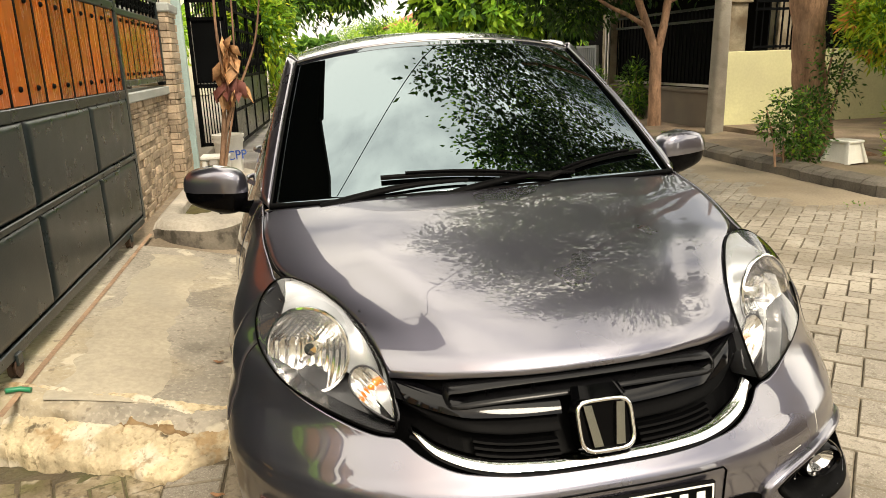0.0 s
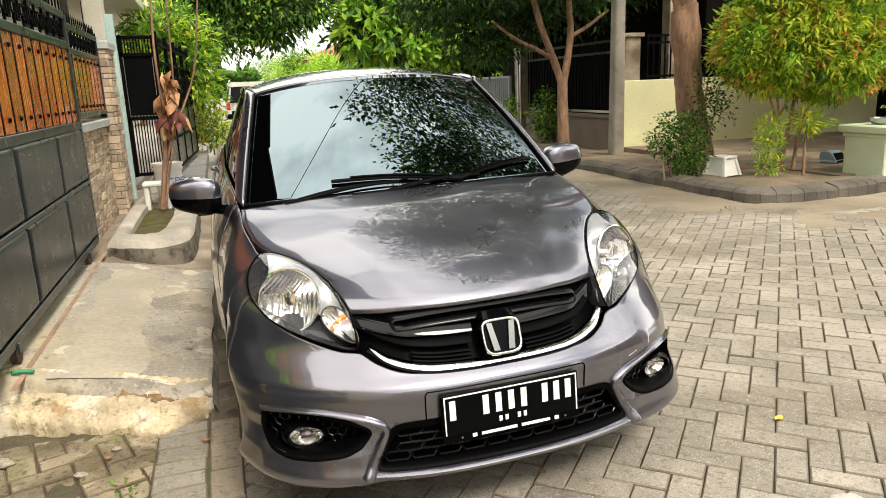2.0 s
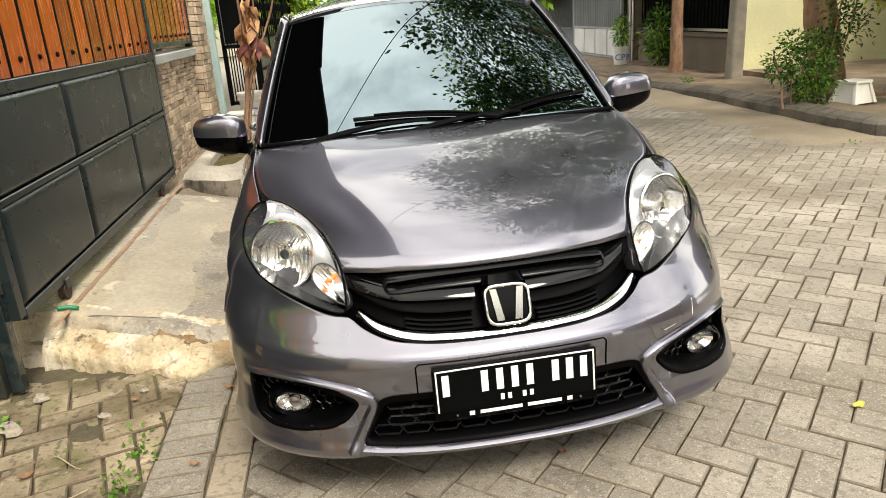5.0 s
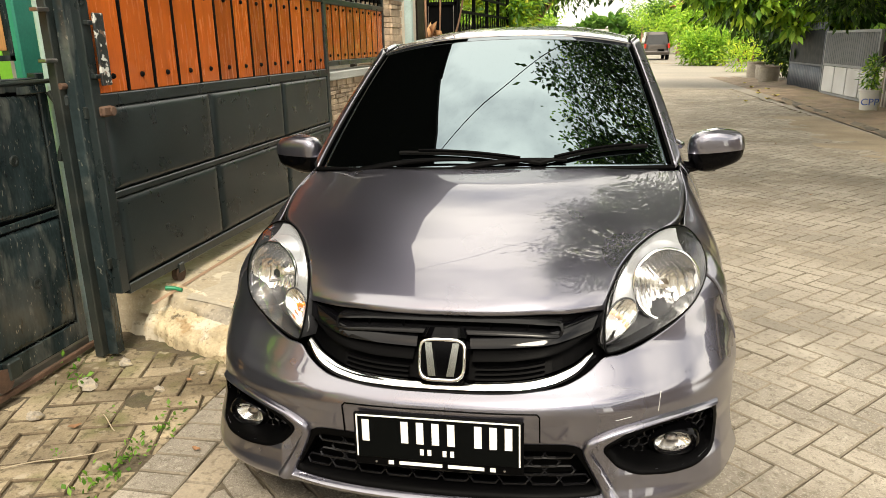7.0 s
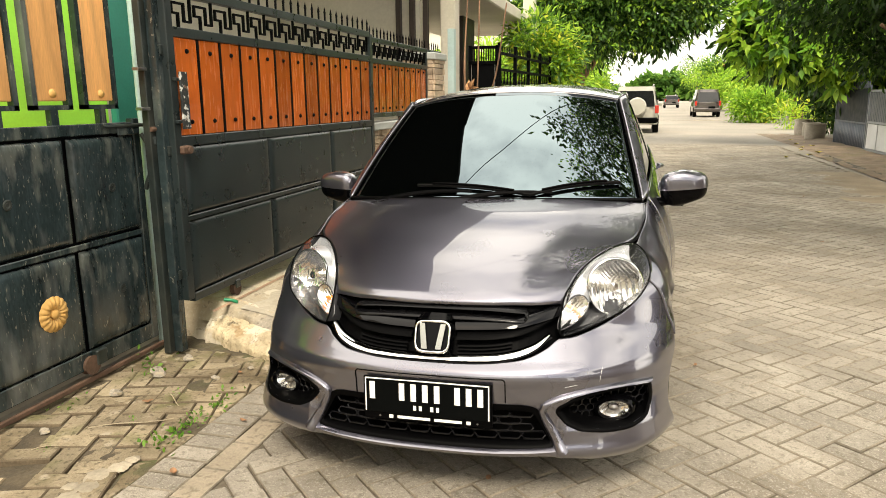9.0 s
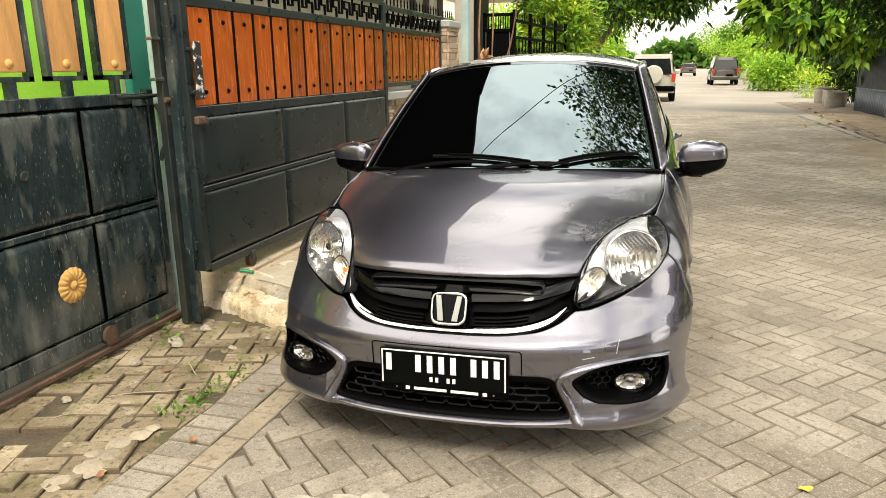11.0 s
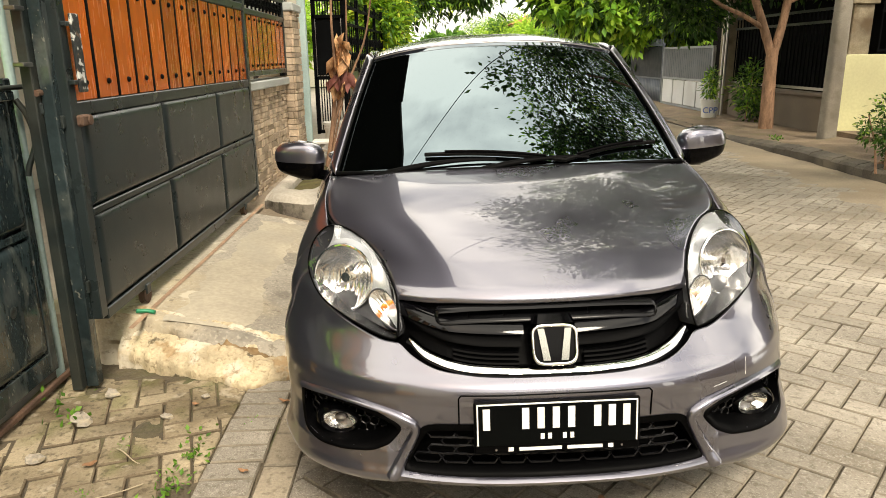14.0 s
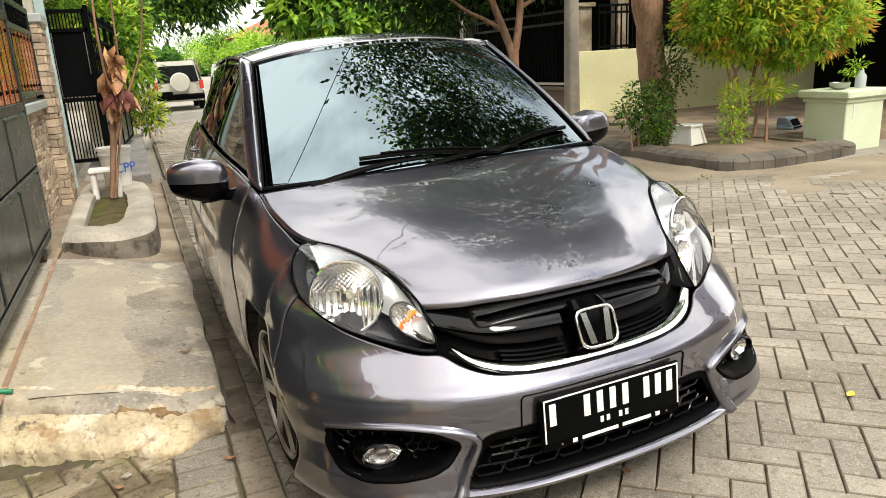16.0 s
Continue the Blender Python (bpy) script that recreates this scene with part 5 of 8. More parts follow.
def sliding_gate():
    X = -1.175
    gate = thing("sliding_gate", "dark grey iron sliding gate with orange-brown wooden boards, closed", "gate")
    for y in (2.30, 5.185):
        part("gate_post", Geo().box((X, y, 1.10), (0.05, 0.06, 1.66), 0.004), M_iron, gate)
    for z, h in ((0.275, 0.05), (0.725, 0.03), (1.145, 0.055), (1.715, 0.05), (1.925, 0.05)):
        part("rail", Geo().box((X + (0.004 if z < 1 else 0), 3.742, z), (0.045, 2.83, h), 0.004), M_iron, gate)
    ys = [2.335, 3.26, 4.255, 5.155]
    for a, b in zip(ys, ys[1:]):
        raised_panel("sheet_panel", gate, a + 0.006, b - 0.006, 0.742, 1.118, X + 0.006, M_iron)
        raised_panel("sheet_panel", gate, a + 0.006, b - 0.006, 0.302, 0.708, X + 0.006, M_iron)
    part("backing_sheet", Geo().box((X - 0.008, 3.742, 0.70), (0.012, 2.83, 0.88)), M_irondark, gate)
    n, y0, y1 = 13, 2.335, 5.155
    s = (y1 - y0) / n
    for i in range(n):
        y = y0 + (i + 0.5) * s
        g = Geo().box((0, 0, 0), (0.016, s - 0.024, 0.512), 0.003)
        o = part("board", g, M_wood_obj, gate)
        o.location = (X + 0.004, y, 1.431)
        if i:
            # dark strip fills the gap and covers the boards' side faces
            part("gap_strip", Geo().box((X + 0.005, y - s / 2, 1.431), (0.018, 0.020, 0.512)), M_irondark, gate)
        bolt_head(gate, X + 0.014, y, 1.245, M_irondark)
        bolt_head(gate, X + 0.014, y, 1.62, M_irondark)
    part("board_backing", Geo().box((X - 0.014, 3.742, 1.43), (0.008, 2.83, 0.53)), M_irondark, gate)
    g = Geo()
    fretwork(g, 2.34, 5.15, 1.742, 1.90, X, 0.205)
    part("fretwork", g, M_irondark, gate, "dark meander fretwork")
    for i in range(26):
        spike(2.38 + i * 0.111, 1.95, X, gate)
    g = Geo().box((X + 0.045, 2.352, 1.36), (0.012, 0.065, 0.30), 0.003)
    part("handle_plate", g, M_worn, gate, "dark handle plate with flaking white paint")
    for z in (1.47, 1.25):
        part("handle_bracket", Geo().box((X + 0.02, 2.30, z), (0.05, 0.035, 0.018), 0.003), M_iron, gate)
    part("hasp", Geo().box((X + 0.035, 2.335, 1.10), (0.03, 0.075, 0.045), 0.008), M_rust, gate, "rusty hasp")
    part("hasp_ring", Geo().lathe([(0.018, -0.004), (0.022, 0), (0.018, 0.004)], 16, Matrix.Translation((X + 0.055, 2.355, 1.10)) @ Matrix.Rotation(math.pi / 2, 4, "Y")), M_rust, gate)
    for y in (2.76, 4.72):
        m = Matrix.Translation((X + 0.01, y, slab_z(-1.16, y) + 0.042)) @ Matrix.Rotation(math.pi / 2, 4, "Y")
        part("wheel", Geo().lathe([(0.012, -0.016), (0.042, -0.016), (0.034, 0.0), (0.042, 0.016), (0.012, 0.016)], 20, m), M_rust, gate, "rusty gate roller", 30)
        part("wheel_fork", Geo().box((X + 0.01, y, 0.245), (0.05, 0.05, 0.05), 0.004), M_iron, gate)
    return gate


M_worn = pbr("worn_paint", (0.018, 0.022, 0.023), 0.5, var=0.3, scale=12, bump=0.2, world=True, stain=[((0.62, 0.63, 0.59), 24.0, 0.555, 0.585, 0.95), ((0.20, 0.12, 0.08), 50.0, 0.60, 0.64, 0.8)])
sliding_gate()


def gate_posts():
    p = thing("gate_stanchion", "tall dark green iron post beside the sliding gate", "post")
    part("shaft", Geo().box((-1.213, 2.252, 1.08), (0.05, 0.055, 2.2), 0.004), M_ironglossy, p)
    part("cap_plate", Geo().box((-1.213, 2.252, 2.185), (0.062, 0.068, 0.012), 0.003), M_ironold, p)
    for z in (0.42, 1.10, 1.62):
        part("stop_lug", Geo().box((-1.184, 2.262, z), (0.012, 0.03, 0.05), 0.003), M_ironold, p)
    q = thing("gate_stanchion", "weathered grey-green iron post with hinge lugs", "post")
    part("shaft", Geo().box((-1.26, 2.212, 1.08), (0.042, 0.048, 2.2), 0.004), M_ironold, q)
    for z in (1.52, 1.32):
        part("lug", Geo().box((-1.25, 2.165, z), (0.04, 0.07, 0.016), 0.003), M_satin, q, "bare metal lug")
    part("bolt_bracket", Geo().tube([(-1.235, 2.19, 1.215), (-1.235, 2.26, 1.215)], 0.013, 8), M_rust, q)
    part("bolt_eye", Geo().box((-1.24, 2.24, 1.155), (0.02, 0.06, 0.05), 0.008), M_iron, q)
    single("pale_pipe", Geo().tube([(-1.40, 2.335, -0.02), (-1.40, 2.335, 2.3)], 0.019, 14), M_pipe, "pale blue painted steel pipe beside the gate post", "pipe", 60)
    single("hose_end", Geo().tube([(-1.15, 2.60, slab_z(-1.15, 2.5) + 0.014), (-1.11, 2.625, slab_z(-1.11, 2.5) + 0.012), (-1.07, 2.62, slab_z(-1.07, 2.5) + 0.012)], 0.010, 10), M_hose, "short green garden hose end lying on the ramp", "hose", 60)


M_ironold = pbr("old_green_iron", (0.015, 0.022, 0.021), 0.42, var=0.35, scale=6, bump=0.1, dirt=(0.085, 0.08, 0.06), dirt_amt=0.4)
gate_posts()


# ---- the neighbour's swing gate ----
def swing_gate():
    X = -1.385
    gate = thing("swing_gate", "glossy black iron gate with pale wooden slats and a gold rosette", "gate")
    cols = [-0.55, 0.20, 0.98, 1.752, 2.240]
    for y in (-0.60, 2.245):
        part("gate_post", Geo().box((X - 0.005, y, 0.66), (0.045, 0.05, 1.22), 0.004), M_ironglossy, gate)
    for z, h in ((0.095, 0.09), (0.665, 0.03), (1.225, 0.055)):
        part("rail", Geo().box((X - 0.005, 0.82, z), (0.04, 2.84, h), 0.004), M_ironglossy, gate)
    for a, b in zip(cols, cols[1:]):
        raised_panel("sheet_panel", gate, a + 0.012, b - 0.012, 0.690, 1.185, X, M_ironglossy)
        raised_panel("sheet_panel", gate, a + 0.012, b - 0.012, 0.145, 0.640, X, M_ironglossy)
        cy = (a + b) / 2
        for z in (0.93, 0.40):
            if (round(cy, 1), z) == (1.4, 0.40):
                continue
            part("knob_scar", Geo().lathe([(0.024, 0), (0.02, 0.003), (0.012, 0.0035), (0.009, 0.001), (0.0, 0.002)], 16, Matrix.Translation((X + 0.024, cy + 0.02, z)) @ Matrix.Rotation(math.pi / 2, 4, "Y")), M_ironold, gate, "round worn fixing mark")
    part("backing_sheet", Geo().box((X - 0.016, 0.84, 0.64), (0.010, 2.86, 1.16)), M_irondark, gate)
    # rosette
    m = Matrix.Translation((X + 0.024, 1.55, 0.395)) @ Matrix.Rotation(math.pi / 2, 4, "Y")
    g = Geo()
    g.grid(lambda u, v: (lambda a, r: (r * math.cos(a), r * math.sin(a), (0.016 * math.sin(math.pi * min(1, v * 1.0)) + 0.004) * (0.72 + 0.28 * abs(math.cos(a * 8)))))(2 * math.pi * u, (0.02 + 0.062 * v) * (1 + 0.05 * abs(math.cos(2 * math.pi * u * 8)) * v)), 96, 8, wrap=True, m=m)
    g.lathe([(0.024, 0.0), (0.022, 0.014), (0.012, 0.022), (0.0, 0.024)], 20, m)
    part("rosette", g, M_gold, gate, "gold-painted flower rosette", 40)
    # slats in their frames
    for i in range(9):
        c = 2.02 - 0.305 * i
        if c < -0.5:
            break
        o = part("slat", Geo().box((0, 0, 0), (0.02, 0.165, 0.62), 0.004), M_woodpale, gate)
        o.location = (X, c, 1.672)
        f = Geo()
        for dy in (-0.102, 0.102):
            f.box((X - 0.006, c + dy, 1.682), (0.035, 0.026, 0.716))
        f.box((X - 0.006, c, 1.333), (0.035, 0.23, 0.022))
        part("slat_frame", f, M_ironglossy, gate)
        part("slat_stub", Geo().box((X - 0.006, c, 1.283), (0.03, 0.045, 0.08)), M_ironglossy, gate)
        o = bolt_head(gate, X + 0.010, c, 1.397, M_gold, 0.021)
    part("latch_bolt", Geo().tube([(X + 0.035, 1.98, 1.235), (X + 0.035, 2.31, 1.235)], 0.010, 8), M_ironold, gate)
    part("latch_guard", Geo().box((X + 0.035, 2.16, 1.205), (0.012, 0.16, 0.035), 0.004), M_ironglossy, gate)
    part("pull_handle", Geo().tube(spline([(X + 0.03, 2.26, 1.19), (X + 0.06, 2.275, 1.12), (X + 0.07, 2.28, 1.02), (X + 0.04, 2.265, 0.93), (X + 0.03, 2.262, 0.89)], 5), 0.012, 8), M_ironold, gate, "bent bar handle", 60)
    m = Matrix.Translation((X + 0.02, 1.74, 0.075)) @ Matrix.Rotation(math.pi / 2, 4, "Y")
    part("caster", Geo().lathe([(0.012, -0.018), (0.05, -0.018), (0.042, 0.0), (0.05, 0.018), (0.012, 0.018)], 20, m), M_rust, gate, "rusty caster", 30)
    part("caster_fork", Geo().box((X + 0.02, 1.80, 0.10), (0.05, 0.07, 0.08), 0.006), M_ironold, gate)
    single("ground_rail", Geo().box((X + 0.02, 0.6, 0.0), (0.022, 3.6, 0.024), 0.004), M_rust, "rusty steel ground rail below the gate", "rail", kind="structure")


swing_gate()


# ---- fixed fence on the stone wall, pillar ----
def fixed_fence():
    X = -1.255
    f = thing("board_fence", "orange-brown board fence panel with iron fretwork and spikes", "fence")
    for z, h in ((1.205, 0.045), (1.715, 0.045), (1.905, 0.045)):
        part("rail", Geo().box((X, 6.29, z), (0.045, 1.86, h), 0.004), M_iron, f)
    for y in (5.375, 7.205):
        part("post", Geo().box((X, y, 1.56), (0.045, 0.045, 0.74), 0.004), M_iron, f)
    n = 9
    for i in range(n):
        y = 5.40 + 1.78 * (i + 0.5) / n
        o = part("board", Geo().box((0, 0, 0), (0.016, 1.78 / n - 0.020, 0.462), 0.003), M_wood_obj, f)
        o.location = (X + 0.004, y, 1.46)
        if i:
            # dark strip between boards, covering their side faces
            part("gap_strip", Geo().box((X + 0.005, y - 0.89 / n, 1.46), (0.018, 0.016, 0.462)), M_irondark, f)
        bolt_head(f, X + 0.014, y, 1.27, M_irondark)
        bolt_head(f, X + 0.014, y, 1.655, M_irondark)
    part("board_backing", Geo().box((X - 0.014, 6.29, 1.46), (0.008, 1.78, 0.48)), M_irondark, f)
    g = Geo()
    fretwork(g, 5.40, 7.18, 1.738, 1.885, X, 0.15)
    part("fretwork", g, M_irondark, f, "dark meander fretwork")
    for i in range(19):
        spike(5.42 + i * 0.098, 1.925, X, f)
    part("bracket", Geo().box((X + 0.02, 7.0, 1.17), (0.05, 0.12, 0.03), 0.004), M_irondark, f)
    wall = thing("wall_west", "low garden wall faced with split beige stone", "wall", kind="structure")
    part("wall_core", Geo().box((-1.355, 6.30, 0.55), (0.16, 1.86, 1.02)), M_concrete, wall)
    part("sill", Geo().box((-1.335, 6.30, 1.10), (0.24, 1.88, 0.075), 0.008), M_stonetrim, wall, "grey-green rendered sill")
    rng = random.Random(2)
    z = 0.10
    while z < 1.05:
        h = rng.choice((0.035, 0.05, 0.065))
        y = 5.37 - rng.random() * 0.06
        while y < 7.22:
            w = rng.uniform(0.07, 0.16)
            a, b = max(y, 5.37), min(y + w, 7.22)
            if b - a > 0.02:
                STONES.append((wall, (-1.272 + rng.uniform(-0.008, 0.012), (a + b) / 2, min(z + h / 2, 1.045)), (0.03, b - a - 0.004, h - 0.004)))
            y += w
        z += h
    pl = thing("gate_pillar", "stone-clad gate pillar with a grey cap", "pillar")
    part("pillar_core", Geo().box((-1.36, 7.46, 0.95), (0.36, 0.42, 1.72)), M_concrete, pl)
    part("cap", Geo().box((-1.36, 7.46, 1.85), (0.46, 0.52, 0.085), 0.012), M_stonetrim, pl, "grey rendered cap")
    z, k = 0.12, 0
    while z < 1.80:
        h = (0.075, 0.05, 0.065)[k % 3]
        for a, b, fx in ((-1.55, -1.17, 0), (7.24, 7.68, 1)):
            p = a
            while p < b - 0.01:
                w = min(rng.uniform(0.12, 0.26) if k % 2 else rng.uniform(0.2, 0.38), b - p)
                if fx == 0:
                    STONES.append((pl, ((2 * p + w) / 2, 7.243 - rng.uniform(0, 0.012), z + h / 2), (w - 0.005, 0.034, h - 0.005)))
                else:
                    STONES.append((pl, (-1.172 + rng.uniform(0, 0.012), (2 * p + w) / 2, z + h / 2), (0.034, w - 0.005, h - 0.005)))
                p += w
        z += h
        k += 1


STONES = []
fixed_fence()


M_mossbed = pbr("moss_soil", (0.10, 0.085, 0.04), 0.95, var=0.4, scale=8, fine=60, bump=0.6, bscale=60, spec=0.1, dirt=(0.11, 0.13, 0.03), dirt_amt=0.8)


# ---- kerbed planting trough with a bucket and a withered plant ----
def trough():
    t = thing("planting_trough", "rough concrete planting trough with mossy soil at the roadside", "trough", kind="")
    outer = [(-1.10, 5.36), (-1.06, 5.14), (-0.90, 4.99), (-0.66, 4.95), (-0.52, 5.06), (-0.47, 5.34), (-0.46, 6.2), (-0.47, 7.2), (-0.56, 7.66), (-0.80, 7.74), (-1.08, 7.70)]
    inner = [(-0.96, 5.62), (-0.93, 5.44), (-0.86, 5.38), (-0.78, 5.42), (-0.72, 5.52), (-0.69, 5.70), (-0.67, 6.2), (-0.68, 6.7), (-0.72, 7.0), (-0.82, 7.06), (-0.94, 7.04)]
    po = [p for p in spline([(*q, 0) for q in outer], 5, True)]
    pi = [p for p in spline([(*q, 0) for q in inner], 5, True)]
    k = len(po)
    nz = lambda p, s: 0.012 * noise.noise((p.x * 6, p.y * 6, s))
    mixed = lambda p, q, k, z, sd: Vector((p.x + (q.x - p.x) * k + nz(p, sd), p.y + (q.y - p.y) * k + nz(p, sd + 1), z + nz(p, sd + 2)))
    rings = [[mixed(p, q, -0.06, -0.06, 1) for p, q in zip(po, pi)], [mixed(p, q, -0.02, 0.14, 2) for p, q in zip(po, pi)], [mixed(p, q, 0.0, 0.205, 3) for p, q in zip(po, pi)], [mixed(p, q, 0.10, 0.250, 4) for p, q in zip(po, pi)], [mixed(p, q, 0.30, 0.266, 5) for p, q in zip(po, pi)], [mixed(p, q, 0.75, 0.262, 6) for p, q in zip(po, pi)], [mixed(p, q, 0.97, 0.245, 7) for p, q in zip(po, pi)], [Vector((q.x, q.y, 0.13)) for q in pi]]
    g = Geo()
    g.add([v for r in rings for v in r], [(a * k + i, a * k + (i + 1) % k, (a + 1) * k + (i + 1) % k, (a + 1) * k + i) for a in range(2, 7) for i in range(k)])
    side = Geo()
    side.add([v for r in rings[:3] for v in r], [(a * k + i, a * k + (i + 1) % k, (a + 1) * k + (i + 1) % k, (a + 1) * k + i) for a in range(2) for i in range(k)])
    # outer face is darker than the top of the wall
    part("trough_side", side, M_troughside, t, "dark outer face", 50)
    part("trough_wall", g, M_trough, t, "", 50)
    part("soil", disc_fill(Geo(), [Vector((q.x, q.y, 0.190)) for q in pi], Vector((0, 0, 0.02)), Vector(), 5), M_mossbed, t, "mossy dark soil")


M_troughside = pbr("dark_trough_face", (0.16, 0.14, 0.115), 0.9, var=0.35, scale=6, fine=50, bump=0.5, bscale=45, spec=0.2, dirt=(0.34, 0.30, 0.24), dirt_amt=0.6, stain=[((0.05, 0.045, 0.035), 11.0, 0.52, 0.62, 0.7)])
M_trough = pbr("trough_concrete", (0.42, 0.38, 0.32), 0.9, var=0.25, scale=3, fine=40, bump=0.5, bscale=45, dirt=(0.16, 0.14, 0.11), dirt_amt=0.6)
trough()


def bucket(name, label, m, r=0.17, h=0.40, mark=True):
    b = thing(name, label, "bucket", m)
    part("body", Geo().lathe([(r * 0.80, 0.0), (r * 0.98, h * 0.93), (r * 1.06, h * 0.93), (r * 1.06, h), (r * 0.97, h), (r * 0.95, h * 0.9), (r * 0.78, 0.02), (0.0, 0.02)], 32), M_plasticwhite, b, "", 40)
    part("rim_band", Geo().lathe([(r * 0.99, h * 0.80), (r * 1.03, h * 0.80), (r * 1.03, h * 0.86), (r * 0.99, h * 0.86)], 32), M_plasticwhite, b, "", 40)
    return b


def letters(body, size, m, mt, parent, name="lettering"):
    cu = bpy.data.curves.new(name, "FONT")
    cu.body, cu.size, cu.extrude, cu.align_x = body, size, 0.001, "CENTER"
    tmp = bpy.data.objects.new("tmp", cu)
    scene.collection.objects.link(tmp)
    dg = bpy.context.evaluated_depsgraph_get()
    me = bpy.data.meshes.new_from_object(tmp.evaluated_get(dg))
    bpy.data.objects.remove(tmp)
    me.materials.clear()
    me.materials.append(mt)
    ob = new(name, me)
    ob.parent = parent
    ob.matrix_local = m
    return ob


b = bucket("paint_bucket", "dirty white plastic bucket with blue print on the trough", Matrix.Translation((-0.74, 7.36, 0.262)), 0.150, 0.38)
letters("CPP", 0.13, Matrix.Translation((0.085, -0.140, 0.14)) @ Matrix.Rotation(radians(35), 4, "Z") @ Matrix.Rotation(radians(84), 4, "X"), M_blue, b)
s = thing("plant_stool", "upturned worn white concrete stool in the trough", "stool", Matrix.Translation((-0.84, 7.04, 0.196)))
for dx, dy in ((-0.10, 0), (0.10, 0)):
    part("leg", Geo().box((dx, dy, 0.12), (0.05, 0.16, 0.25), 0.012), M_plasticwhite, s)
part("top", Geo().box((0, 0, 0.265), (0.27, 0.2, 0.04), 0.01), M_plasticwhite, s)


def withered_plant():
    p = thing("withered_plant", "bare brown stems with hanging withered leaves", "plant", Matrix.Translation((-0.80, 6.84, 0.22)) @ Matrix.Scale(0.93, 4))
    stems = [[(0, 0, 0), (0.10, 0.0, 0.62), (0.13, 0.02, 1.1), (0.12, 0.0, 1.65), (0.16, 0, 2.4)], [(0.02, 0, 0.1), (0.16, 0.02, 0.75), (0.24, 0.0, 1.15), (0.27, 0.03, 1.35), (0.30, 0.0, 2.4)], [(0.05, 0.01, 0.3), (0.20, 0.0, 0.80), (0.35, 0.02, 1.10), (0.50, 0.0, 1.5), (0.62, 0.0, 2.3)], [(0.03, -0.01, 0.0), (0.12, -0.02, 0.4), (0.22, 0, 0.8)]]
    for i, q in enumerate(stems):
        g = Geo()
        limb(g, q, 0.030 if i == 0 else 0.018, 0.008, 8, i)
        part("stem", g, M_bark, p, "", 60)
    rng = np.random.default_rng(6)
    chunks = []
    for k, n in ((0, 26), (1, 13)):
        zz = rng.uniform(0.92, 1.46, n) if k == 0 else rng.uniform(0.90, 1.10, n)
        pos = np.stack([0.20 + rng.normal(0, 0.05, n), rng.normal(-0.02, 0.04, n), zz], 1)
        out = np.stack([rng.normal(0, 0.55, n), rng.normal(-0.2, 0.4, n), -np.ones(n)], 1)
        chunks.append((*leaf_geo(pos, out, 0.22, 0.125, rng, 0.6, 0.5), k))
    o = new("dead_leaves", leaf_mesh("dead_leaves", chunks, [M_leaf_dry, M_leaf_maroon]))
    o.parent = p


withered_plant()


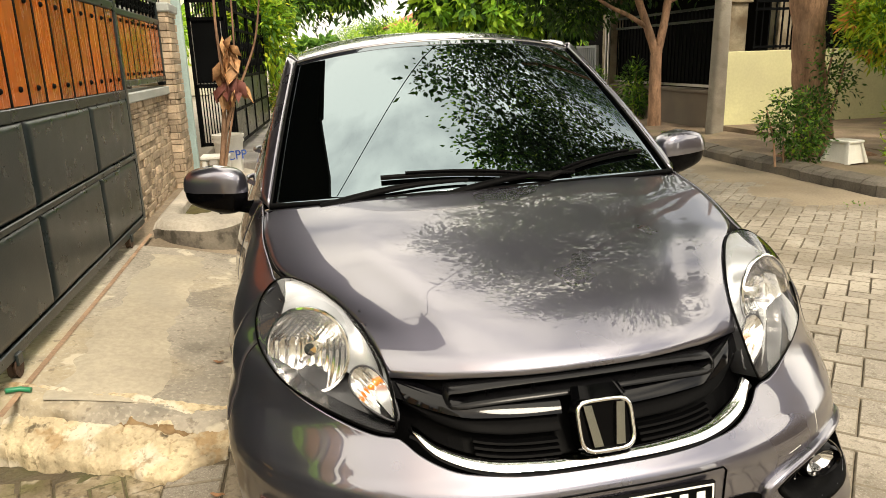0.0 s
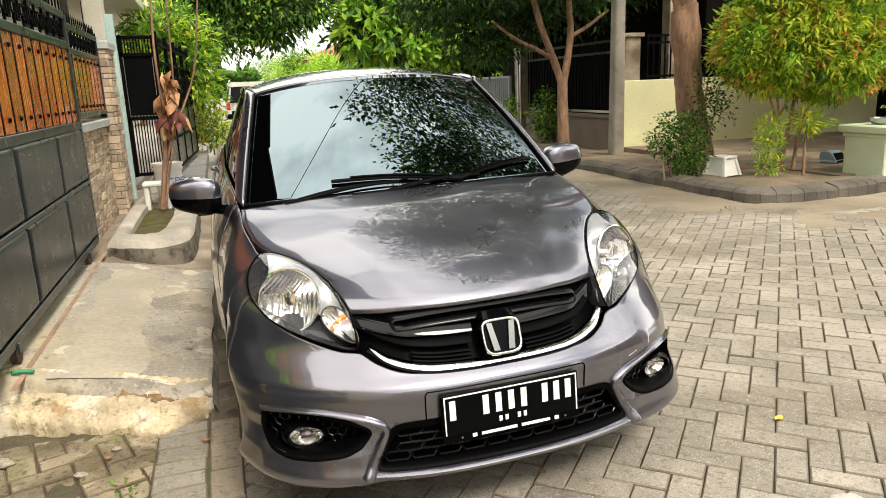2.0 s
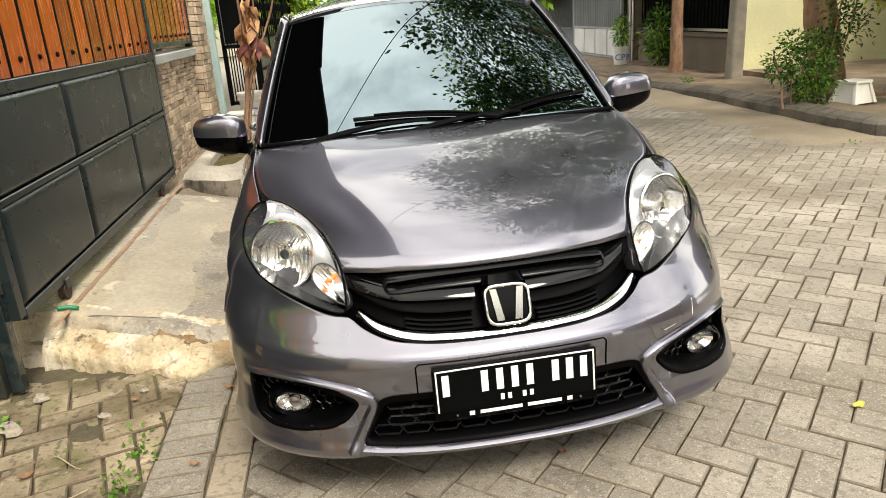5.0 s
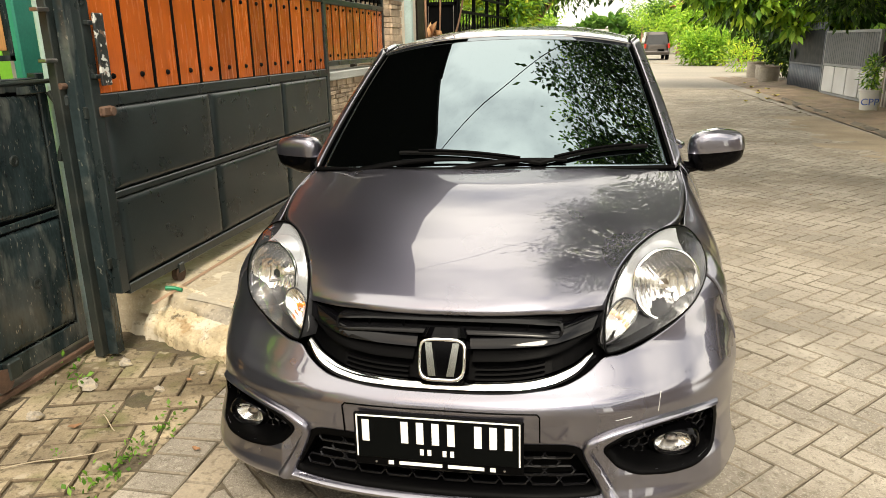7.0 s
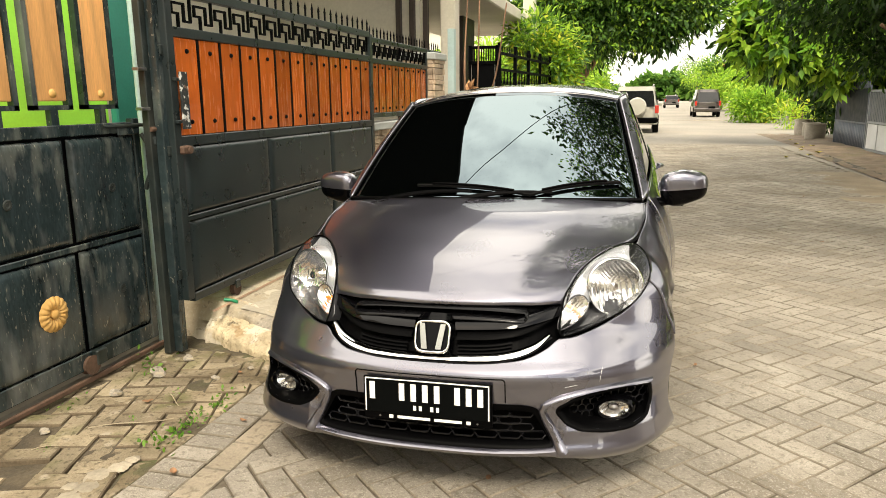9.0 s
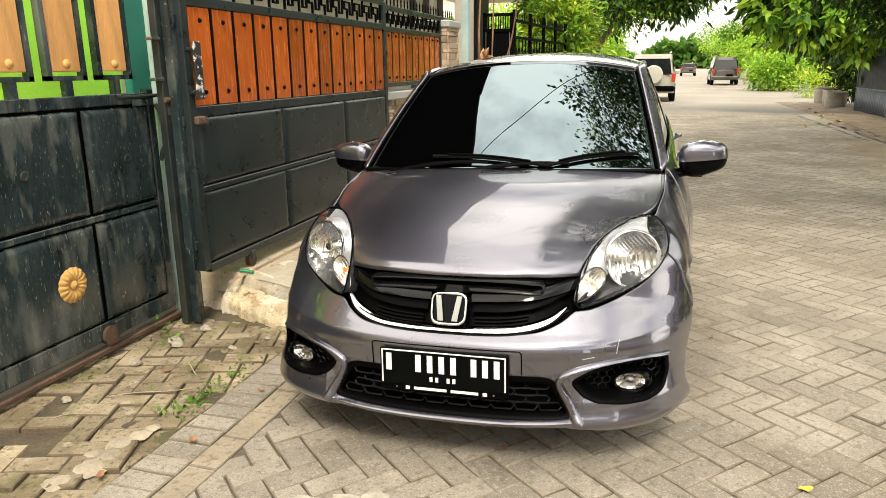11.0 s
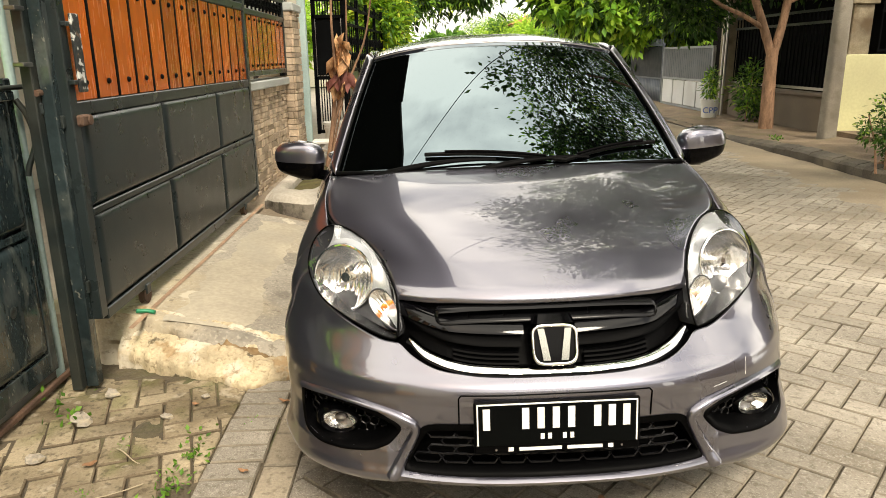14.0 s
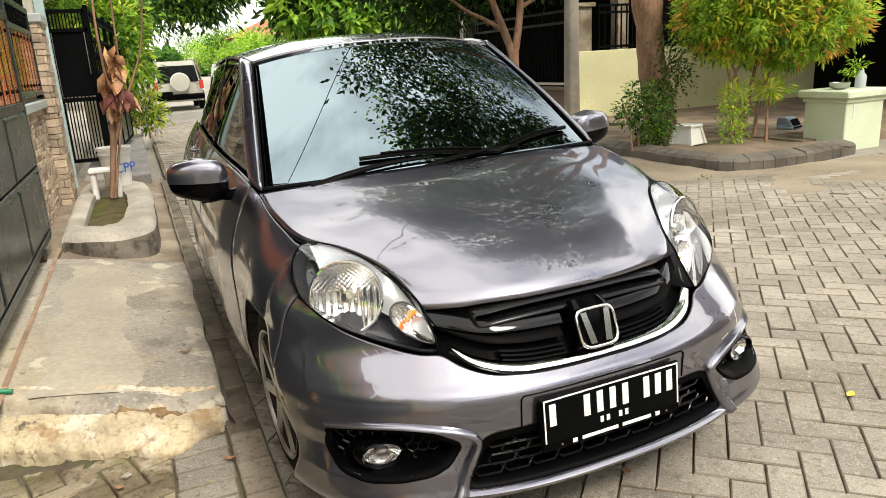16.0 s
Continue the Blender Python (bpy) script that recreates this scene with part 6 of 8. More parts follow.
# ---- further along the west side ----
def west_far():
    single("pale_post", Geo().box((-1.225, 8.32, 1.2), (0.09, 0.09, 2.1), 0.004), M_pipe, "pale blue-green painted steel post", "post")
    f = thing("board_fence", "short board fence panel beside the pillar", "fence")
    for i in range(3):
        o = part("board", Geo().box((0, 0, 0), (0.022, 0.16, 0.5), 0.006), M_wood_obj, f)
        o.location = (-1.36, 7.80 + 0.17 * i, 1.46)
    for z in (0.70, 1.19, 1.74, 1.93):
        part("rail", Geo().box((-1.37, 7.97, z), (0.045, 0.56, 0.05), 0.004), M_iron, f)
    part("sheet_panel", Geo().box((-1.37, 7.97, 0.72), (0.02, 0.54, 0.9), 0.006), M_iron, f)
    g = Geo()
    fretwork(g, 7.72, 8.22, 1.77, 1.90, -1.37, 0.16)
    part("fretwork", g, M_irondark, f)
    for i in range(5):
        spike(7.76 + i * 0.1, 1.95, -1.37, f)
    # open leaf of the next gate, facing the street
    lf = thing("open_gate_leaf", "black iron gate leaf standing open across the pavement", "gate")
    y = 9.7
    for x in (-1.30, -0.88):
        part("stile", Geo().box((x, y, 1.20), (0.045, 0.045, 1.86), 0.003), M_irondark, lf)
    for z in (0.30, 1.05, 1.88, 2.10):
        part("rail", Geo().box((-1.09, y, z), (0.44, 0.045, 0.045), 0.003), M_irondark, lf)
    for i in range(11):
        part("bar", Geo().box((-1.27 + 0.036 * i, y, 0.72), (0.014, 0.014, 0.82)), M_irondark, lf)
        part("bar", Geo().box((-1.27 + 0.036 * i, y, 1.99), (0.014, 0.014, 0.2)), M_irondark, lf)
    part("sheet_panel", Geo().box((-1.09, y + 0.01, 1.46), (0.40, 0.012, 0.80), 0.003), M_irondark, lf)
    # pale strips along one rail and both stiles
    edge = Geo()
    for i in range(9):
        edge.box((-1.26 + 0.042 * i, y - 0.015, 1.085), (0.026, 0.006, 0.014))
    edge.box((-1.275, y - 0.015, 1.46), (0.010, 0.006, 0.78)).box((-0.915, y - 0.015, 1.6), (0.008, 0.006, 0.5))
    part("bright_edge", edge, M_satin, lf, "pale edge strips")
    # street run of the same fence
    sf = thing("iron_fence", "black iron fence with scrolled top panels along the pavement", "fence")
    n = 4
    a, b2 = Vector((-0.86, 9.75, 0)), Vector((-0.60, 13.8, 0))
    d = (b2 - a).normalized()
    m = Matrix.Translation(a) @ Matrix.Rotation(math.atan2(d.y, d.x) - math.pi / 2, 4, "Z")
    L = (b2 - a).length
    for i in range(n + 1):
        part("post", Geo().box((0, L * i / n, 1.22), (0.05, 0.05, 1.9), 0.003, m), M_irondark, sf)
    for z in (0.28, 0.72, 1.15, 1.78, 2.02):
        part("rail", Geo().box((0, L / 2, z), (0.04, L, 0.04), 0.003, m), M_irondark, sf)
    for i in range(n):
        for z0, z1 in ((0.30, 0.70), (0.74, 1.13)):
            part("sheet_panel", Geo().box((0.0, L * (i + 0.5) / n, (z0 + z1) / 2), (0.02, L / n - 0.07, z1 - z0), 0.006, m), M_iron, sf)
        g = Geo()
        for q in range(5):
            yy = L * (i + (q + 0.5) / 5) / n
            g.box((0, yy, 1.46), (0.014, 0.014, 0.62), 0, m)
            g.tube([m @ Vector((0, yy + 0.07 * math.cos(t * math.pi / 6), 1.56 + 0.07 * math.sin(t * math.pi / 6))) for t in range(12)], 0.008, 4, True)
            g.tube([m @ Vector((0, yy + 0.07 * math.cos(t * math.pi / 6), 1.34 + 0.06 * math.sin(t * math.pi / 6))) for t in range(12)], 0.008, 4, True)
        part("scroll_work", g, M_irondark, sf)
    for i in range(36):
        o = spike(0, 0, 0, sf, 0.12)
        o.matrix_local = m @ Matrix.Translation((0, L * (i + 0.5) / 36, 2.03))
    # paving slabs and house behind
    for i in range(6):
        w = 1.0 + 0.05 * (i % 3)
        single("pavement_slab", Geo().box((-0.80, 9.35 + i * 1.08, 0.075 + 0.01 * (i % 2)), (0.74, 1.04, 0.17), 0.012), M_kerb, "grey concrete pavement slab", "pavement", kind="structure")


west_far()


def house_west():
    h = thing("house_west", "cream rendered house with dark wooden columns behind the fence", "house", kind="structure")
    part("wall", Geo().box((-4.2, 7.0, 2.6), (0.25, 14.0, 5.4)), M_cream, h)
    part("side_wall", Geo().box((-3.0, 9.05, 1.6), (2.3, 0.2, 3.2)), M_cream, h)
    for x, y in ((-1.75, 8.9), (-1.95, 8.9), (-2.15, 8.9)):
        part("column", Geo().box((x, y, 1.7), (0.07, 0.10, 3.4), 0.01), M_darkwood, h, "dark wooden column")
    part("pier", Geo().box((-1.48, 9.2, 1.7), (0.22, 0.25, 3.4), 0.01), M_cream, h)
    part("pier", Geo().box((-1.25, 15.2, 1.9), (0.25, 0.3, 3.8), 0.01), M_cream, h)
    part("door", Geo().box((-1.95, 12.2, 1.5), (0.08, 0.9, 2.6), 0.01), M_darkwood, h, "dark wooden door")
    part("balcony", Geo().box((-2.6, 14.0, 3.05), (2.6, 7.5, 0.22), 0.02), M_cream, h)
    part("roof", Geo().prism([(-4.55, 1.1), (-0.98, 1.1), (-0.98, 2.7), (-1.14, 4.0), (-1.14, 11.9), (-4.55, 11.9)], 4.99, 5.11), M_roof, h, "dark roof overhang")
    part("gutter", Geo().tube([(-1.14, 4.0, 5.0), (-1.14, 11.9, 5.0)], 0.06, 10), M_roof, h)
    # unseen wall added to close the street behind the viewer
    part("low_wall", Geo().box((-2.2, -4.0, 0.9), (0.2, 6.0, 1.8)), M_cream, h)
    g2 = thing("house_neighbour", "lime green house wall with a teal shutter behind the gate", "house", kind="structure")
    part("wall", Geo().box((-2.35, 0.49, 1.03), (0.2, 5.18, 2.06)), M_green, g2)
    part("shutter", Geo().box((-2.20, 3.20, 1.5), (0.06, 0.25, 2.4), 0.01), M_teal, g2, "teal painted shutter")
    part("step", Geo().box((-2.0, 0.2, 0.50), (0.5, 4.6, 1.0), 0.02), M_gold, g2, "ochre step")
    # unseen house front added behind the viewer
    part("front", Geo().box((-3.2, -6.5, 2.6), (0.3, 9.0, 5.2)), M_cream, g2)


M_darkwood = pbr("dark_wood", (0.035, 0.022, 0.016), 0.5, var=0.3, bump=0.1)
house_west()


# ---- east side: kerb, bed, pole, walls ----
def kerb_line():
    k = thing("kerb", "weathered grey concrete kerb with bevelled coping stones", "kerb", kind="structure")
    pts = [(6.85, 5.12), (6.2, 5.02), (5.6, 4.98), (5.25, 5.02), (5.03, 5.20), (4.95, 5.5), (4.92, 6.2), (4.93, 7.5), (4.97, 9.2), (5.05, 12.0), (5.16, 16.0), (5.25, 17.5)]
    path = [Vector((p.x, p.y, 0)) for p in spline([(*q, 0) for q in pts], 90)]
    # even steps along the line
    acc, out = 0.0, [path[0]]
    for a, b in zip(path, path[1:]):
        acc += (b - a).length
        if acc > 0.15:
            out.append(b)
            acc = 0
    me = {}
    rng = random.Random(5)
    for a, b in zip(out, out[1:]):
        L = (b - a).length
        key = round(L, 2)
        if key not in me:
            g = Geo()
            g.add([(0.002, -0.0, -0.05), (key - 0.002, 0, -0.05), (key - 0.002, 0.0, 0.105), (0.002, 0.0, 0.105), (key - 0.005, 0.03, 0.135), (0.005, 0.03, 0.135), (key - 0.005, 0.17, 0.165), (0.005, 0.17, 0.165), (0.002, 0.17, 0.0), (key - 0.002, 0.17, 0.0)], [(0, 1, 2, 3), (3, 2, 4, 5), (5, 4, 6, 7), (7, 6, 9, 8), (0, 3, 5, 7, 8), (1, 9, 6, 4, 2)])
            me[key] = g.mesh("kerbstone", M_kerbstone)
        o = new("kerbstone", me[key])
        o.parent = k
        d = (b - a).normalized()
        o.matrix_local = Matrix.Translation(b + Vector((0, 0, rng.uniform(-0.006, 0.006) - 0.12 * min(1.0, max(0.0, (b.y - 8.3) / 2.6))))) @ Matrix.Rotation(math.atan2(-d.y, -d.x), 4, "Z")
    single("planting_bed", Geo().grid(lambda u, v: (4.98 + 0.45 * max(0.0, 1 - v * 26) ** 2 * (1 - u) + 1.75 * u + 0.10 * v, 5.08 + 12.3 * v, 0.105 + 0.05 * noise.noise((u * 6, v * 20, 0)) + 0.02 * math.sin(u * 3) - 0.085 * min(1.0, max(0.0, (12.3 * v - 3.2) / 2.6))), 24, 60), M_bed, "dry brown soil bed behind the kerb", "planting bed", 60, kind="structure")
    single("carport_floor", Geo().box((10.0, 8.1, 0.05), (6.6, 4.8, 0.14)), M_bed, "shaded dusty earth forecourt floor", "forecourt", kind="structure")
    # sandy drift along the kerb, thinning out over the blocks
    def drift(u, v):
        y = 3.2 + 10.5 * v
        far = 4.94 if y > 5.1 else 4.94 + 3.0 * min(1.0, (5.1 - y) / 0.3)
        near = 3.75 + 0.5 * noise.noise((y * 0.9, 2, 0)) + 0.2 * noise.noise((y * 3.1, 4, 0)) - 0.2 * min(1.0, max(0.0, 6 - y) / 2)
        x = near + (far - near) * u
        return (x, y, gz(x) - 0.010 + 0.018 * min(1.0, u * 1.5) + 0.010 * noise.noise((x * 2.2, y * 2.2, 0)) + 0.006 * noise.noise((x * 7, y * 7, 3)) - 0.03 * (1.0 - min(1.0, v * 14)) - 0.03 * max(0.0, v * 12 - 11))

    single("sand_drift", Geo().grid(drift, 60, 240), M_sand, "brown sandy dirt drifted over the blocks along the kerb", "sand", 60, kind="structure")
    return k


M_sand = pbr("drifted_sand", (0.295, 0.245, 0.18), 0.95, var=0.22, scale=1.5, fine=50, bump=0.5, bscale=60, spec=0.1, dirt=(0.20, 0.155, 0.105), dirt_amt=0.6)
M_kerbstone = pbr("kerbstone", (0.135, 0.12, 0.10), 0.9, var=0.35, scale=3, fine=60, bump=0.5, bscale=70, rand=0.12, dirt=(0.22, 0.185, 0.135), dirt_amt=0.6, world=True, spec=0.2)
kerb_line()


def utility_pole():
    p = thing("utility_pole", "tall square-edged concrete utility pole in the bed", "pole")
    g = Geo()
    g.grid(lambda u, v: (lambda a, r: (6.20 + r * math.copysign(abs(math.cos(a)) ** 0.5, math.cos(a)), 9.8 + r * math.copysign(abs(math.sin(a)) ** 0.5, math.sin(a)), 0.05 + 7.6 * v))(2 * math.pi * u, 0.112 - 0.025 * v * 2), 24, 10, wrap=True)
    part("shaft", g, M_pole, p, "", 50)
    part("crossarm", Geo().box((6.2, 9.7, 7.2), (1.2, 0.08, 0.1), 0.01), M_pole, p)
    for i, (a, b, sag) in enumerate((((6.0, 9.8, 7.2), (-0.95, 2.15, 4.95), 1.1), ((6.2, 9.8, 7.1), (2.2, -12.0, 6.4), 0.8), ((6.4, 9.8, 7.2), (6.0, 40.0, 7.2), 0.9))):
        A, B = Vector(a), Vector(b)
        pts = [A.lerp(B, t / 20) - Vector((0, 0, sag * 4 * (t / 20) * (1 - t / 20))) for t in range(21)]
        single("cable", Geo().tube(pts, 0.009, 6), M_rubber, "thin black overhead cable hung from the pole", "cable", 60)


utility_pole()


def walls_east():
    w = thing("wall_east", "pale yellow painted garden wall with water stains", "wall", kind="structure")
    part("wall_face", Geo().box((9.6, 10.48, 0.66), (5.9, 0.14, 1.24), 0.01), M_yellow, w)
    cp = thing("fence_pier", "stained cream concrete pier with a flat cap", "pillar")
    part("pier", Geo().box((6.97, 10.70, 1.05), (0.32, 0.28, 1.95), 0.01), M_pier, cp)
    part("cap", Geo().box((6.97, 10.70, 2.06), (0.42, 0.38, 0.07), 0.01), M_pier, cp)
    f = thing("iron_fence", "black iron bar fence on top of the yellow wall", "fence")
    for z in (1.34, 1.92, 2.04):
        part("rail", Geo().box((9.5, 10.48, z), (4.6, 0.03, 0.04)), M_irondark, f)
    for i in range(38):
        part("bar", Geo().box((7.22 + 0.12 * i, 10.48, 1.66), (0.022, 0.022, 0.72)), M_irondark, f)
    w2 = thing("wall_east_low", "weathered brown-grey low wall below the iron fence", "wall", kind="structure")
    part("wall_face", Geo().box((6.88, 12.74, 0.30), (0.16, 4.1, 0.62), 0.01), M_wallgrey, w2)
    part("coping", Geo().box((6.86, 12.74, 0.63), (0.24, 4.1, 0.06), 0.01), M_wallgrey, w2)
    f = thing("iron_fence", "black iron fence panels between concrete piers", "fence")
    for a, b in ((10.66, 12.60), (12.66, 14.78)):
        for z in (0.72, 1.80, 2.0):
            part("rail", Geo().box((6.84, (a + b) / 2, z), (0.03, b - a, 0.045)), M_ironold if z > 1 else M_satin, f)
        n = 15
        for i in range(n):
            part("bar", Geo().box((6.84, a + (b - a) * (i + 0.5) / n, 1.35), (0.02, 0.02, 1.26)), M_irondark, f)
        # black sheet added behind the bars to keep the space there dark
        part("sheet_backing", Geo().box((6.90, (a + b) / 2, 1.25), (0.012, b - a, 1.08)), M_irondark, f)
    # sheet-metal gates further on
    g1 = thing("sheet_gate", "grey sheet-metal gate with white lower panels", "gate")
    part("frame", Geo().box((6.56, 16.8, 1.46), (0.06, 3.3, 0.05)).box((6.56, 16.8, 0.07), (0.06, 3.3, 0.05)).box((6.56, 15.16, 0.75), (0.06, 0.06, 1.4)).box((6.56, 18.42, 0.75), (0.06, 0.06, 1.4)).box((6.56, 16.8, 0.72), (0.06, 3.3, 0.05)), M_sheetpale, g1)
    for i in range(26):
        part("rib", Geo().box((6.56, 15.25 + i * 0.124, 1.09), (0.02, 0.10, 0.69)), M_sheetmid, g1)
    for i in range(4):
        part("lower_panel", Geo().box((6.55, 15.60 + i * 0.80, 0.395), (0.02, 0.74, 0.58), 0.006), M_gatewhite, g1)
    g2 = thing("sheet_gate", "dark blue-grey corrugated sheet-metal gate", "gate")
    g = Geo()
    g.grid(lambda u, v: (6.56 - 0.02 * u + 0.012 * math.sin(u * 130), 18.5 + 2.85 * u, 0.06 + 0.60 * v), 120, 1)
    part("corrugated_sheet", g, M_sheet, g2, "", 30, 0.006)
    part("upper_sheet", Geo().box((6.55, 19.92, 1.10), (0.02, 2.85, 0.82)), M_sheetdark, g2)
    part("frame", Geo().box((6.55, 19.92, 1.55), (0.05, 2.9, 0.05)).box((6.55, 19.92, 0.68), (0.04, 2.9, 0.04)).box((6.55, 18.50, 0.8), (0.05, 0.05, 1.6)).box((6.55, 21.35, 0.8), (0.05, 0.05, 1.6)), M_sheet, g2)
    for i in range(17):
        part("crest_bar", Geo().box((6.55, 18.6 + i * 0.165, 1.63), (0.02, 0.05, 0.13)), M_sheet, g2)
    c = thing("fence_pier", "weathered grey concrete gate pier", "pillar")
    part("pier", Geo().box((6.84, 14.98, 1.2), (0.34, 0.30, 2.4), 0.01), M_pier, c)
    for y in (14.72, 14.58):
        single("gate_pipe", Geo().tube([(6.58, y, 0.03), (6.58, y, 2.3)], 0.03, 10), M_satin, "bare steel gate pipe", "pipe", 60)
    h = thing("house_east", "dark shaded house facade behind the fences", "house", kind="structure")
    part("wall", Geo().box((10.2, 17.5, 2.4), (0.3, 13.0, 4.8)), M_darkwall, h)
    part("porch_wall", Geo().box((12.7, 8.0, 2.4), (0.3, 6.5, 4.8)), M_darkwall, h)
    # added unseen roofs that shade the porch and the forecourt
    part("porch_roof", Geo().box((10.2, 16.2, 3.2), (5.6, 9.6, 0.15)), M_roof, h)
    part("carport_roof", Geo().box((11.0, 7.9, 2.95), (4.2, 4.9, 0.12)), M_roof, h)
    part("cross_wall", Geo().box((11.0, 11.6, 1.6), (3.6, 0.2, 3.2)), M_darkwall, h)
    for x, y in ((8.2, 11.2), (9.8, 5.6)):
        part("porch_column", Geo().box((x, y, 1.6), (0.25, 0.25, 3.2), 0.01), M_pier, h)


M_pier = pbr("stained_pier", (0.34, 0.29, 0.21), 0.9, var=0.3, scale=2.5, bump=0.3, dirt=(0.10, 0.072, 0.045), dirt_amt=0.95, spec=0.2, stain=[((0.12, 0.085, 0.05), 2.4, 0.48, 0.60, 0.75)])
walls_east()


def gate_pillar_low():
    p = thing("planter_pillar", "low pale green square pillar with a projecting cap", "pillar")
    part("body", Geo().box((7.24, 5.62, 0.28), (0.62, 0.56, 0.62), 0.012), M_palegreen, p)
    part("cap_base", Geo().box((7.24, 5.62, 0.575), (0.66, 0.60, 0.05), 0.008), M_palegreen, p)
    part("cap", Geo().box((7.24, 5.62, 0.645), (0.74, 0.68, 0.09), 0.014), M_palegreen, p)
    part("peeling_strip", Geo().box((7.05, 5.336, 0.45), (0.025, 0.004, 0.16)), M_plasticwhite, p, "white peeling strip")
    single("steel_bowl", Geo().lathe([(0.05, 0), (0.10, 0.02), (0.115, 0.08), (0.112, 0.08), (0.09, 0.03), (0.0, 0.015)], 24), M_alloy, "shiny steel bowl on the pillar cap", "bowl", 60, m=Matrix.Translation((7.12, 5.60, 0.69)))
    bt = thing("glass_jar", "clear glass jar standing on the pillar cap", "jar", Matrix.Translation((7.36, 5.52, 0.69)))
    part("jar_body", Geo().lathe([(0.055, 0), (0.06, 0.02), (0.06, 0.14), (0.03, 0.18), (0.028, 0.21), (0.0, 0.21)], 20), M_jar, bt, "", 50)
    pp = thing("potted_plant", "small green plant in a dark pot on the pillar", "plant", Matrix.Translation((7.50, 5.70, 0.69)))
    part("pot", Geo().lathe([(0.05, 0), (0.075, 0.11), (0.085, 0.12), (0.07, 0.12), (0.0, 0.10)], 18), M_irondark, pp, "", 50)
    crown("leaves", pp, [(0, 0, 0.22, 0.09, 0.09, 0.10)], 30, 4, 0.07, 0.025, [M_leaf_light], [1.0], 31, spread=0.03)
    lb = thing("floodlight_box", "dusty blue metal lamp box lying on the forecourt", "lamp", Matrix.Translation((7.58, 6.66, 0.12)) @ Matrix.Rotation(0.3, 4, "Z") @ Matrix.Scale(0.74, 4))
    prof = [(-0.14, 0.05), (0.15, 0.05), (0.15, 0.17), (0.12, 0.205), (0.02, 0.215), (-0.05, 0.19)]
    part("hood_cover", Geo().prism(prof, -0.18, 0.18, Matrix(((0, 0, 1, 0), (1, 0, 0, 0), (0, 1, 0, 0), (0, 0, 0, 1)))), M_dullblue, lb, "", 30)
    part("lamp_face", Geo().prism([(-0.148, 0.07), (-0.142, 0.068), (-0.070, 0.178), (-0.076, 0.182)], -0.15, 0.15, Matrix(((0, 0, 1, 0), (1, 0, 0, 0), (0, 1, 0, 0), (0, 0, 0, 1)))), M_irondark, lb, "dark glass face")
    part("base_plate", Geo().box((0, 0, 0.03), (0.38, 0.28, 0.05), 0.01), M_dullblue, lb)
    part("bracket", Geo().box((0, -0.16, 0.04), (0.30, 0.03, 0.03), 0.006), M_irondark, lb)


M_palegreen = pbr("pale_green_paint", (0.56, 0.62, 0.44), 0.75, var=0.1, scale=2, bump=0.12, dirt=(0.42, 0.44, 0.30), dirt_amt=0.4)
M_jar = plain("jar_glass", (0.6, 0.66, 0.66), 0.1, alpha=0.55)
gate_pillar_low()


def concrete_stool():
    s = thing("concrete_stool", "small white-painted concrete stool with splayed sides", "stool", Matrix.Translation((5.62, 6.42, 0.13)) @ Matrix.Rotation(0.25, 4, "Z") @ Matrix.Scale(0.82, 4))
    b, t, h = 0.20, 0.135, 0.27
    part("top", Geo().box((0, 0, h), (0.30, 0.30, 0.035), 0.008), M_plasticwhite, s)
    for i in range(4):
        m = Matrix.Rotation(math.pi / 2 * i, 4, "Z")
        g = Geo()
        g.add([(-b, -b, 0), (-b + 0.05, -b, 0), (-t + 0.035, -t, h - 0.01), (-t, -t, h - 0.01), (-b, -b + 0.05, 0), (-b + 0.05, -b + 0.05, 0), (-t + 0.035, -t + 0.035, h - 0.01), (-t, -t + 0.035, h - 0.01)], [(0, 1, 2, 3), (7, 6, 5, 4), (0, 3, 7, 4), (1, 5, 6, 2), (0, 4, 5, 1), (3, 2, 6, 7)], m)
        part("leg", g, M_plasticwhite, s)
        g = Geo()
        g.add([(-b + 0.05, -b + 0.03, 0.0), (b - 0.05, -b + 0.03, 0.0), (t - 0.03, -t + 0.02, h - 0.02), (-t + 0.03, -t + 0.02, h - 0.02), (-b + 0.05, -b + 0.045, 0.0), (b - 0.05, -b + 0.045, 0.0), (t - 0.03, -t + 0.035, h - 0.02), (-t + 0.03, -t + 0.035, h - 0.02)], [(0, 1, 2, 3), (7, 6, 5, 4), (0, 4, 5, 1)], m)
        part("side", g, M_plasticwhite, s)


concrete_stool()


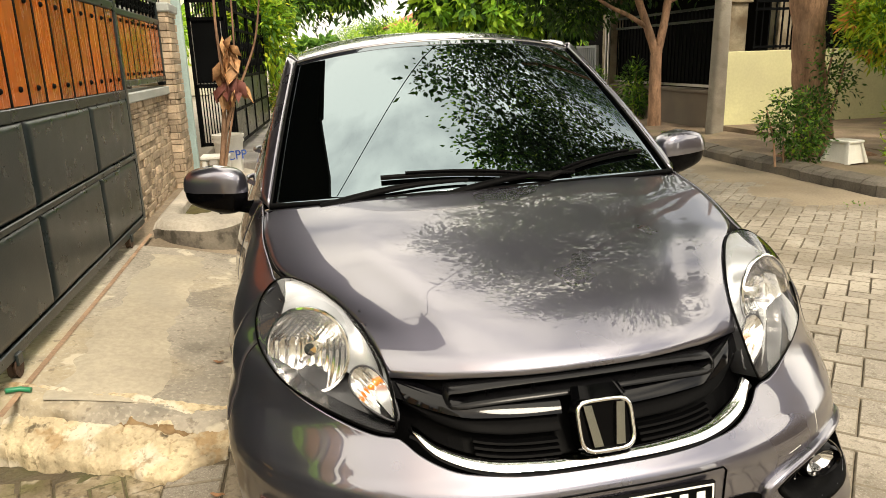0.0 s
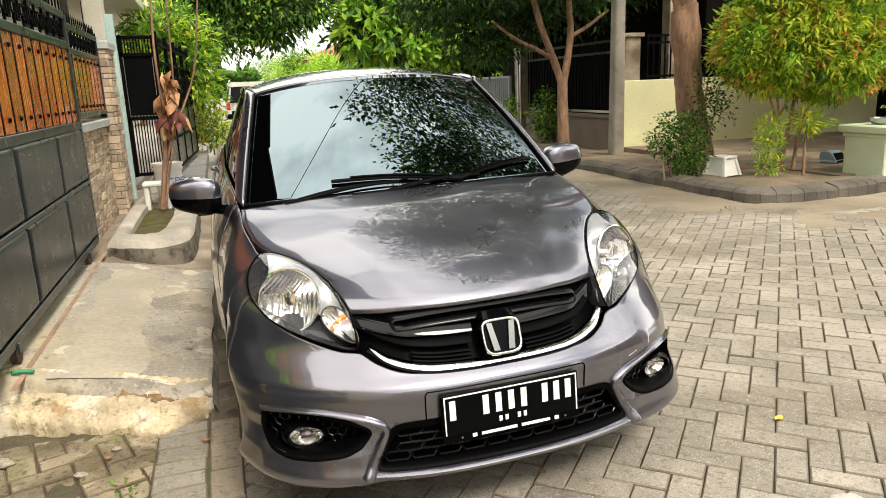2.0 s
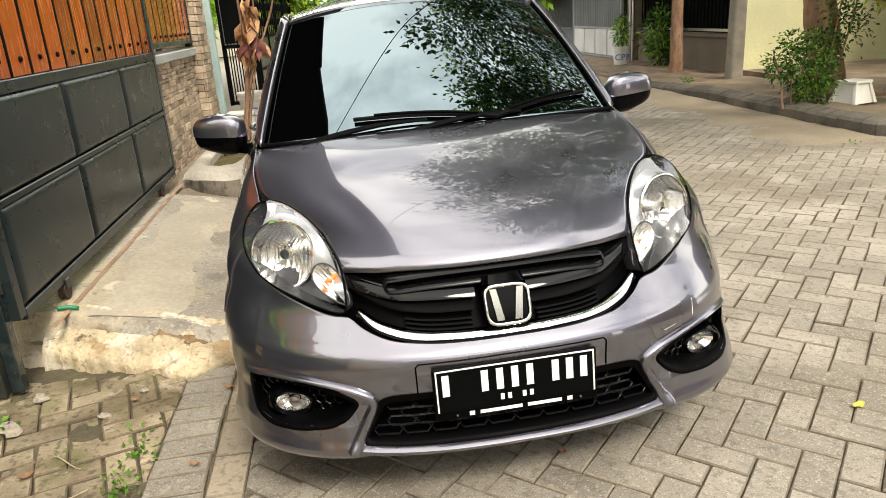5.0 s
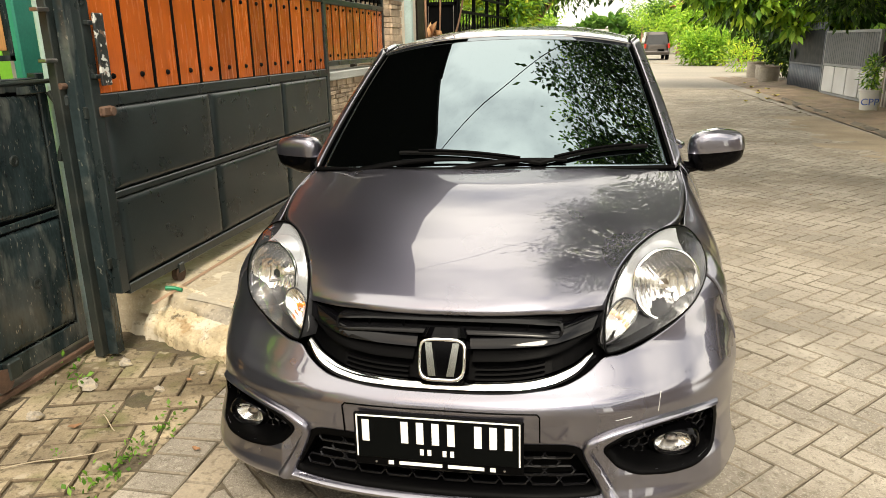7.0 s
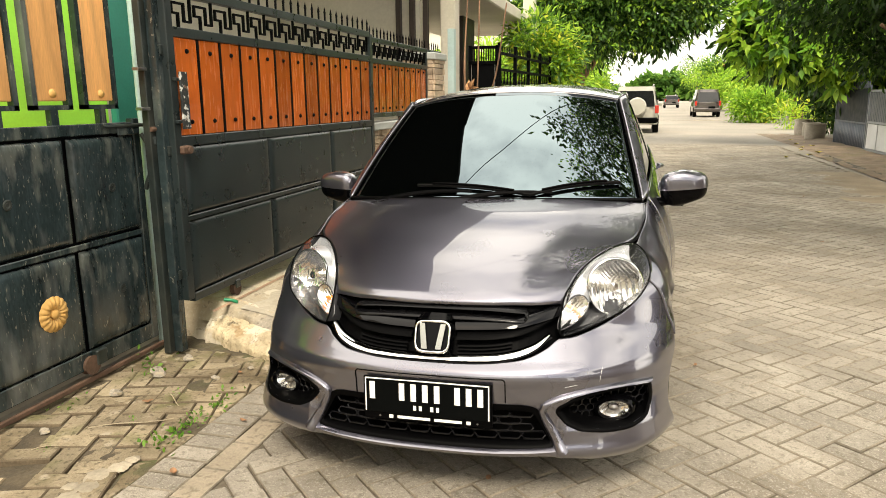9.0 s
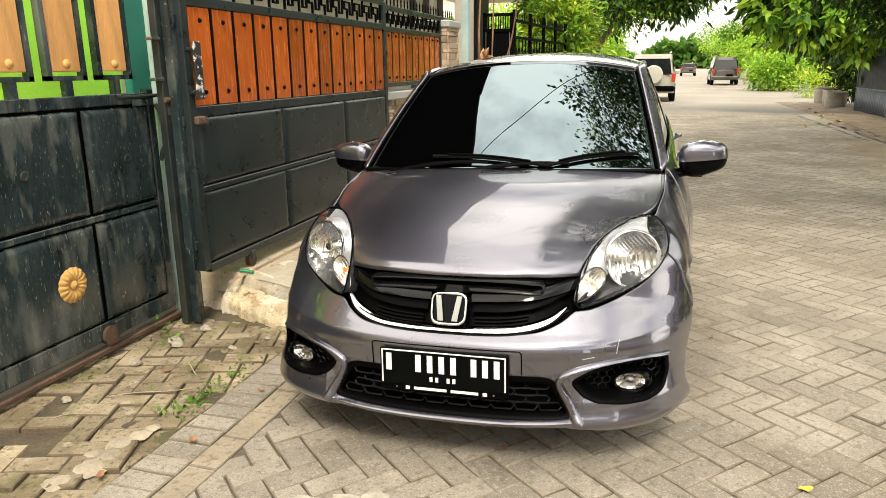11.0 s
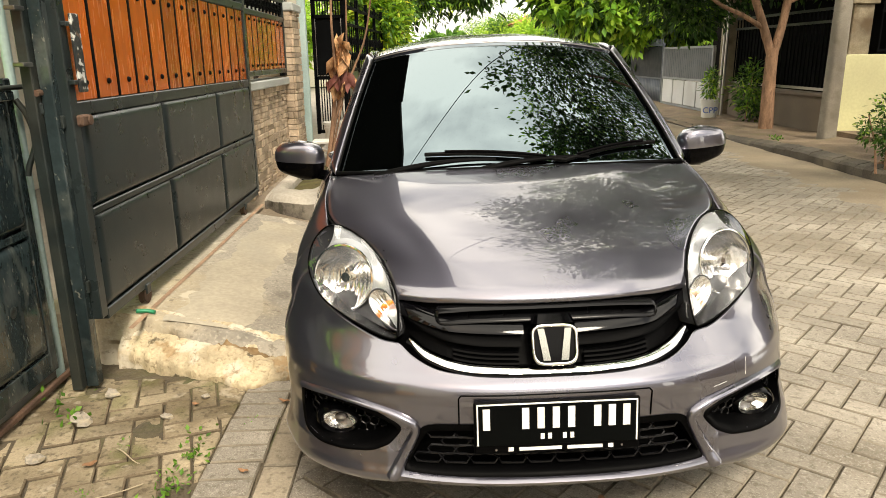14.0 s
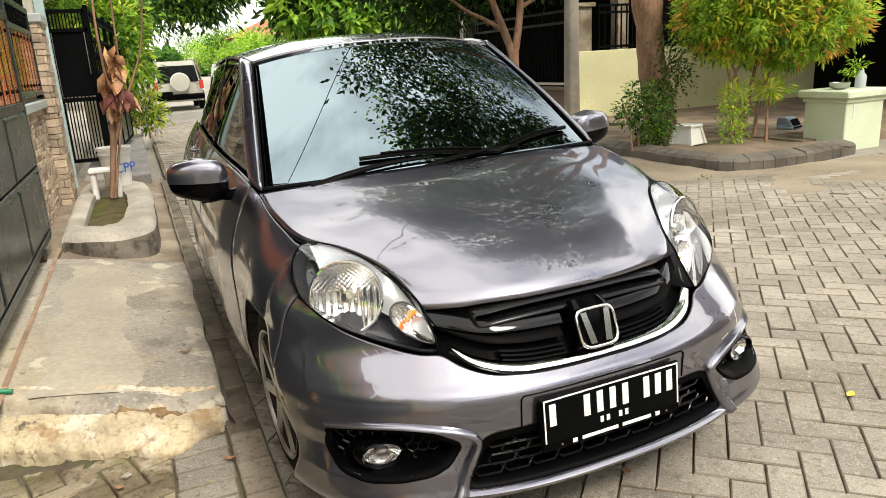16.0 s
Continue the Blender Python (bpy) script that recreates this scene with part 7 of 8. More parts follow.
# ---- trees and shrubs ----
def tree_fork():
    t = thing("street_tree", "street tree with a smooth brown forked trunk", "tree", Matrix.Translation((6.14, 11.6, 0.10)))
    g = Geo()
    limb(g, [(0, 0, -0.15), (0.0, 0, 0.12), (-0.02, 0, 0.8), (-0.02, 0, 1.30)], 0.135, 0.092, 12, 1)
    limb(g, [(-0.04, 0, 1.2), (-0.22, 0, 1.65), (-0.45, 0, 2.2), (-0.7, -0.1, 2.8), (-1.4, -0.6, 4.0)], 0.078, 0.045, 10, 2)
    limb(g, [(0.0, 0, 1.2), (0.10, 0.0, 1.7), (0.15, 0, 2.2), (0.16, 0.1, 2.8), (0.3, 0.3, 4.2)], 0.080, 0.045, 10, 3)
    limb(g, [(-0.22, 0, 1.62), (-0.60, -0.05, 1.82), (-1.0, -0.05, 2.0), (-1.5, -0.2, 2.3)], 0.045, 0.025, 8, 4)
    limb(g, [(0.14, 0, 2.02), (0.5, 0, 2.2), (1.0, 0.1, 2.5)], 0.05, 0.025, 8, 5)
    part("trunk", g, M_bark, t, "", 60)
    # nearly all dark leaves: shade under the canopy is put in their colour
    crown("crown", t, [(-0.5, 0.5, 4.2, 2.6, 2.4, 1.6), (0.9, 1.5, 3.6, 2.0, 2.0, 1.2), (-1.7, 1.6, 3.2, 1.2, 1.2, 0.9), (-0.9, 1.7, 2.05, 0.55, 0.5, 0.45), (-0.4, 1.7, 2.35, 0.6, 0.5, 0.45), (-1.4, 1.6, 2.5, 0.5, 0.5, 0.45), (0.2, 1.7, 2.6, 0.5, 0.5, 0.4)], 2300, 9, 0.16, 0.07, [M_leaf_dark, M_leaf_mid], [0.97, 0.03], 11, spread=0.15)


NEAR_BLOBS = [(-2.7, -1.8, 5.3, 1.5, 1.8, 0.75), (-2.6, 1.2, 5.6, 1.5, 1.7, 0.85), (-0.7, -0.4, 5.2, 1.5, 1.8, 0.8), (-1.4, -3.9, 5.2, 1.6, 1.2, 0.7), (-0.4, 2.4, 5.0, 1.5, 1.5, 0.75), (-3.3, -3.9, 5.3, 1.1, 1.1, 0.5), (-3.5, -4.7, 5.3, 0.9, 0.55, 0.4), (-2.2, -4.9, 5.2, 1.2, 0.8, 0.5), (-0.6, -4.6, 5.2, 1.3, 1.1, 0.6), (-4.55, -3.1, 5.3, 0.60, 0.26, 0.2), (-3.9, -2.1, 5.4, 0.75, 1.0, 0.45), (-4.3, -0.6, 5.4, 0.85, 0.8, 0.45)]


def tree_near():
    t = thing("street_tree", "thick smooth reddish-brown street tree leaning over the road", "tree", Matrix.Translation((5.74, 7.15, 0.10)))
    g = Geo()
    limb(g, [(0.22, 0, -0.1), (0.14, 0, 0.06), (0.02, 0, 0.5), (-0.10, 0, 1.05), (-0.16, 0, 1.65), (-0.20, 0, 2.1)], 0.21, 0.150, 14, 21)
    g.tube([(-0.13 - 0.012 * i, 0.01, 1.40 + 0.09 * i) for i in range(8)], [0.150, 0.164, 0.178, 0.190, 0.192, 0.182, 0.168, 0.148], 14)
    for i, q in enumerate(([(-0.20, 0, 2.0), (-0.6, -0.4, 2.9), (-1.4, -1.2, 3.9), (-2.9, -2.4, 4.9)], [(-0.2, 0, 2.0), (-0.3, 0.6, 3.0), (-0.9, 1.4, 4.2), (-2.4, 2.3, 5.2)], [(-0.2, 0, 2.0), (0.3, 0.2, 3.0), (0.9, 0.3, 4.2)], [(-0.6, -0.4, 2.9), (-1.5, -0.5, 4.2), (-2.6, -0.6, 5.4)])):
        limb(g, q, 0.11, 0.035, 8, 23 + i)
    limb(g, [(0.1, -0.05, 0.05), (-0.35, -0.15, 0.05), (-0.7, -0.25, -0.02)], 0.09, 0.03, 8, 30)
    limb(g, [(0.2, -0.05, 0.05), (0.45, -0.35, 0.03), (0.55, -0.6, -0.04)], 0.08, 0.03, 8, 31)
    part("trunk", g, M_bark, t, "", 60)
    crown("crown", t, NEAR_BLOBS, 2100, 20, 0.094, 0.046, [M_leaf_dark, M_leaf_mid, M_leaf_light], [0.6, 0.32, 0.08], 12, shell=0.5, spread=0.14)
    # inner leaves all dark, so the crown's inside shade is painted
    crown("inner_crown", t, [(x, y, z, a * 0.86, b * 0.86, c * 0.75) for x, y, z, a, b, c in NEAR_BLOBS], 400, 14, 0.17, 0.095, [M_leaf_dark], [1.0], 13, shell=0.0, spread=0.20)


def shrub(name, label, at, stems, blobs, clumps, per, length, width, mats, shares, seed, spread=0.06, droop=0.1):
    s = thing(name, label, "shrub", Matrix.Translation(at))
    for i, (q, r) in enumerate(stems):
        g = Geo()
        limb(g, q, r, r * 0.4, 7, seed + i)
        part("stem", g, M_bark, s, "", 60)
    crown("leaves", s, blobs, clumps, per, length, width, mats, shares, seed, shell=0.45, spread=spread, droop=droop)
    return s


tree_fork()
tree_near()
shrub("bush", "small dark green bush at the foot of the tree", (5.10, 6.55, 0.10), [([(0.1 * k, 0, 0), (0.12 * k, 0.02, 0.3), (0.18 * k, 0, 0.6)], 0.014) for k in (-2, -1, 0, 1, 2)], [(0.06, 0, 0.40, 0.30, 0.24, 0.26), (-0.26, 0, 0.46, 0.16, 0.14, 0.12), (-0.16, 0, 0.70, 0.10, 0.10, 0.13), (0.28, 0.1, 0.62, 0.17, 0.15, 0.22), (0.10, 0, 0.16, 0.20, 0.18, 0.14)], 300, 8, 0.055, 0.026, [M_leaf_mid, M_leaf_dark, M_leaf_light], [0.48, 0.42, 0.10], 41, spread=0.040)
shrub("bush", "thin upright shrub beside the tree trunk", (5.62, 6.9, 0.12), [([(0, 0, 0), (0.05, 0, 0.6), (0.12, 0, 1.2)], 0.02), ([(0.05, 0, 0), (0.2, 0, 0.6), (0.3, 0, 1.1)], 0.018)], [(0.12, 0, 1.05, 0.24, 0.25, 0.3), (0.32, 0.2, 0.75, 0.22, 0.25, 0.3)], 110, 6, 0.065, 0.028, [M_leaf_dark, M_leaf_mid], [0.6, 0.4], 42)
_orn = shrub("ornamental_shrub", "clipped round shrub with yellow-green and orange young leaves", (6.62, 6.30, 0.12), [([(-0.28, 0, 0), (-0.30, 0, 0.5), (-0.5, 0, 1.0)], 0.028), ([(-0.15, 0.1, 0), (-0.1, 0.05, 0.6), (-0.05, 0, 1.1)], 0.035), ([(0.05, 0.1, 0), (0.15, 0.1, 0.6), (0.4, 0, 1.1)], 0.028)], [(-0.46, 0, 1.50, 0.68, 0.62, 0.52), (0.30, 0, 1.40, 0.70, 0.66, 0.50), (0.0, 0, 2.1, 0.85, 0.8, 0.65), (0.80, -0.1, 1.38, 0.5, 0.5, 0.40)], 1900, 13, 0.095, 0.027, [M_leaf_light, M_leaf_lime, M_leaf_mid], [0.52, 0.26, 0.22], 43, spread=0.035, droop=0.25)
crown("young_leaves", _orn, [(0.36, -0.05, 1.45, 0.78, 0.74, 0.56), (-0.40, -0.05, 1.58, 0.70, 0.70, 0.55), (0.10, -0.05, 2.12, 0.92, 0.86, 0.70), (0.85, -0.1, 1.42, 0.55, 0.55, 0.42)], 1250, 13, 0.098, 0.027, [M_leaf_lime, M_leaf_red, M_leaf_light], [0.42, 0.16, 0.42], 143, shell=0.93, spread=0.030, droop=0.15)
shrub("sapling", "low yellow-green sapling growing in the bed", (6.02, 6.12, 0.12), [([(0, 0, 0), (0, 0, 0.25), (0.03, 0, 0.5)], 0.012)], [(0, 0, 0.12, 0.14, 0.12, 0.10), (0.02, 0, 0.38, 0.13, 0.12, 0.18), (-0.03, 0, 0.56, 0.12, 0.12, 0.12)], 80, 7, 0.08, 0.022, [M_leaf_light, M_leaf_lime], [0.5, 0.5], 44, spread=0.05, droop=-0.1)
shrub("sapling", "slim young tree with a tuft of yellow leaves", (6.50, 6.05, 0.10), [([(0, 0, 0), (-0.01, 0, 0.35), (0.0, 0, 0.7)], 0.024)], [(0, 0, 0.66, 0.13, 0.12, 0.10)], 26, 7, 0.13, 0.03, [M_leaf_lime, M_leaf_light], [0.6, 0.4], 45, spread=0.04, droop=-0.1)
shrub("sapling", "leafy green sapling by the low wall", (6.52, 13.25, 0.06), [([(0, 0, 0), (0.03, 0, 0.5), (0.08, 0, 1.0)], 0.018)], [(0.03, 0, 0.62, 0.28, 0.28, 0.42), (0.1, 0, 0.3, 0.22, 0.22, 0.25)], 170, 6, 0.13, 0.035, [M_leaf_mid, M_leaf_dark, M_leaf_light], [0.5, 0.3, 0.2], 46, spread=0.06)
shrub("small_tree", "small bare-stemmed tree in the shaded forecourt", (8.6, 8.8, 0.10), [([(0, 0, 0), (0.03, 0, 0.5), (-0.1, 0, 1.1)], 0.035), ([(0.02, 0, 0.45), (0.2, 0, 0.8), (0.35, 0, 1.2)], 0.025)], [(0, 0, 1.35, 0.9, 0.8, 0.45), (0.5, 0.2, 1.15, 0.5, 0.5, 0.3)], 220, 6, 0.12, 0.045, [M_leaf_dark, M_leaf_mid], [0.6, 0.4], 47)
bk = bucket("paint_bucket", "white plastic bucket with blue letters used as a plant pot", Matrix.Translation((6.05, 13.9, 0.02)), 0.18, 0.40)
letters("CPP", 0.17, Matrix.Translation((-0.05, -0.172, 0.13)) @ Matrix.Rotation(radians(-12), 4, "Z") @ Matrix.Rotation(radians(86), 4, "X"), M_blue, bk)
bk = bucket("paint_bucket", "white plastic bucket with blue letters beside the pavement", Matrix.Translation((0.27, 26.2, 0.0)), 0.15, 0.40)
letters("CPP", 0.15, Matrix.Translation((0.0, -0.145, 0.12)) @ Matrix.Rotation(radians(86), 4, "X"), M_blue, bk)
shrub("potted_plant", "narrow green plant growing in the bucket", (6.05, 13.9, 0.36), [([(0, 0, 0), (0.02, 0, 0.3), (0.0, 0, 0.6)], 0.012)], [(0, 0, 0.35, 0.12, 0.12, 0.28)], 60, 6, 0.12, 0.03, [M_leaf_mid, M_leaf_light], [0.6, 0.4], 48, spread=0.04)


def tree_broad():
    t = thing("street_tree", "large broad-leaved tree hanging over the street", "tree", Matrix.Translation((7.35, 23.6, 0.05)))
    g = Geo()
    limb(g, [(0, 0, -0.1), (0.02, 0, 0.8), (-0.1, 0, 1.6), (-0.3, -0.6, 2.6), (-0.8, -1.6, 4.0)], 0.15, 0.08, 10, 51)
    limb(g, [(-0.1, 0, 1.5), (0.3, -0.8, 2.4), (0.6, -1.8, 3.6)], 0.10, 0.05, 8, 52)
    limb(g, [(-0.2, -0.1, 2.2), (-1.4, -1.8, 2.8), (-2.8, -3.0, 3.3)], 0.08, 0.03, 8, 53)
    part("trunk", g, M_bark, t, "", 60)
    blobs = [(x - 0.35, y, z, a, b, c) for x, y, z, a, b, c in ((-2.9, -3.5, 2.95, 0.75, 0.9, 0.8), (-1.9, -3.6, 2.55, 1.0, 0.9, 0.8), (-0.7, -3.5, 2.45, 1.1, 0.9, 0.95), (0.5, -3.4, 2.5, 1.1, 1.0, 0.95), (-1.4, -2.8, 3.8, 2.2, 1.6, 0.9), (1.2, -3.0, 3.4, 1.4, 1.4, 1.1), (0.3, -4.6, 2.5, 0.8, 0.7, 0.6))]
    crown("crown", t, blobs, 620, 11, 0.32, 0.15, [M_leaf_broad, M_leaf_mid, M_leaf_light], [0.38, 0.12, 0.50], 54, shell=0.8, spread=0.07, droop=0.55)
    # dark leaves within paint the shade behind the hanging crown
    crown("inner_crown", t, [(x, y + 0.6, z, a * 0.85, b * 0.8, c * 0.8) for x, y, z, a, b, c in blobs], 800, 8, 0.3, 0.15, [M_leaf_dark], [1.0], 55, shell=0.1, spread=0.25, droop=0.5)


def tree_round():
    t = thing("street_tree", "dense round-crowned dark green street tree", "tree", Matrix.Translation((-0.7, 21.5, 0.05)))
    g = Geo()
    limb(g, [(0, 0, -0.1), (0.05, 0, 1.0), (0.1, 0, 2.0), (0.3, -0.2, 3.2)], 0.2, 0.12, 10, 61)
    limb(g, [(0.1, 0, 1.8), (0.9, -0.3, 2.8), (1.8, -0.6, 3.5)], 0.1, 0.04, 8, 62)
    limb(g, [(0.1, 0, 1.8), (-0.7, -0.3, 2.8), (-1.2, -0.6, 3.8)], 0.1, 0.04, 8, 63)
    part("trunk", g, M_bark, t, "", 60)
    blobs = [(0.6, -1.2, 3.35, 1.5, 1.4, 1.1), (2.1, -1.4, 3.35, 1.1, 1.1, 0.85), (3.1, -1.5, 3.7, 0.8, 0.9, 0.7), (-0.7, -1.0, 3.8, 1.5, 1.5, 1.4), (1.2, -1.0, 4.6, 2.4, 2.0, 1.2)]
    # dark filling leaves carry the round crown's inner shade
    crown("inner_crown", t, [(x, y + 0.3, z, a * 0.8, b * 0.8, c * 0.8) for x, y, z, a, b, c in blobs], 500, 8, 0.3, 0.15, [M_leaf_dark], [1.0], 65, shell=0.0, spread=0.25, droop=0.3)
    crown("crown", t, blobs, 2600, 8, 0.17, 0.07, [M_leaf_dark, M_leaf_mid, M_leaf_light], [0.3, 0.5, 0.2], 64, shell=0.45, spread=0.16, droop=0.35)


tree_broad()
tree_round()
shrub("garden_tree", "bright green leafy garden tree above the iron fence", (-1.10, 14.6, 0.1), [([(0, 0, 0), (0.05, 0, 0.9), (0.2, 0, 1.8)], 0.05), ([(0.1, 0, 0), (0.2, 0, 0.8), (0.5, 0, 1.6)], 0.035)], [(0.25, -0.2, 1.9, 0.65, 0.7, 0.6), (0.55, -0.3, 1.5, 0.5, 0.6, 0.5), (0.1, 0, 2.5, 0.6, 0.7, 0.5), (0.6, 0.1, 2.2, 0.5, 0.6, 0.5)], 620, 8, 0.19, 0.06, [M_leaf_light, M_leaf_mid, M_leaf_lime], [0.5, 0.35, 0.15], 71, spread=0.10, droop=0.3)
shrub("bush", "pale variegated bush in a pot beside the pavement", (-0.30, 14.8, 0.1), [([(0, 0, 0), (0, 0, 0.3), (0, 0, 0.5)], 0.02)], [(0, 0, 0.55, 0.36, 0.36, 0.32)], 150, 7, 0.12, 0.04, [M_leaf_lime, M_leaf_mid], [0.6, 0.4], 72, spread=0.07)
shrub("hedge", "bright green overgrown hedge by the side road", (6.75, 38.4, 0.0), [([(0, 0, 0), (0, 0, 0.6), (0, 0, 1.2)], 0.05)], [(0, 0, 0.8, 1.0, 0.8, 0.8), (-0.5, 0.3, 1.1, 0.6, 0.8, 0.6), (0.8, 0.2, 0.9, 0.8, 0.8, 0.8)], 420, 8, 0.24, 0.10, [M_leaf_light, M_leaf_broad], [0.6, 0.4], 73, spread=0.15)
shrub("hedge", "loose light green plants behind the concrete tubs", (7.6, 31.0, 0.0), [([(0, 0, 0), (0, 0, 0.4), (0, 0, 0.9)], 0.04)], [(-0.4, 0, 0.5, 0.7, 0.6, 0.5), (0.6, 0.2, 0.6, 0.8, 0.6, 0.6)], 160, 7, 0.24, 0.05, [M_leaf_light, M_leaf_lime], [0.6, 0.4], 74, spread=0.16, droop=-0.2)
# filler bush whose dark leaves paint the shade below the tree
shrub("bush", "dark shaded bush below the broad-leaved tree", (7.9, 25.6, 0.0), [([(0, 0, 0), (0, 0, 0.6), (0, 0, 1.4)], 0.05)], [(-0.3, 0, 1.2, 0.8, 0.7, 0.9), (0.7, 0.2, 1.0, 1.0, 0.8, 1.0), (-0.9, -0.6, 1.7, 0.6, 0.6, 0.5)], 380, 8, 0.24, 0.10, [M_leaf_dark], [1.0], 75, spread=0.16)


def tub(at, r, h):
    t = thing("concrete_tub", "weathered round concrete planting tub", "tub", Matrix.Translation(at), "concrete tubs by the tree")
    part("tub_wall", Geo().lathe([(r * 0.92, 0.0), (r, h * 0.5), (r * 0.97, h * 0.92), (r * 1.04, h * 0.94), (r * 1.04, h), (r * 0.85, h), (r * 0.82, h * 0.8), (0.0, h * 0.8)], 24), M_trough, t, "", 40)
    part("soil", Geo().lathe([(r * 0.83, h * 0.82), (r * 0.4, h * 0.9), (0.0, h * 0.92)], 20), M_bed, t, "brown soil", 50)


tub((6.40, 23.0, 0.0), 0.30, 0.52)
tub((6.62, 24.6, 0.0), 0.26, 0.50)
tub((6.72, 26.2, 0.0), 0.30, 0.55)
single("soil_mound", Geo().grid(lambda u, v: (5.32 + 1.55 * u, 17.0 + 10.2 * v, 0.005 + 0.10 * u * math.sin(math.pi * min(1, v * 1.1)) ** 0.5 + 0.03 * noise.noise((u * 6, v * 14, 0)) * u), 24, 40), M_bed, "dry earth and leaf litter at the foot of the tree", "soil", 60, kind="structure")


# ---- far end of the street ----
def simple_vehicle(name, label, at, L, W, H, mt, spare):
    c = thing(name, label, "car", Matrix.Translation(at))
    g = Geo()

    def body(u, v):
        th = 2 * math.pi * u
        e = lambda q, p: math.copysign(abs(q) ** p, q)
        z = 0.32 + (0.92 - 0.32) * v
        w = W / 2 * (1 - 0.05 * v**3)
        return (w * e(math.cos(th), 0.35), L / 2 + L / 2 * e(math.sin(th), 0.3), z)

    g.grid(body, 48, 6, wrap=True)
    g.add([body(i / 48, 1.0) for i in range(48)], [tuple(range(48))])
    part("body", g, mt, c, "", 50)
    g = Geo()

    def cabin(u, v):
        th = 2 * math.pi * u
        e = lambda q, p: math.copysign(abs(q) ** p, q)
        w = W / 2 * (0.95 - 0.16 * v)
        return (w * e(math.cos(th), 0.35), L * 0.40 + (L * 0.40 - 0.18 * v) * e(math.sin(th), 0.3), 0.92 + (H - 0.95) * v)

    g.grid(cabin, 48, 6, wrap=True)
    g.add([cabin(i / 48, 1.0) for i in range(48)], [tuple(range(48))])
    part("cabin", g, mt, c, "", 50)
    hz = H - 0.95
    part("rear_window", Geo().grid(lambda u, v: ((2 * u - 1) * W * (0.40 - 0.05 * v), -0.006 + 0.14 * v, 0.98 + hz * 0.72 * v), 8, 4), M_darkpane, c, "dark rear window")
    for sx in (-1, 1):
        part("side_window", Geo().grid(lambda u, v: (sx * (W / 2 * (0.952 - 0.15 * v) + 0.006), 0.35 + L * 0.62 * u, 0.98 + hz * 0.72 * v), 6, 3, flip=sx < 0), M_darkpane, c, "dark side window")
        part("tail_lamp", Geo().box((sx * (W / 2 - 0.10), 0.0, 0.88), (0.14, 0.08, 0.30), 0.02), M_tail, c, "red tail lamp")
        part("mirror", Geo().box((sx * (W / 2 + 0.09), L * 0.62, 1.05), (0.18, 0.10, 0.14), 0.03), mt, c)
        for y in (L * 0.18, L * 0.80):
            m = Matrix.Translation((sx * (W / 2 - 0.10), y, 0.33)) @ Matrix.Rotation(math.pi / 2, 4, "Y")
            w_ = part("wheel", Geo().lathe([(0.18, -0.10), (0.32, -0.10), (0.335, -0.06), (0.335, 0.06), (0.32, 0.10), (0.18, 0.10)], 24, m), M_rubber, c, "", 40)
            part("rim", Geo().lathe([(0.19, -0.08), (0.17, 0.085), (0.0, 0.07)], 20, m), M_alloy, w_)
    part("rear_bumper", Geo().box((0, 0.02, 0.48), (W * 0.96, 0.22, 0.20), 0.05), M_black if spare else mt, c)
    part("number_plate", Geo().box((0.25 if not spare else -0.45, -0.10, 0.62), (0.42, 0.02, 0.13)), M_plate, c)
    if spare:
        m = Matrix.Translation((0.05, -0.10, 0.98)) @ Matrix.Rotation(math.pi / 2, 4, "X")
        part("spare_wheel", Geo().lathe([(0.0, -0.12), (0.31, -0.12), (0.335, -0.08), (0.335, 0.06), (0.30, 0.10), (0.0, 0.115)], 32, m), mt, c, "covered spare wheel", 40)
        for sx in (-1, 1):
            part("roof_bar", Geo().tube([(sx * W * 0.36, 0.3, H), (sx * W * 0.36, 0.5, H + 0.05), (sx * W * 0.36, L * 0.6, H + 0.05), (sx * W * 0.36, L * 0.65, H)], 0.02, 6), M_satin, c)
    return c


simple_vehicle("parked_suv", "cream off-road vehicle with a covered spare wheel, parked", (1.04, 26.6, 0.02), 4.2, 1.72, 1.74, M_suv, True)
simple_vehicle("parked_van", "grey-brown family van parked at the roadside", (5.45, 48.8, 0.02), 4.3, 1.68, 1.80, M_mpv, False)
simple_vehicle("distant_car", "small dark car far down the street", (4.75, 88.0, 0.02), 4.0, 1.7, 1.5, M_mpv, False)


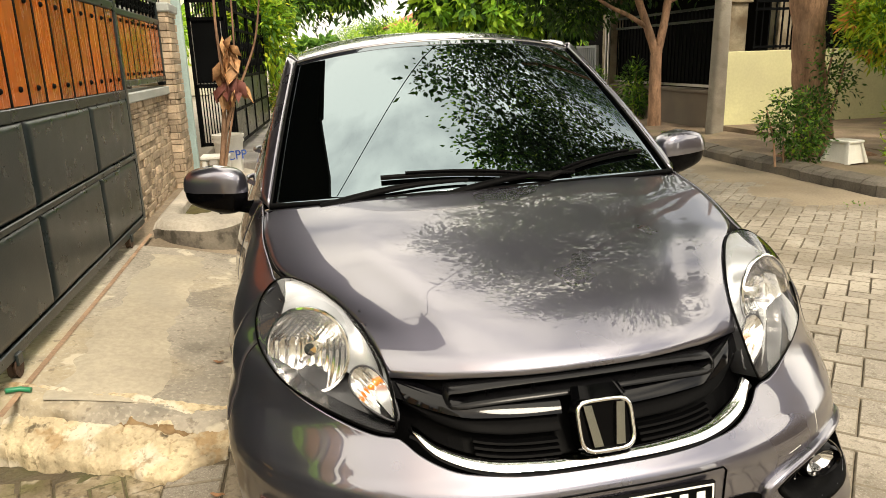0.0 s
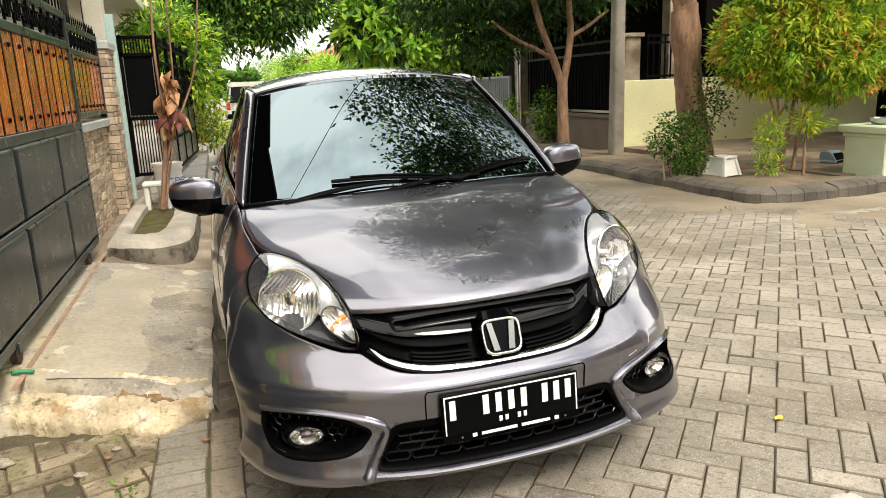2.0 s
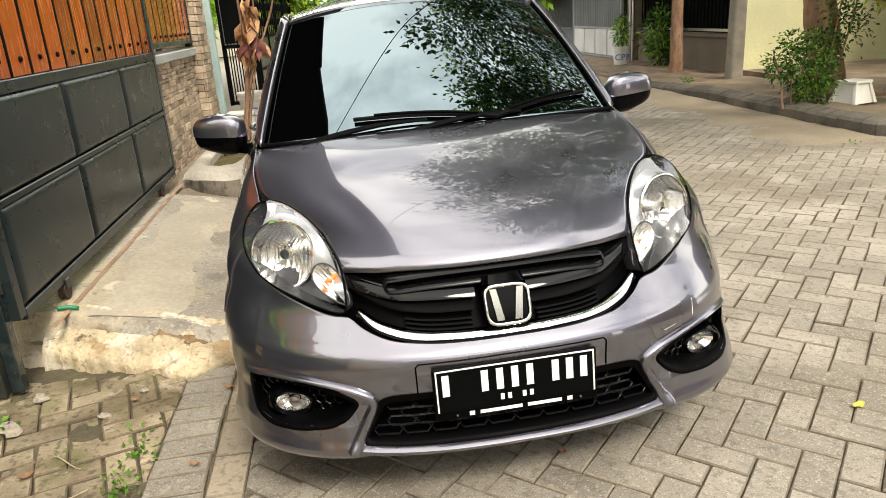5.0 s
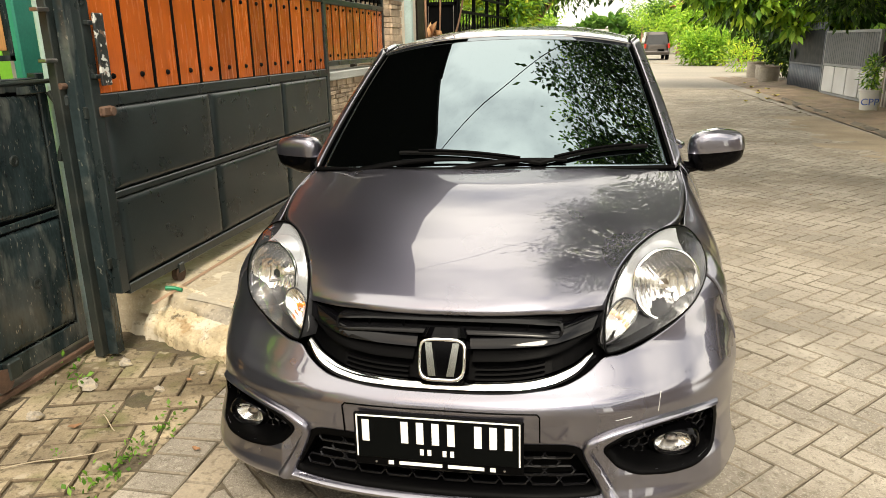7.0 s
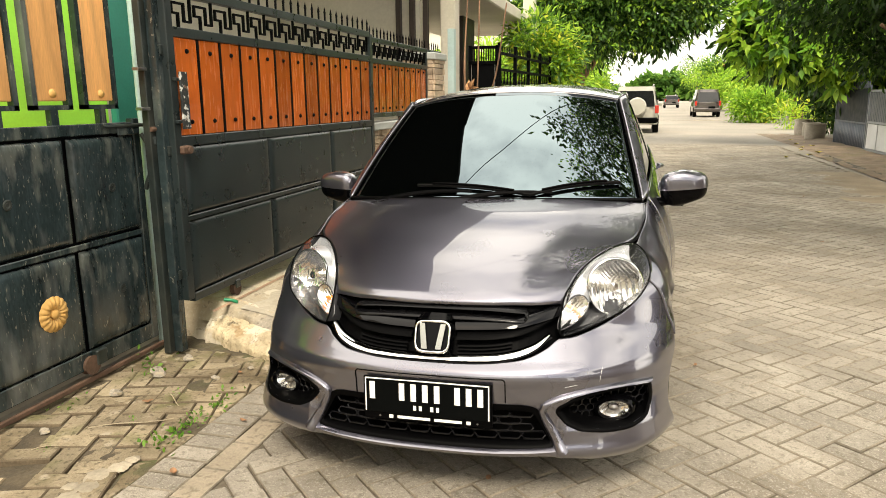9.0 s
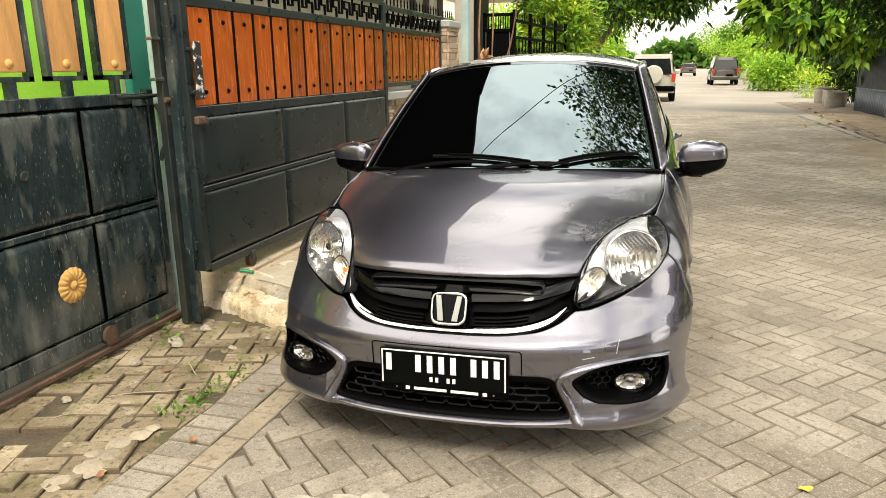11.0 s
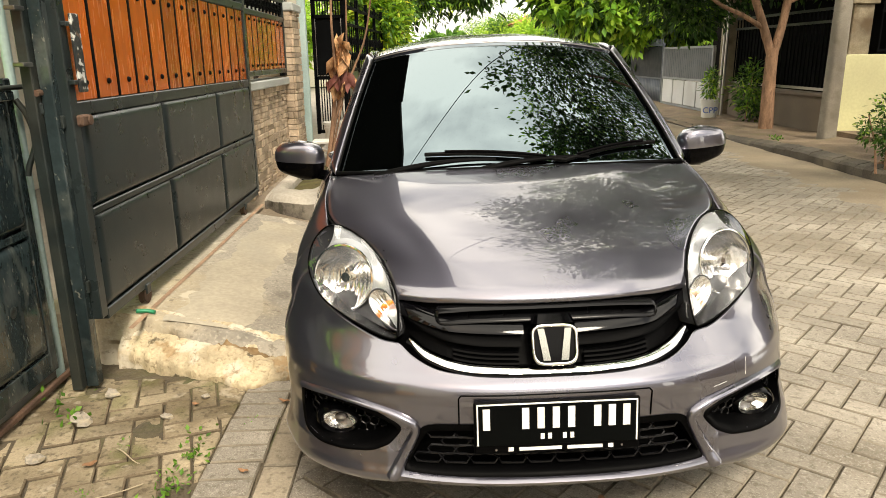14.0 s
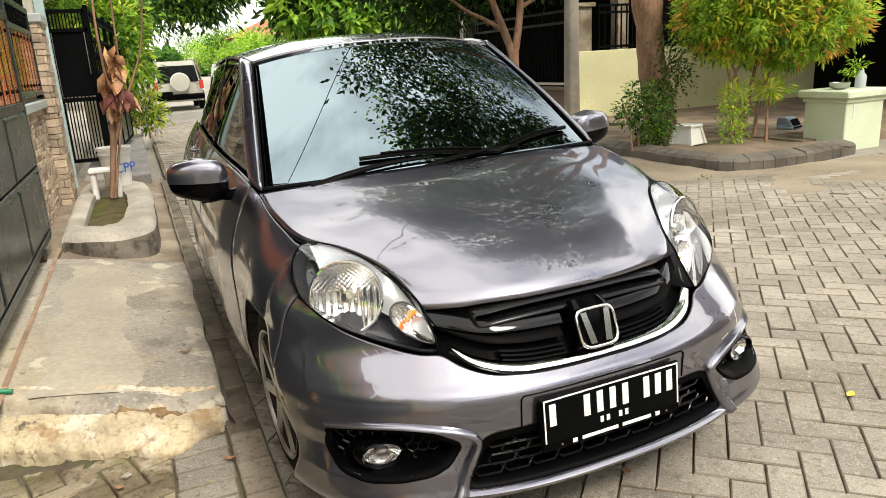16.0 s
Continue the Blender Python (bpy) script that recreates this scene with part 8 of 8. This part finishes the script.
def far_end():
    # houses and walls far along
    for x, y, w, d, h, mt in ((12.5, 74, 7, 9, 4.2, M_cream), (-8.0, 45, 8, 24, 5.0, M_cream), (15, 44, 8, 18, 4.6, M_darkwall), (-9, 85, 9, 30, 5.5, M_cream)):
        hs = thing("far_house", "pale rendered house with a tiled roof along the street", "house")
        part("wall", Geo().box((x, y, h / 2), (w, d, h), 0.02), mt, hs)
        g = Geo()
        g.add([(x - w / 2 - 0.5, y - d / 2 - 0.5, h), (x + w / 2 + 0.5, y - d / 2 - 0.5, h), (x + w / 2 + 0.5, y + d / 2 + 0.5, h), (x - w / 2 - 0.5, y + d / 2 + 0.5, h), (x, y - d / 4, h + 1.8), (x, y + d / 4, h + 1.8)], [(0, 1, 4), (1, 2, 5, 4), (2, 3, 5), (3, 0, 4, 5), (3, 2, 1, 0)])
        part("roof", g, M_red, hs, "red tiled roof")
        for k in range(3):
            wn = part("window", Geo().box((x - w / 2 * (1 if x > 0 else -1), y - d / 3 + k * d / 3.2, h * 0.55), (0.06, 1.2, 1.1), 0.01), M_glass, hs)
    gate = thing("far_gate", "dark iron gate at the mouth of the side road", "gate")
    for i in range(14):
        part("bar", Geo().box((8.2, 44 + 0.16 * i, 0.9), (0.03, 0.05, 1.8)), M_sheet, gate)
    for z in (0.2, 1.0, 1.75):
        part("rail", Geo().box((8.2, 45.1, z), (0.05, 2.3, 0.06)), M_sheet, gate)
    single("road_stripe", Geo().box((5.0, 42.0, 0.018), (14.0, 0.5, 0.02)), M_concrete, "pale concrete strip across the road", "road strip", kind="structure")
    rng = random.Random(9)
    for i, (x, y, s, mt) in enumerate(((-5.5, 30, 1.0, M_leaf_light), (-4.5, 42, 1.3, M_leaf_mid), (8.8, 66, 1.2, M_leaf_light), (-4.5, 60, 1.5, M_leaf_mid), (9.5, 98, 1.6, M_leaf_light), (-6, 92, 1.8, M_leaf_mid), (12.5, 30, 1.4, M_leaf_mid), (13.5, 58, 1.6, M_leaf_mid), (9.5, 43, 1.3, M_leaf_mid), (-3.6, 37, 1.2, M_leaf_light), (-3.9, 50, 1.3, M_leaf_mid), (8.6, 55, 0.95, M_leaf_light), (9.9, 72, 1.1, M_leaf_light), (9.0, 75, 1.3, M_leaf_mid), (-3.8, 74, 1.5, M_leaf_light), (11, 140, 2.2, M_leaf_mid))):
        t = thing("far_tree", "bright green tree further down the street", "tree", Matrix.Translation((x, y, 0)))
        g = Geo()
        limb(g, [(0, 0, -0.1), (0.1, 0, 1.2 * s), (0.0, 0, 2.4 * s)], 0.16 * s, 0.07, 8, i)
        part("trunk", g, M_bark, t, "", 60)
        bl = [(rng.uniform(-1, 1) * s, rng.uniform(-0.8, 0.8) * s, (2.4 + rng.uniform(-0.9, 1.0)) * s, rng.uniform(0.8, 1.3) * s, rng.uniform(0.8, 1.3) * s, rng.uniform(0.6, 0.95) * s) for _ in range(6)]
        crown("crown", t, bl, 420, 6, 0.36, 0.16, [mt, M_leaf_light], [0.7, 0.3], 80 + i, shell=0.4, spread=0.28)
    # wooded rise that closes the street
    rng2 = np.random.default_rng(3)
    n = 9000
    xs = rng2.uniform(-70, 90, n)
    hs = 5 + 2.5 * np.exp(-((xs - 9) / 9) ** 2) + 1.2 * np.sin(xs * 0.22) + 0.8 * np.sin(xs * 0.6 + 1)
    pos = np.stack([xs, 230 + rng2.uniform(-6, 6, n), rng2.random(n) ** 0.7 * hs], 1)
    out = rng2.normal(0, 1, (n, 3))
    v, f = leaf_geo(pos, out, 2.4, 1.8, rng2, 0.2)
    o = new("far_wood", leaf_mesh("far_wood", [(v, f, 0)], [M_leaf_mid]))
    tagged(o, "hazy green wooded rise closing the far end of the street", "wood", kind="stuff")
    # unseen houses added behind the viewer close the street and darken reflections
    for x, y, w, d, h, mt in ((1.0, -17.0, 22.0, 6.0, 6.0, M_cream), (17.0, -6.0, 8.0, 14.0, 6.0, M_wallgrey), (-7.5, -10.0, 6.0, 10.0, 6.0, M_cream)):
        hs = thing("rear_house", "unseen plain rendered house added to close the street", "house", kind="structure")
        part("wall", Geo().box((x, y, h / 2), (w, d, h)), mt, hs)
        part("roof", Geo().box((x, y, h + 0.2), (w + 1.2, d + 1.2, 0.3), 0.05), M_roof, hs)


far_end()


# ---- small things on the ground ----
def litter(name, label, places, size, mt, seed):
    rng = random.Random(seed)
    for x, y in places:
        g = Geo()
        a = size * rng.uniform(0.7, 1.2)
        w = a * rng.uniform(0.18, 0.30)
        k = 7
        vs, fs = [], []
        for i in range(k):
            t = i / (k - 1)
            ww = w * math.sin(math.pi * (0.06 + 0.88 * t)) ** 0.8
            c = 0.5 * a * (t - 0.5) ** 2 + 0.05 * a * math.sin(t * 9)
            vs += [(a * (t - 0.5), -ww, c + 0.12 * a * (ww / w)), (a * (t - 0.5), 0, c), (a * (t - 0.5), ww, c + 0.12 * a * (ww / w))]
        for i in range(k - 1):
            fs += [(3 * i, 3 * i + 3, 3 * i + 4, 3 * i + 1), (3 * i + 1, 3 * i + 4, 3 * i + 5, 3 * i + 2)]
        g.add(vs, fs)
        z = slab_z(x, y) + 0.006 if (x < -0.33 and y > 2.5) else gz(x) + 0.006
        single(name, g, mt, label, "leaf", 50, "fallen leaves on the paving", m=Matrix.Translation((x, y, z)) @ Matrix.Rotation(rng.uniform(0, 6.3), 4, "Z"))


M_leaf_fallen = pbr("fallen_brown_leaf", (0.30, 0.155, 0.075), 0.75, var=0.35, scale=9, bump=0.4, bscale=60)
M_yellowleaf = pbr("fallen_yellow_leaf", (0.50, 0.42, 0.07), 0.6, var=0.2, bump=0.1)
litter("fallen_leaf", "dry orange-brown leaf lying on the paving", [(0.755, 1.287), (-0.404, 1.555), (-0.95, 1.62), (-0.72, 2.05), (-0.36, 2.05), (-0.44, 2.95), (0.15, 0.75), (-0.43, 1.1), (2.1, 1.0), (2.0, 0.92), (1.55, 2.6), (2.9, 6.1), (3.4, 9.4), (3.9, 12.1), (4.3, 14.5), (2.4, 14.0), (-0.6, 0.8)], 0.048, M_leaf_fallen, 1)
litter("fallen_leaf", "yellow leaf lying on the block paving", [(1.749, 1.283), (2.62, 1.05), (3.2, 15.6), (4.5, 17.5), (5.1, 18.4), (4.8, 20.0)], 0.042, M_yellowleaf, 2)
litter("fallen_leaf", "large yellow leaf lying by the sheet gate", [(5.0, 16.9), (5.4, 17.8), (4.4, 16.2), (5.9, 21.6), (5.5, 20.9), (6.0, 22.3), (5.7, 22.8), (5.4, 19.6), (5.2, 18.7), (5.75, 20.2)], 0.20, M_yellowleaf, 3)


def weeds():
    rng = np.random.default_rng(17)
    for i, (x, y, s, n) in enumerate(((-0.62, 1.42, 0.07, 26), (-0.64, 1.30, 0.07, 26), (-0.63, 1.75, 0.055, 22), (-0.66, 1.55, 0.04, 14), (-1.22, 1.98, 0.075, 22), (-0.61, 1.50, 0.05, 20), (-0.88, 1.46, 0.03, 16), (-1.05, 1.12, 0.03, 12), (-0.46, 1.92, 0.025, 10), (-0.61, 1.66, 0.05, 22), (4.55, 5.0, 0.06, 18), (-0.9, 1.75, 0.03, 14), (-1.3, 1.5, 0.05, 14), (5.35, 9.6, 0.10, 30), (5.5, 9.9, 0.10, 26))):
        pos = np.stack([rng.normal(0, s * 0.55, n), rng.normal(0, s * 0.8, n), rng.uniform(0.004, s * (1.3 if i == 4 else 0.5), n)], 1)
        out = np.stack([rng.normal(0, 1, n), rng.normal(0, 1, n), rng.uniform(0.3, 1.4, n)], 1)
        v, f = leaf_geo(pos, out, s * 0.42, s * 0.26, rng, -0.2)
        w = thing("weed", "small green weed tuft growing in a paving joint", "weed", Matrix.Translation((x, y, gz(x) - 0.01 if x < 4.8 else 0.07)), "weeds in the joints")
        o = new("leaves", leaf_mesh("leaves", [(v, f, 0)], [M_weed]))
        o.parent = w


weeds()


M_smear = pbr("white_cement", (0.38, 0.33, 0.25), 0.9, var=0.25, scale=6, fine=50, bump=0.6, bscale=50, spec=0.15, dirt=(0.34, 0.28, 0.2), dirt_amt=0.8)


M_straw = pbr("dry_straw", (0.42, 0.35, 0.24), 0.9, var=0.2, bump=0)
M_blotch = pbr("chalky_paint", (0.42, 0.39, 0.33), 0.9, var=0.3, scale=14, fine=60, bump=0.3, spec=0.1, dirt=(0.28, 0.24, 0.18), dirt_amt=0.9)


def pebbles():
    rng = random.Random(12)
    for i, (x, y, s) in enumerate(((-1.12, 1.92, 0.034), (-0.80, 1.95, 0.018), (-1.16, 1.66, 0.026), (-1.1, 2.15, 0.024), (-1.18, 1.25, 0.018), (-0.70, 2.12, 0.014))):
        g = Geo()
        g.grid(lambda u, v: tuple(Vector((math.cos(2 * math.pi * u) * math.sin(math.pi * v), math.sin(2 * math.pi * u) * math.sin(math.pi * v), math.cos(math.pi * v))) * (1 + 0.75 * noise.noise((math.cos(2 * math.pi * u) * 1.3 + i * 7, math.sin(2 * math.pi * u) * 1.3, v * 2.5)))), 8, 5, wrap=True)
        single("loose_stone", g, M_concrete, "pale loose stone lying on the verge", "stone", 25, "loose stones on the verge", m=Matrix.Translation((x, y, gz(x) + s * 0.45)) @ Matrix.Diagonal((s * 1.2, s, s * 0.7, 1)))
    for (x0, y0), (x1, y1) in (((-1.02, 1.32), (-0.72, 1.50)), ((-0.90, 1.72), (-0.78, 1.62)), ((-1.1, 1.1), (-0.98, 1.2))):
        pts = [(x0 + (x1 - x0) * t / 6, y0 + (y1 - y0) * t / 6, gz(x0) + 0.008 + 0.006 * math.sin(t)) for t in range(7)]
        single("twig", Geo().tube(pts, 0.0022, 5), M_straw, "thin dry straw-coloured twig on the verge", "twig", 60, "twigs on the verge")


pebbles()
for _x, _y, _r in ((-0.685, 0.84, 0.075), (-0.670, 0.93, 0.060), (-0.690, 1.01, 0.065), (-0.665, 1.09, 0.045), (-0.655, 1.15, 0.03), (-0.72, 0.74, 0.06), (-0.74, 0.92, 0.035)):
    _o = [Vector((_x + _r * math.cos(q * math.pi / 15) * (0.95 + 0.35 * noise.noise((math.cos(q * math.pi / 15) * 2.2, math.sin(q * math.pi / 15) * 2.2, _y * 19))), _y + _r * math.sin(q * math.pi / 15) * (0.95 + 0.35 * noise.noise((math.cos(q * math.pi / 15) * 2.2, 5 + math.sin(q * math.pi / 15) * 2.2, _y * 13))), -0.034)) for q in range(30)]
    single("cement_smear", disc_fill(Geo(), _o, Vector((0, 0, 0.012)), Vector((0, 0, 0.004)), 4), M_smear, "whitish cement lump spilt over the verge blocks", "cement", 30, kind="structure")
for _x, _y, _r in ((0.195, 0.83, 0.055), (0.33, 0.86, 0.07), (0.40, 0.91, 0.05), (0.26, 0.74, 0.045), (1.55, 0.78, 0.06), (2.0, 0.70, 0.06)):
    _o = [Vector((_x + _r * math.cos(q * math.pi / 12) * (1 + 0.5 * noise.noise((math.cos(q * math.pi / 12) * 2, math.sin(q * math.pi / 12) * 2, _x * 9))), _y + 0.7 * _r * math.sin(q * math.pi / 12) * (1 + 0.5 * noise.noise((math.cos(q * math.pi / 12) * 2, 5 + math.sin(q * math.pi / 12) * 2, _y * 9))), gz(_x) + 0.0035)) for q in range(24)]
    single("paint_blotch", disc_fill(Geo(), _o, Vector((0, 0, 0.001)), Vector(), 3), M_blotch, "chalky white paint blotch on the block paving", "paint blotch", 60, "paint blotches on the paving")

# ---- stones of the wall and pillar ----
_mesh = {}
for parent, c, s in STONES:
    key = tuple(round(a, 2) for a in s)
    if key not in _mesh:
        _mesh[key] = Geo().box((0, 0, 0), s, 0.004).mesh("stone", M_stoneobj)
    o = new("stone", _mesh[key])
    o.parent = parent
    o.location = c


# ---- paving, block by block ----
def block_mesh(L, W, h=0.05, seed=0):
    rng = random.Random(seed)
    j = lambda: rng.uniform(-0.0015, 0.0015)
    l, w, c = L / 2 - 0.0022, W / 2 - 0.0022, 0.0045
    top = [(-l + c + j(), -w + c + j(), 0), (l - c + j(), -w + c + j(), 0), (l - c + j(), w - c + j(), 0), (-l + c + j(), w - c + j(), 0)]
    edge = [(-l, -w, -c), (l, -w, -c), (l, w, -c), (-l, w, -c)]
    bot = [(-l, -w, -h), (l, -w, -h), (l, w, -h), (-l, w, -h)]
    vs = top + edge + bot
    fs = [(0, 1, 2, 3)] + [(4 + i, 4 + (i + 1) % 4, (i + 1) % 4, i) for i in range(4)] + [(8 + i, 8 + (i + 1) % 4, 4 + (i + 1) % 4, 4 + i) for i in range(4)]
    return vs, fs


def herringbone(angle, x0, x1, y0, y1, L=0.21):
    """Centres and turns of blocks laid in herringbone inside a rectangle."""
    w = L / 2
    ca, sa = math.cos(angle), math.sin(angle)
    out = []
    R = int(max(x1 - x0, y1 - y0) / w * 1.2) + 4
    cx, cy = (x0 + x1) / 2, (y0 + y1) / 2
    for a in range(-R, R):
        for b in range(-R, R):
            i, j = 2 * a + b, -2 * a + b
            if abs(i) > R or abs(j) > R:
                continue
            for du, dv, turn in ((1.0, 0.5, 0.0), (0.5, 2.0, math.pi / 2)):
                u, v = (i + du) * w, (j + dv) * w
                x, y = cx + u * ca - v * sa, cy + u * sa + v * ca
                if x0 <= x <= x1 and y0 <= y <= y1:
                    out.append((x, y, angle + turn))
    return out


def cut(poly, a, b, c):
    """The part of a polygon where a x + b y <= c."""
    out = []
    for p, q in zip(poly, poly[1:] + poly[:1]):
        dp, dq = a * p[0] + b * p[1] - c, a * q[0] + b * q[1] - c
        if dp <= 0:
            out.append(p)
        if dp * dq < 0:
            t = dp / (dp - dq)
            out.append((p[0] + (q[0] - p[0]) * t, p[1] + (q[1] - p[1]) * t))
    return out


def cut_block(x, y, a, planes, L=0.21, W=0.105, gap=0.0045):
    """A block at x, y and angle a, sawn along the planes; None where it lies whole."""
    ca, sa = math.cos(a), math.sin(a)
    l, w = L / 2 - gap, W / 2 - gap
    poly = [(x + u * ca - v * sa, y + u * sa + v * ca) for u, v in ((-l, -w), (l, -w), (l, w), (-l, w))]
    whole = poly
    for pl in planes:
        poly = cut(poly, *pl)
        if len(poly) < 3:
            return []
    if poly == whole:
        return None
    area = abs(sum(p[0] * q[1] - q[0] * p[1] for p, q in zip(poly, poly[1:] + poly[:1]))) / 2
    if area < 0.0012:
        return []
    cx, cy = sum(p[0] for p in poly) / len(poly), sum(p[1] for p in poly) / len(poly)
    k = len(poly)
    top = [(cx + (p[0] - cx) * 0.90 - x, cy + (p[1] - cy) * 0.90 - y, 0.0) for p in poly]
    vs = top + [(p[0] - x, p[1] - y, -0.006) for p in poly] + [(p[0] - x, p[1] - y, -0.04) for p in poly]
    fs = [tuple(range(k))] + [(k + i, k + (i + 1) % k, (i + 1) % k, i) for i in range(k)] + [(2 * k + i, 2 * k + (i + 1) % k, k + (i + 1) % k, k + i) for i in range(k)]
    return vs, fs


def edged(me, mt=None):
    """Darker joint shade painted on the edges and sides of blocks."""
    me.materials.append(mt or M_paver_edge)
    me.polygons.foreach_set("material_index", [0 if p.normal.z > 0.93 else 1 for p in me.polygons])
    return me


def paving():
    rng = random.Random(3)
    variants = []
    for k in range(6):
        vs, fs = block_mesh(0.21, 0.105, 0.05, k)
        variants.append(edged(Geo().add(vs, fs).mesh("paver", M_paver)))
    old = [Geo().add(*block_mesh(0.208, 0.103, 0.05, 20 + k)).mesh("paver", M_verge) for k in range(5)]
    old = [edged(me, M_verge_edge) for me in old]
    road = thing("road", "grey herringbone block paving with worn dusty joints", "road", kind="structure")
    base = part("bedding", Geo().grid(lambda u, v: (-0.26 + 5.25 * u, -3.0 + 23.5 * v, gz(-0.26 + 5.25 * u) - 0.014 + 0.003 * noise.noise((u * 40, v * 80, 0))), 24, 40), M_soil, road, "dark sandy joints")
    near, far = [], []
    edge = [(-1.0, 0.0, 0.222)]
    trimmed = Geo()
    for x, y, a in herringbone(radians(-43), -0.34, 4.86, -0.6, 20.3):
        c = cut_block(x, y, a, edge) if x < 0.05 else None
        if c is not None:
            if c and -0.2 < y < 3.2:
                o = part("cut_paver", Geo().add(*c), M_paver, road)
                o.matrix_local = Matrix.Translation((x, y, gz(x) + rng.uniform(-0.004, 0.0)))
            elif c:
                trimmed.add(*c, Matrix.Translation((x, y, gz(x) + rng.uniform(-0.004, 0.0))))
            continue
        (near if x < 2.45 and 0.15 <= y < 2.55 else far).append((x, y, a))
    for x, y, a in near:
        o = new("paver", rng.choice(variants))
        o.parent = road
        o.matrix_local = Matrix.Translation((x, y, gz(x) + rng.uniform(-0.003, 0.003))) @ Euler((rng.uniform(-0.01, 0.01), rng.uniform(-0.01, 0.01) - 0.02 * (x < 0.9), a + rng.uniform(-0.012, 0.012))).to_matrix().to_4x4()
    far += herringbone(radians(-43), 4.80, 7.9, 1.0, 4.93)
    part("bedding", Geo().grid(lambda u, v: (4.95 + 3.05 * u, -0.5 + 5.46 * v, gz(5.0) - 0.014), 8, 8), M_soil, road, "dark sandy joints")
    g = Geo()
    vs, fs = block_mesh(0.21, 0.105, 0.03, 1)
    for x, y, a in far:
        m = Matrix.Translation((x, y, gz(x) + rng.uniform(-0.0015, 0.0015))) @ Euler((rng.uniform(-0.006, 0.006), rng.uniform(-0.006, 0.006), a + rng.uniform(-0.012, 0.012))).to_matrix().to_4x4()
        g.add(vs, fs, m)
    g.add(trimmed.v, trimmed.f)
    o = part("paver_field", g, M_paver_far, road)
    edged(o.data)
    o["kind"] = "stuff"
    # edge course and flush kerb strip along the verge
    verge = thing("verge", "uneven overgrown block paving of the verge", "pavement", kind="structure")
    part("bedding", Geo().grid(lambda u, v: (-1.45 + 1.2 * u, -3.0 + 5.6 * v, -0.042 + 0.011 * noise.noise((u * 7, v * 26, 0)) + 0.006 * noise.noise((u * 22, v * 90, 4))), 60, 260), M_soilmoss, verge, "mossy dark soil")
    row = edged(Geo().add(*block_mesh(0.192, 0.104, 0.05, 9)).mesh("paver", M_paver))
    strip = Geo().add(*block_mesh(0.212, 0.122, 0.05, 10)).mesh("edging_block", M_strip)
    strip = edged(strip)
    # damp blocks, darkened further to paint the parked car's shade on them
    damp = edged(Geo().add(*block_mesh(0.212, 0.122, 0.05, 11)).mesh("edging_block", M_stripdampshade))
    y = -1.5
    while y < 2.28:
        o = new("paver", row)
        o.parent = verge
        o.matrix_local = Matrix.Translation((-0.449 + rng.uniform(-0.004, 0.004), y, gz(-0.43) + rng.uniform(-0.004, 0.002))) @ Matrix.Rotation(rng.uniform(-0.03, 0.03), 4, "Z")
        y += 0.106
    y = -1.5
    while y < 9.5:
        o = new("edging_block", strip if y < 2.2 else damp)
        o.parent = verge
        o.matrix_local = Matrix.Translation((-0.285, y, gz(-0.285) + rng.uniform(-0.002, 0.002))) @ Matrix.Rotation(math.pi / 2 + rng.uniform(-0.01, 0.01), 4, "Z")
        y += 0.213
    edge = [(1.0, 0.0, -0.552), (0.12, 1.0, 2.20), (-1.0, 0.0, 1.40)]
    for x, y, a in herringbone(radians(18), -1.48, -0.46, -1.0, 2.45):
        if rng.random() < 0.07:
            continue
        c = cut_block(x, y, a, edge)
        if c is not None:
            if c:
                o = part("cut_paver", Geo().add(*c), M_verge, verge)
                o.matrix_local = Matrix.Translation((x, y, gz(x) - 0.004 + rng.uniform(-0.007, 0.005)))
            continue
        o = new("paver", rng.choice(old))
        o.parent = verge
        o.matrix_local = Matrix.Translation((x, y, gz(x) - 0.001 + rng.uniform(-0.008, 0.008))) @ Euler((rng.uniform(-0.03, 0.03), rng.uniform(-0.03, 0.03), a + rng.uniform(-0.05, 0.05))).to_matrix().to_4x4()


M_soilmoss = pbr("mossy_soil", (0.098, 0.077, 0.049), 0.95, var=0.4, scale=5, fine=60, bump=0.6, bscale=80, dirt=(0.10, 0.12, 0.03), dirt_amt=0.7)
M_verge = pbr("old_paver", (0.35, 0.288, 0.196), 0.92, var=0.28, scale=4, fine=110, bump=0.7, bscale=110, rand=0.2, spec=0.15, world=True, stain=[((0.11, 0.082, 0.045), 3.2, 0.44, 0.60, 0.65), ((0.10, 0.11, 0.03), 5.0, 0.53, 0.66, 0.5), ((0.46, 0.40, 0.31), 12.0, 0.60, 0.70, 0.6), ((0.06, 0.045, 0.03), 40.0, 0.54, 0.66, 0.6)])
# sandy edge colour, darkened to paint the shade of the verge joints
M_verge_edge = pbr("sandy_shaded_edge", (0.17, 0.132, 0.088), 0.95, var=0.35, scale=4, fine=90, bump=0.4, bscale=120, spec=0.1, world=True)
M_stripdampshade = pbr("damp_shaded_edging", (0.150, 0.124, 0.090), 0.8, var=0.3, scale=4, fine=80, bump=0.4, bscale=120, rand=0.15, spec=0.25, world=True, stain=[((0.045, 0.038, 0.026), 6.0, 0.52, 0.62, 0.7), ((0.28, 0.24, 0.18), 14.0, 0.60, 0.68, 0.5)])
M_strip = pbr("edging_concrete", (0.31, 0.262, 0.196), 0.88, var=0.22, scale=4, fine=80, bump=0.4, bscale=120, rand=0.1, spec=0.2, world=True, stain=PAVER_STAINS[:3])
paving()
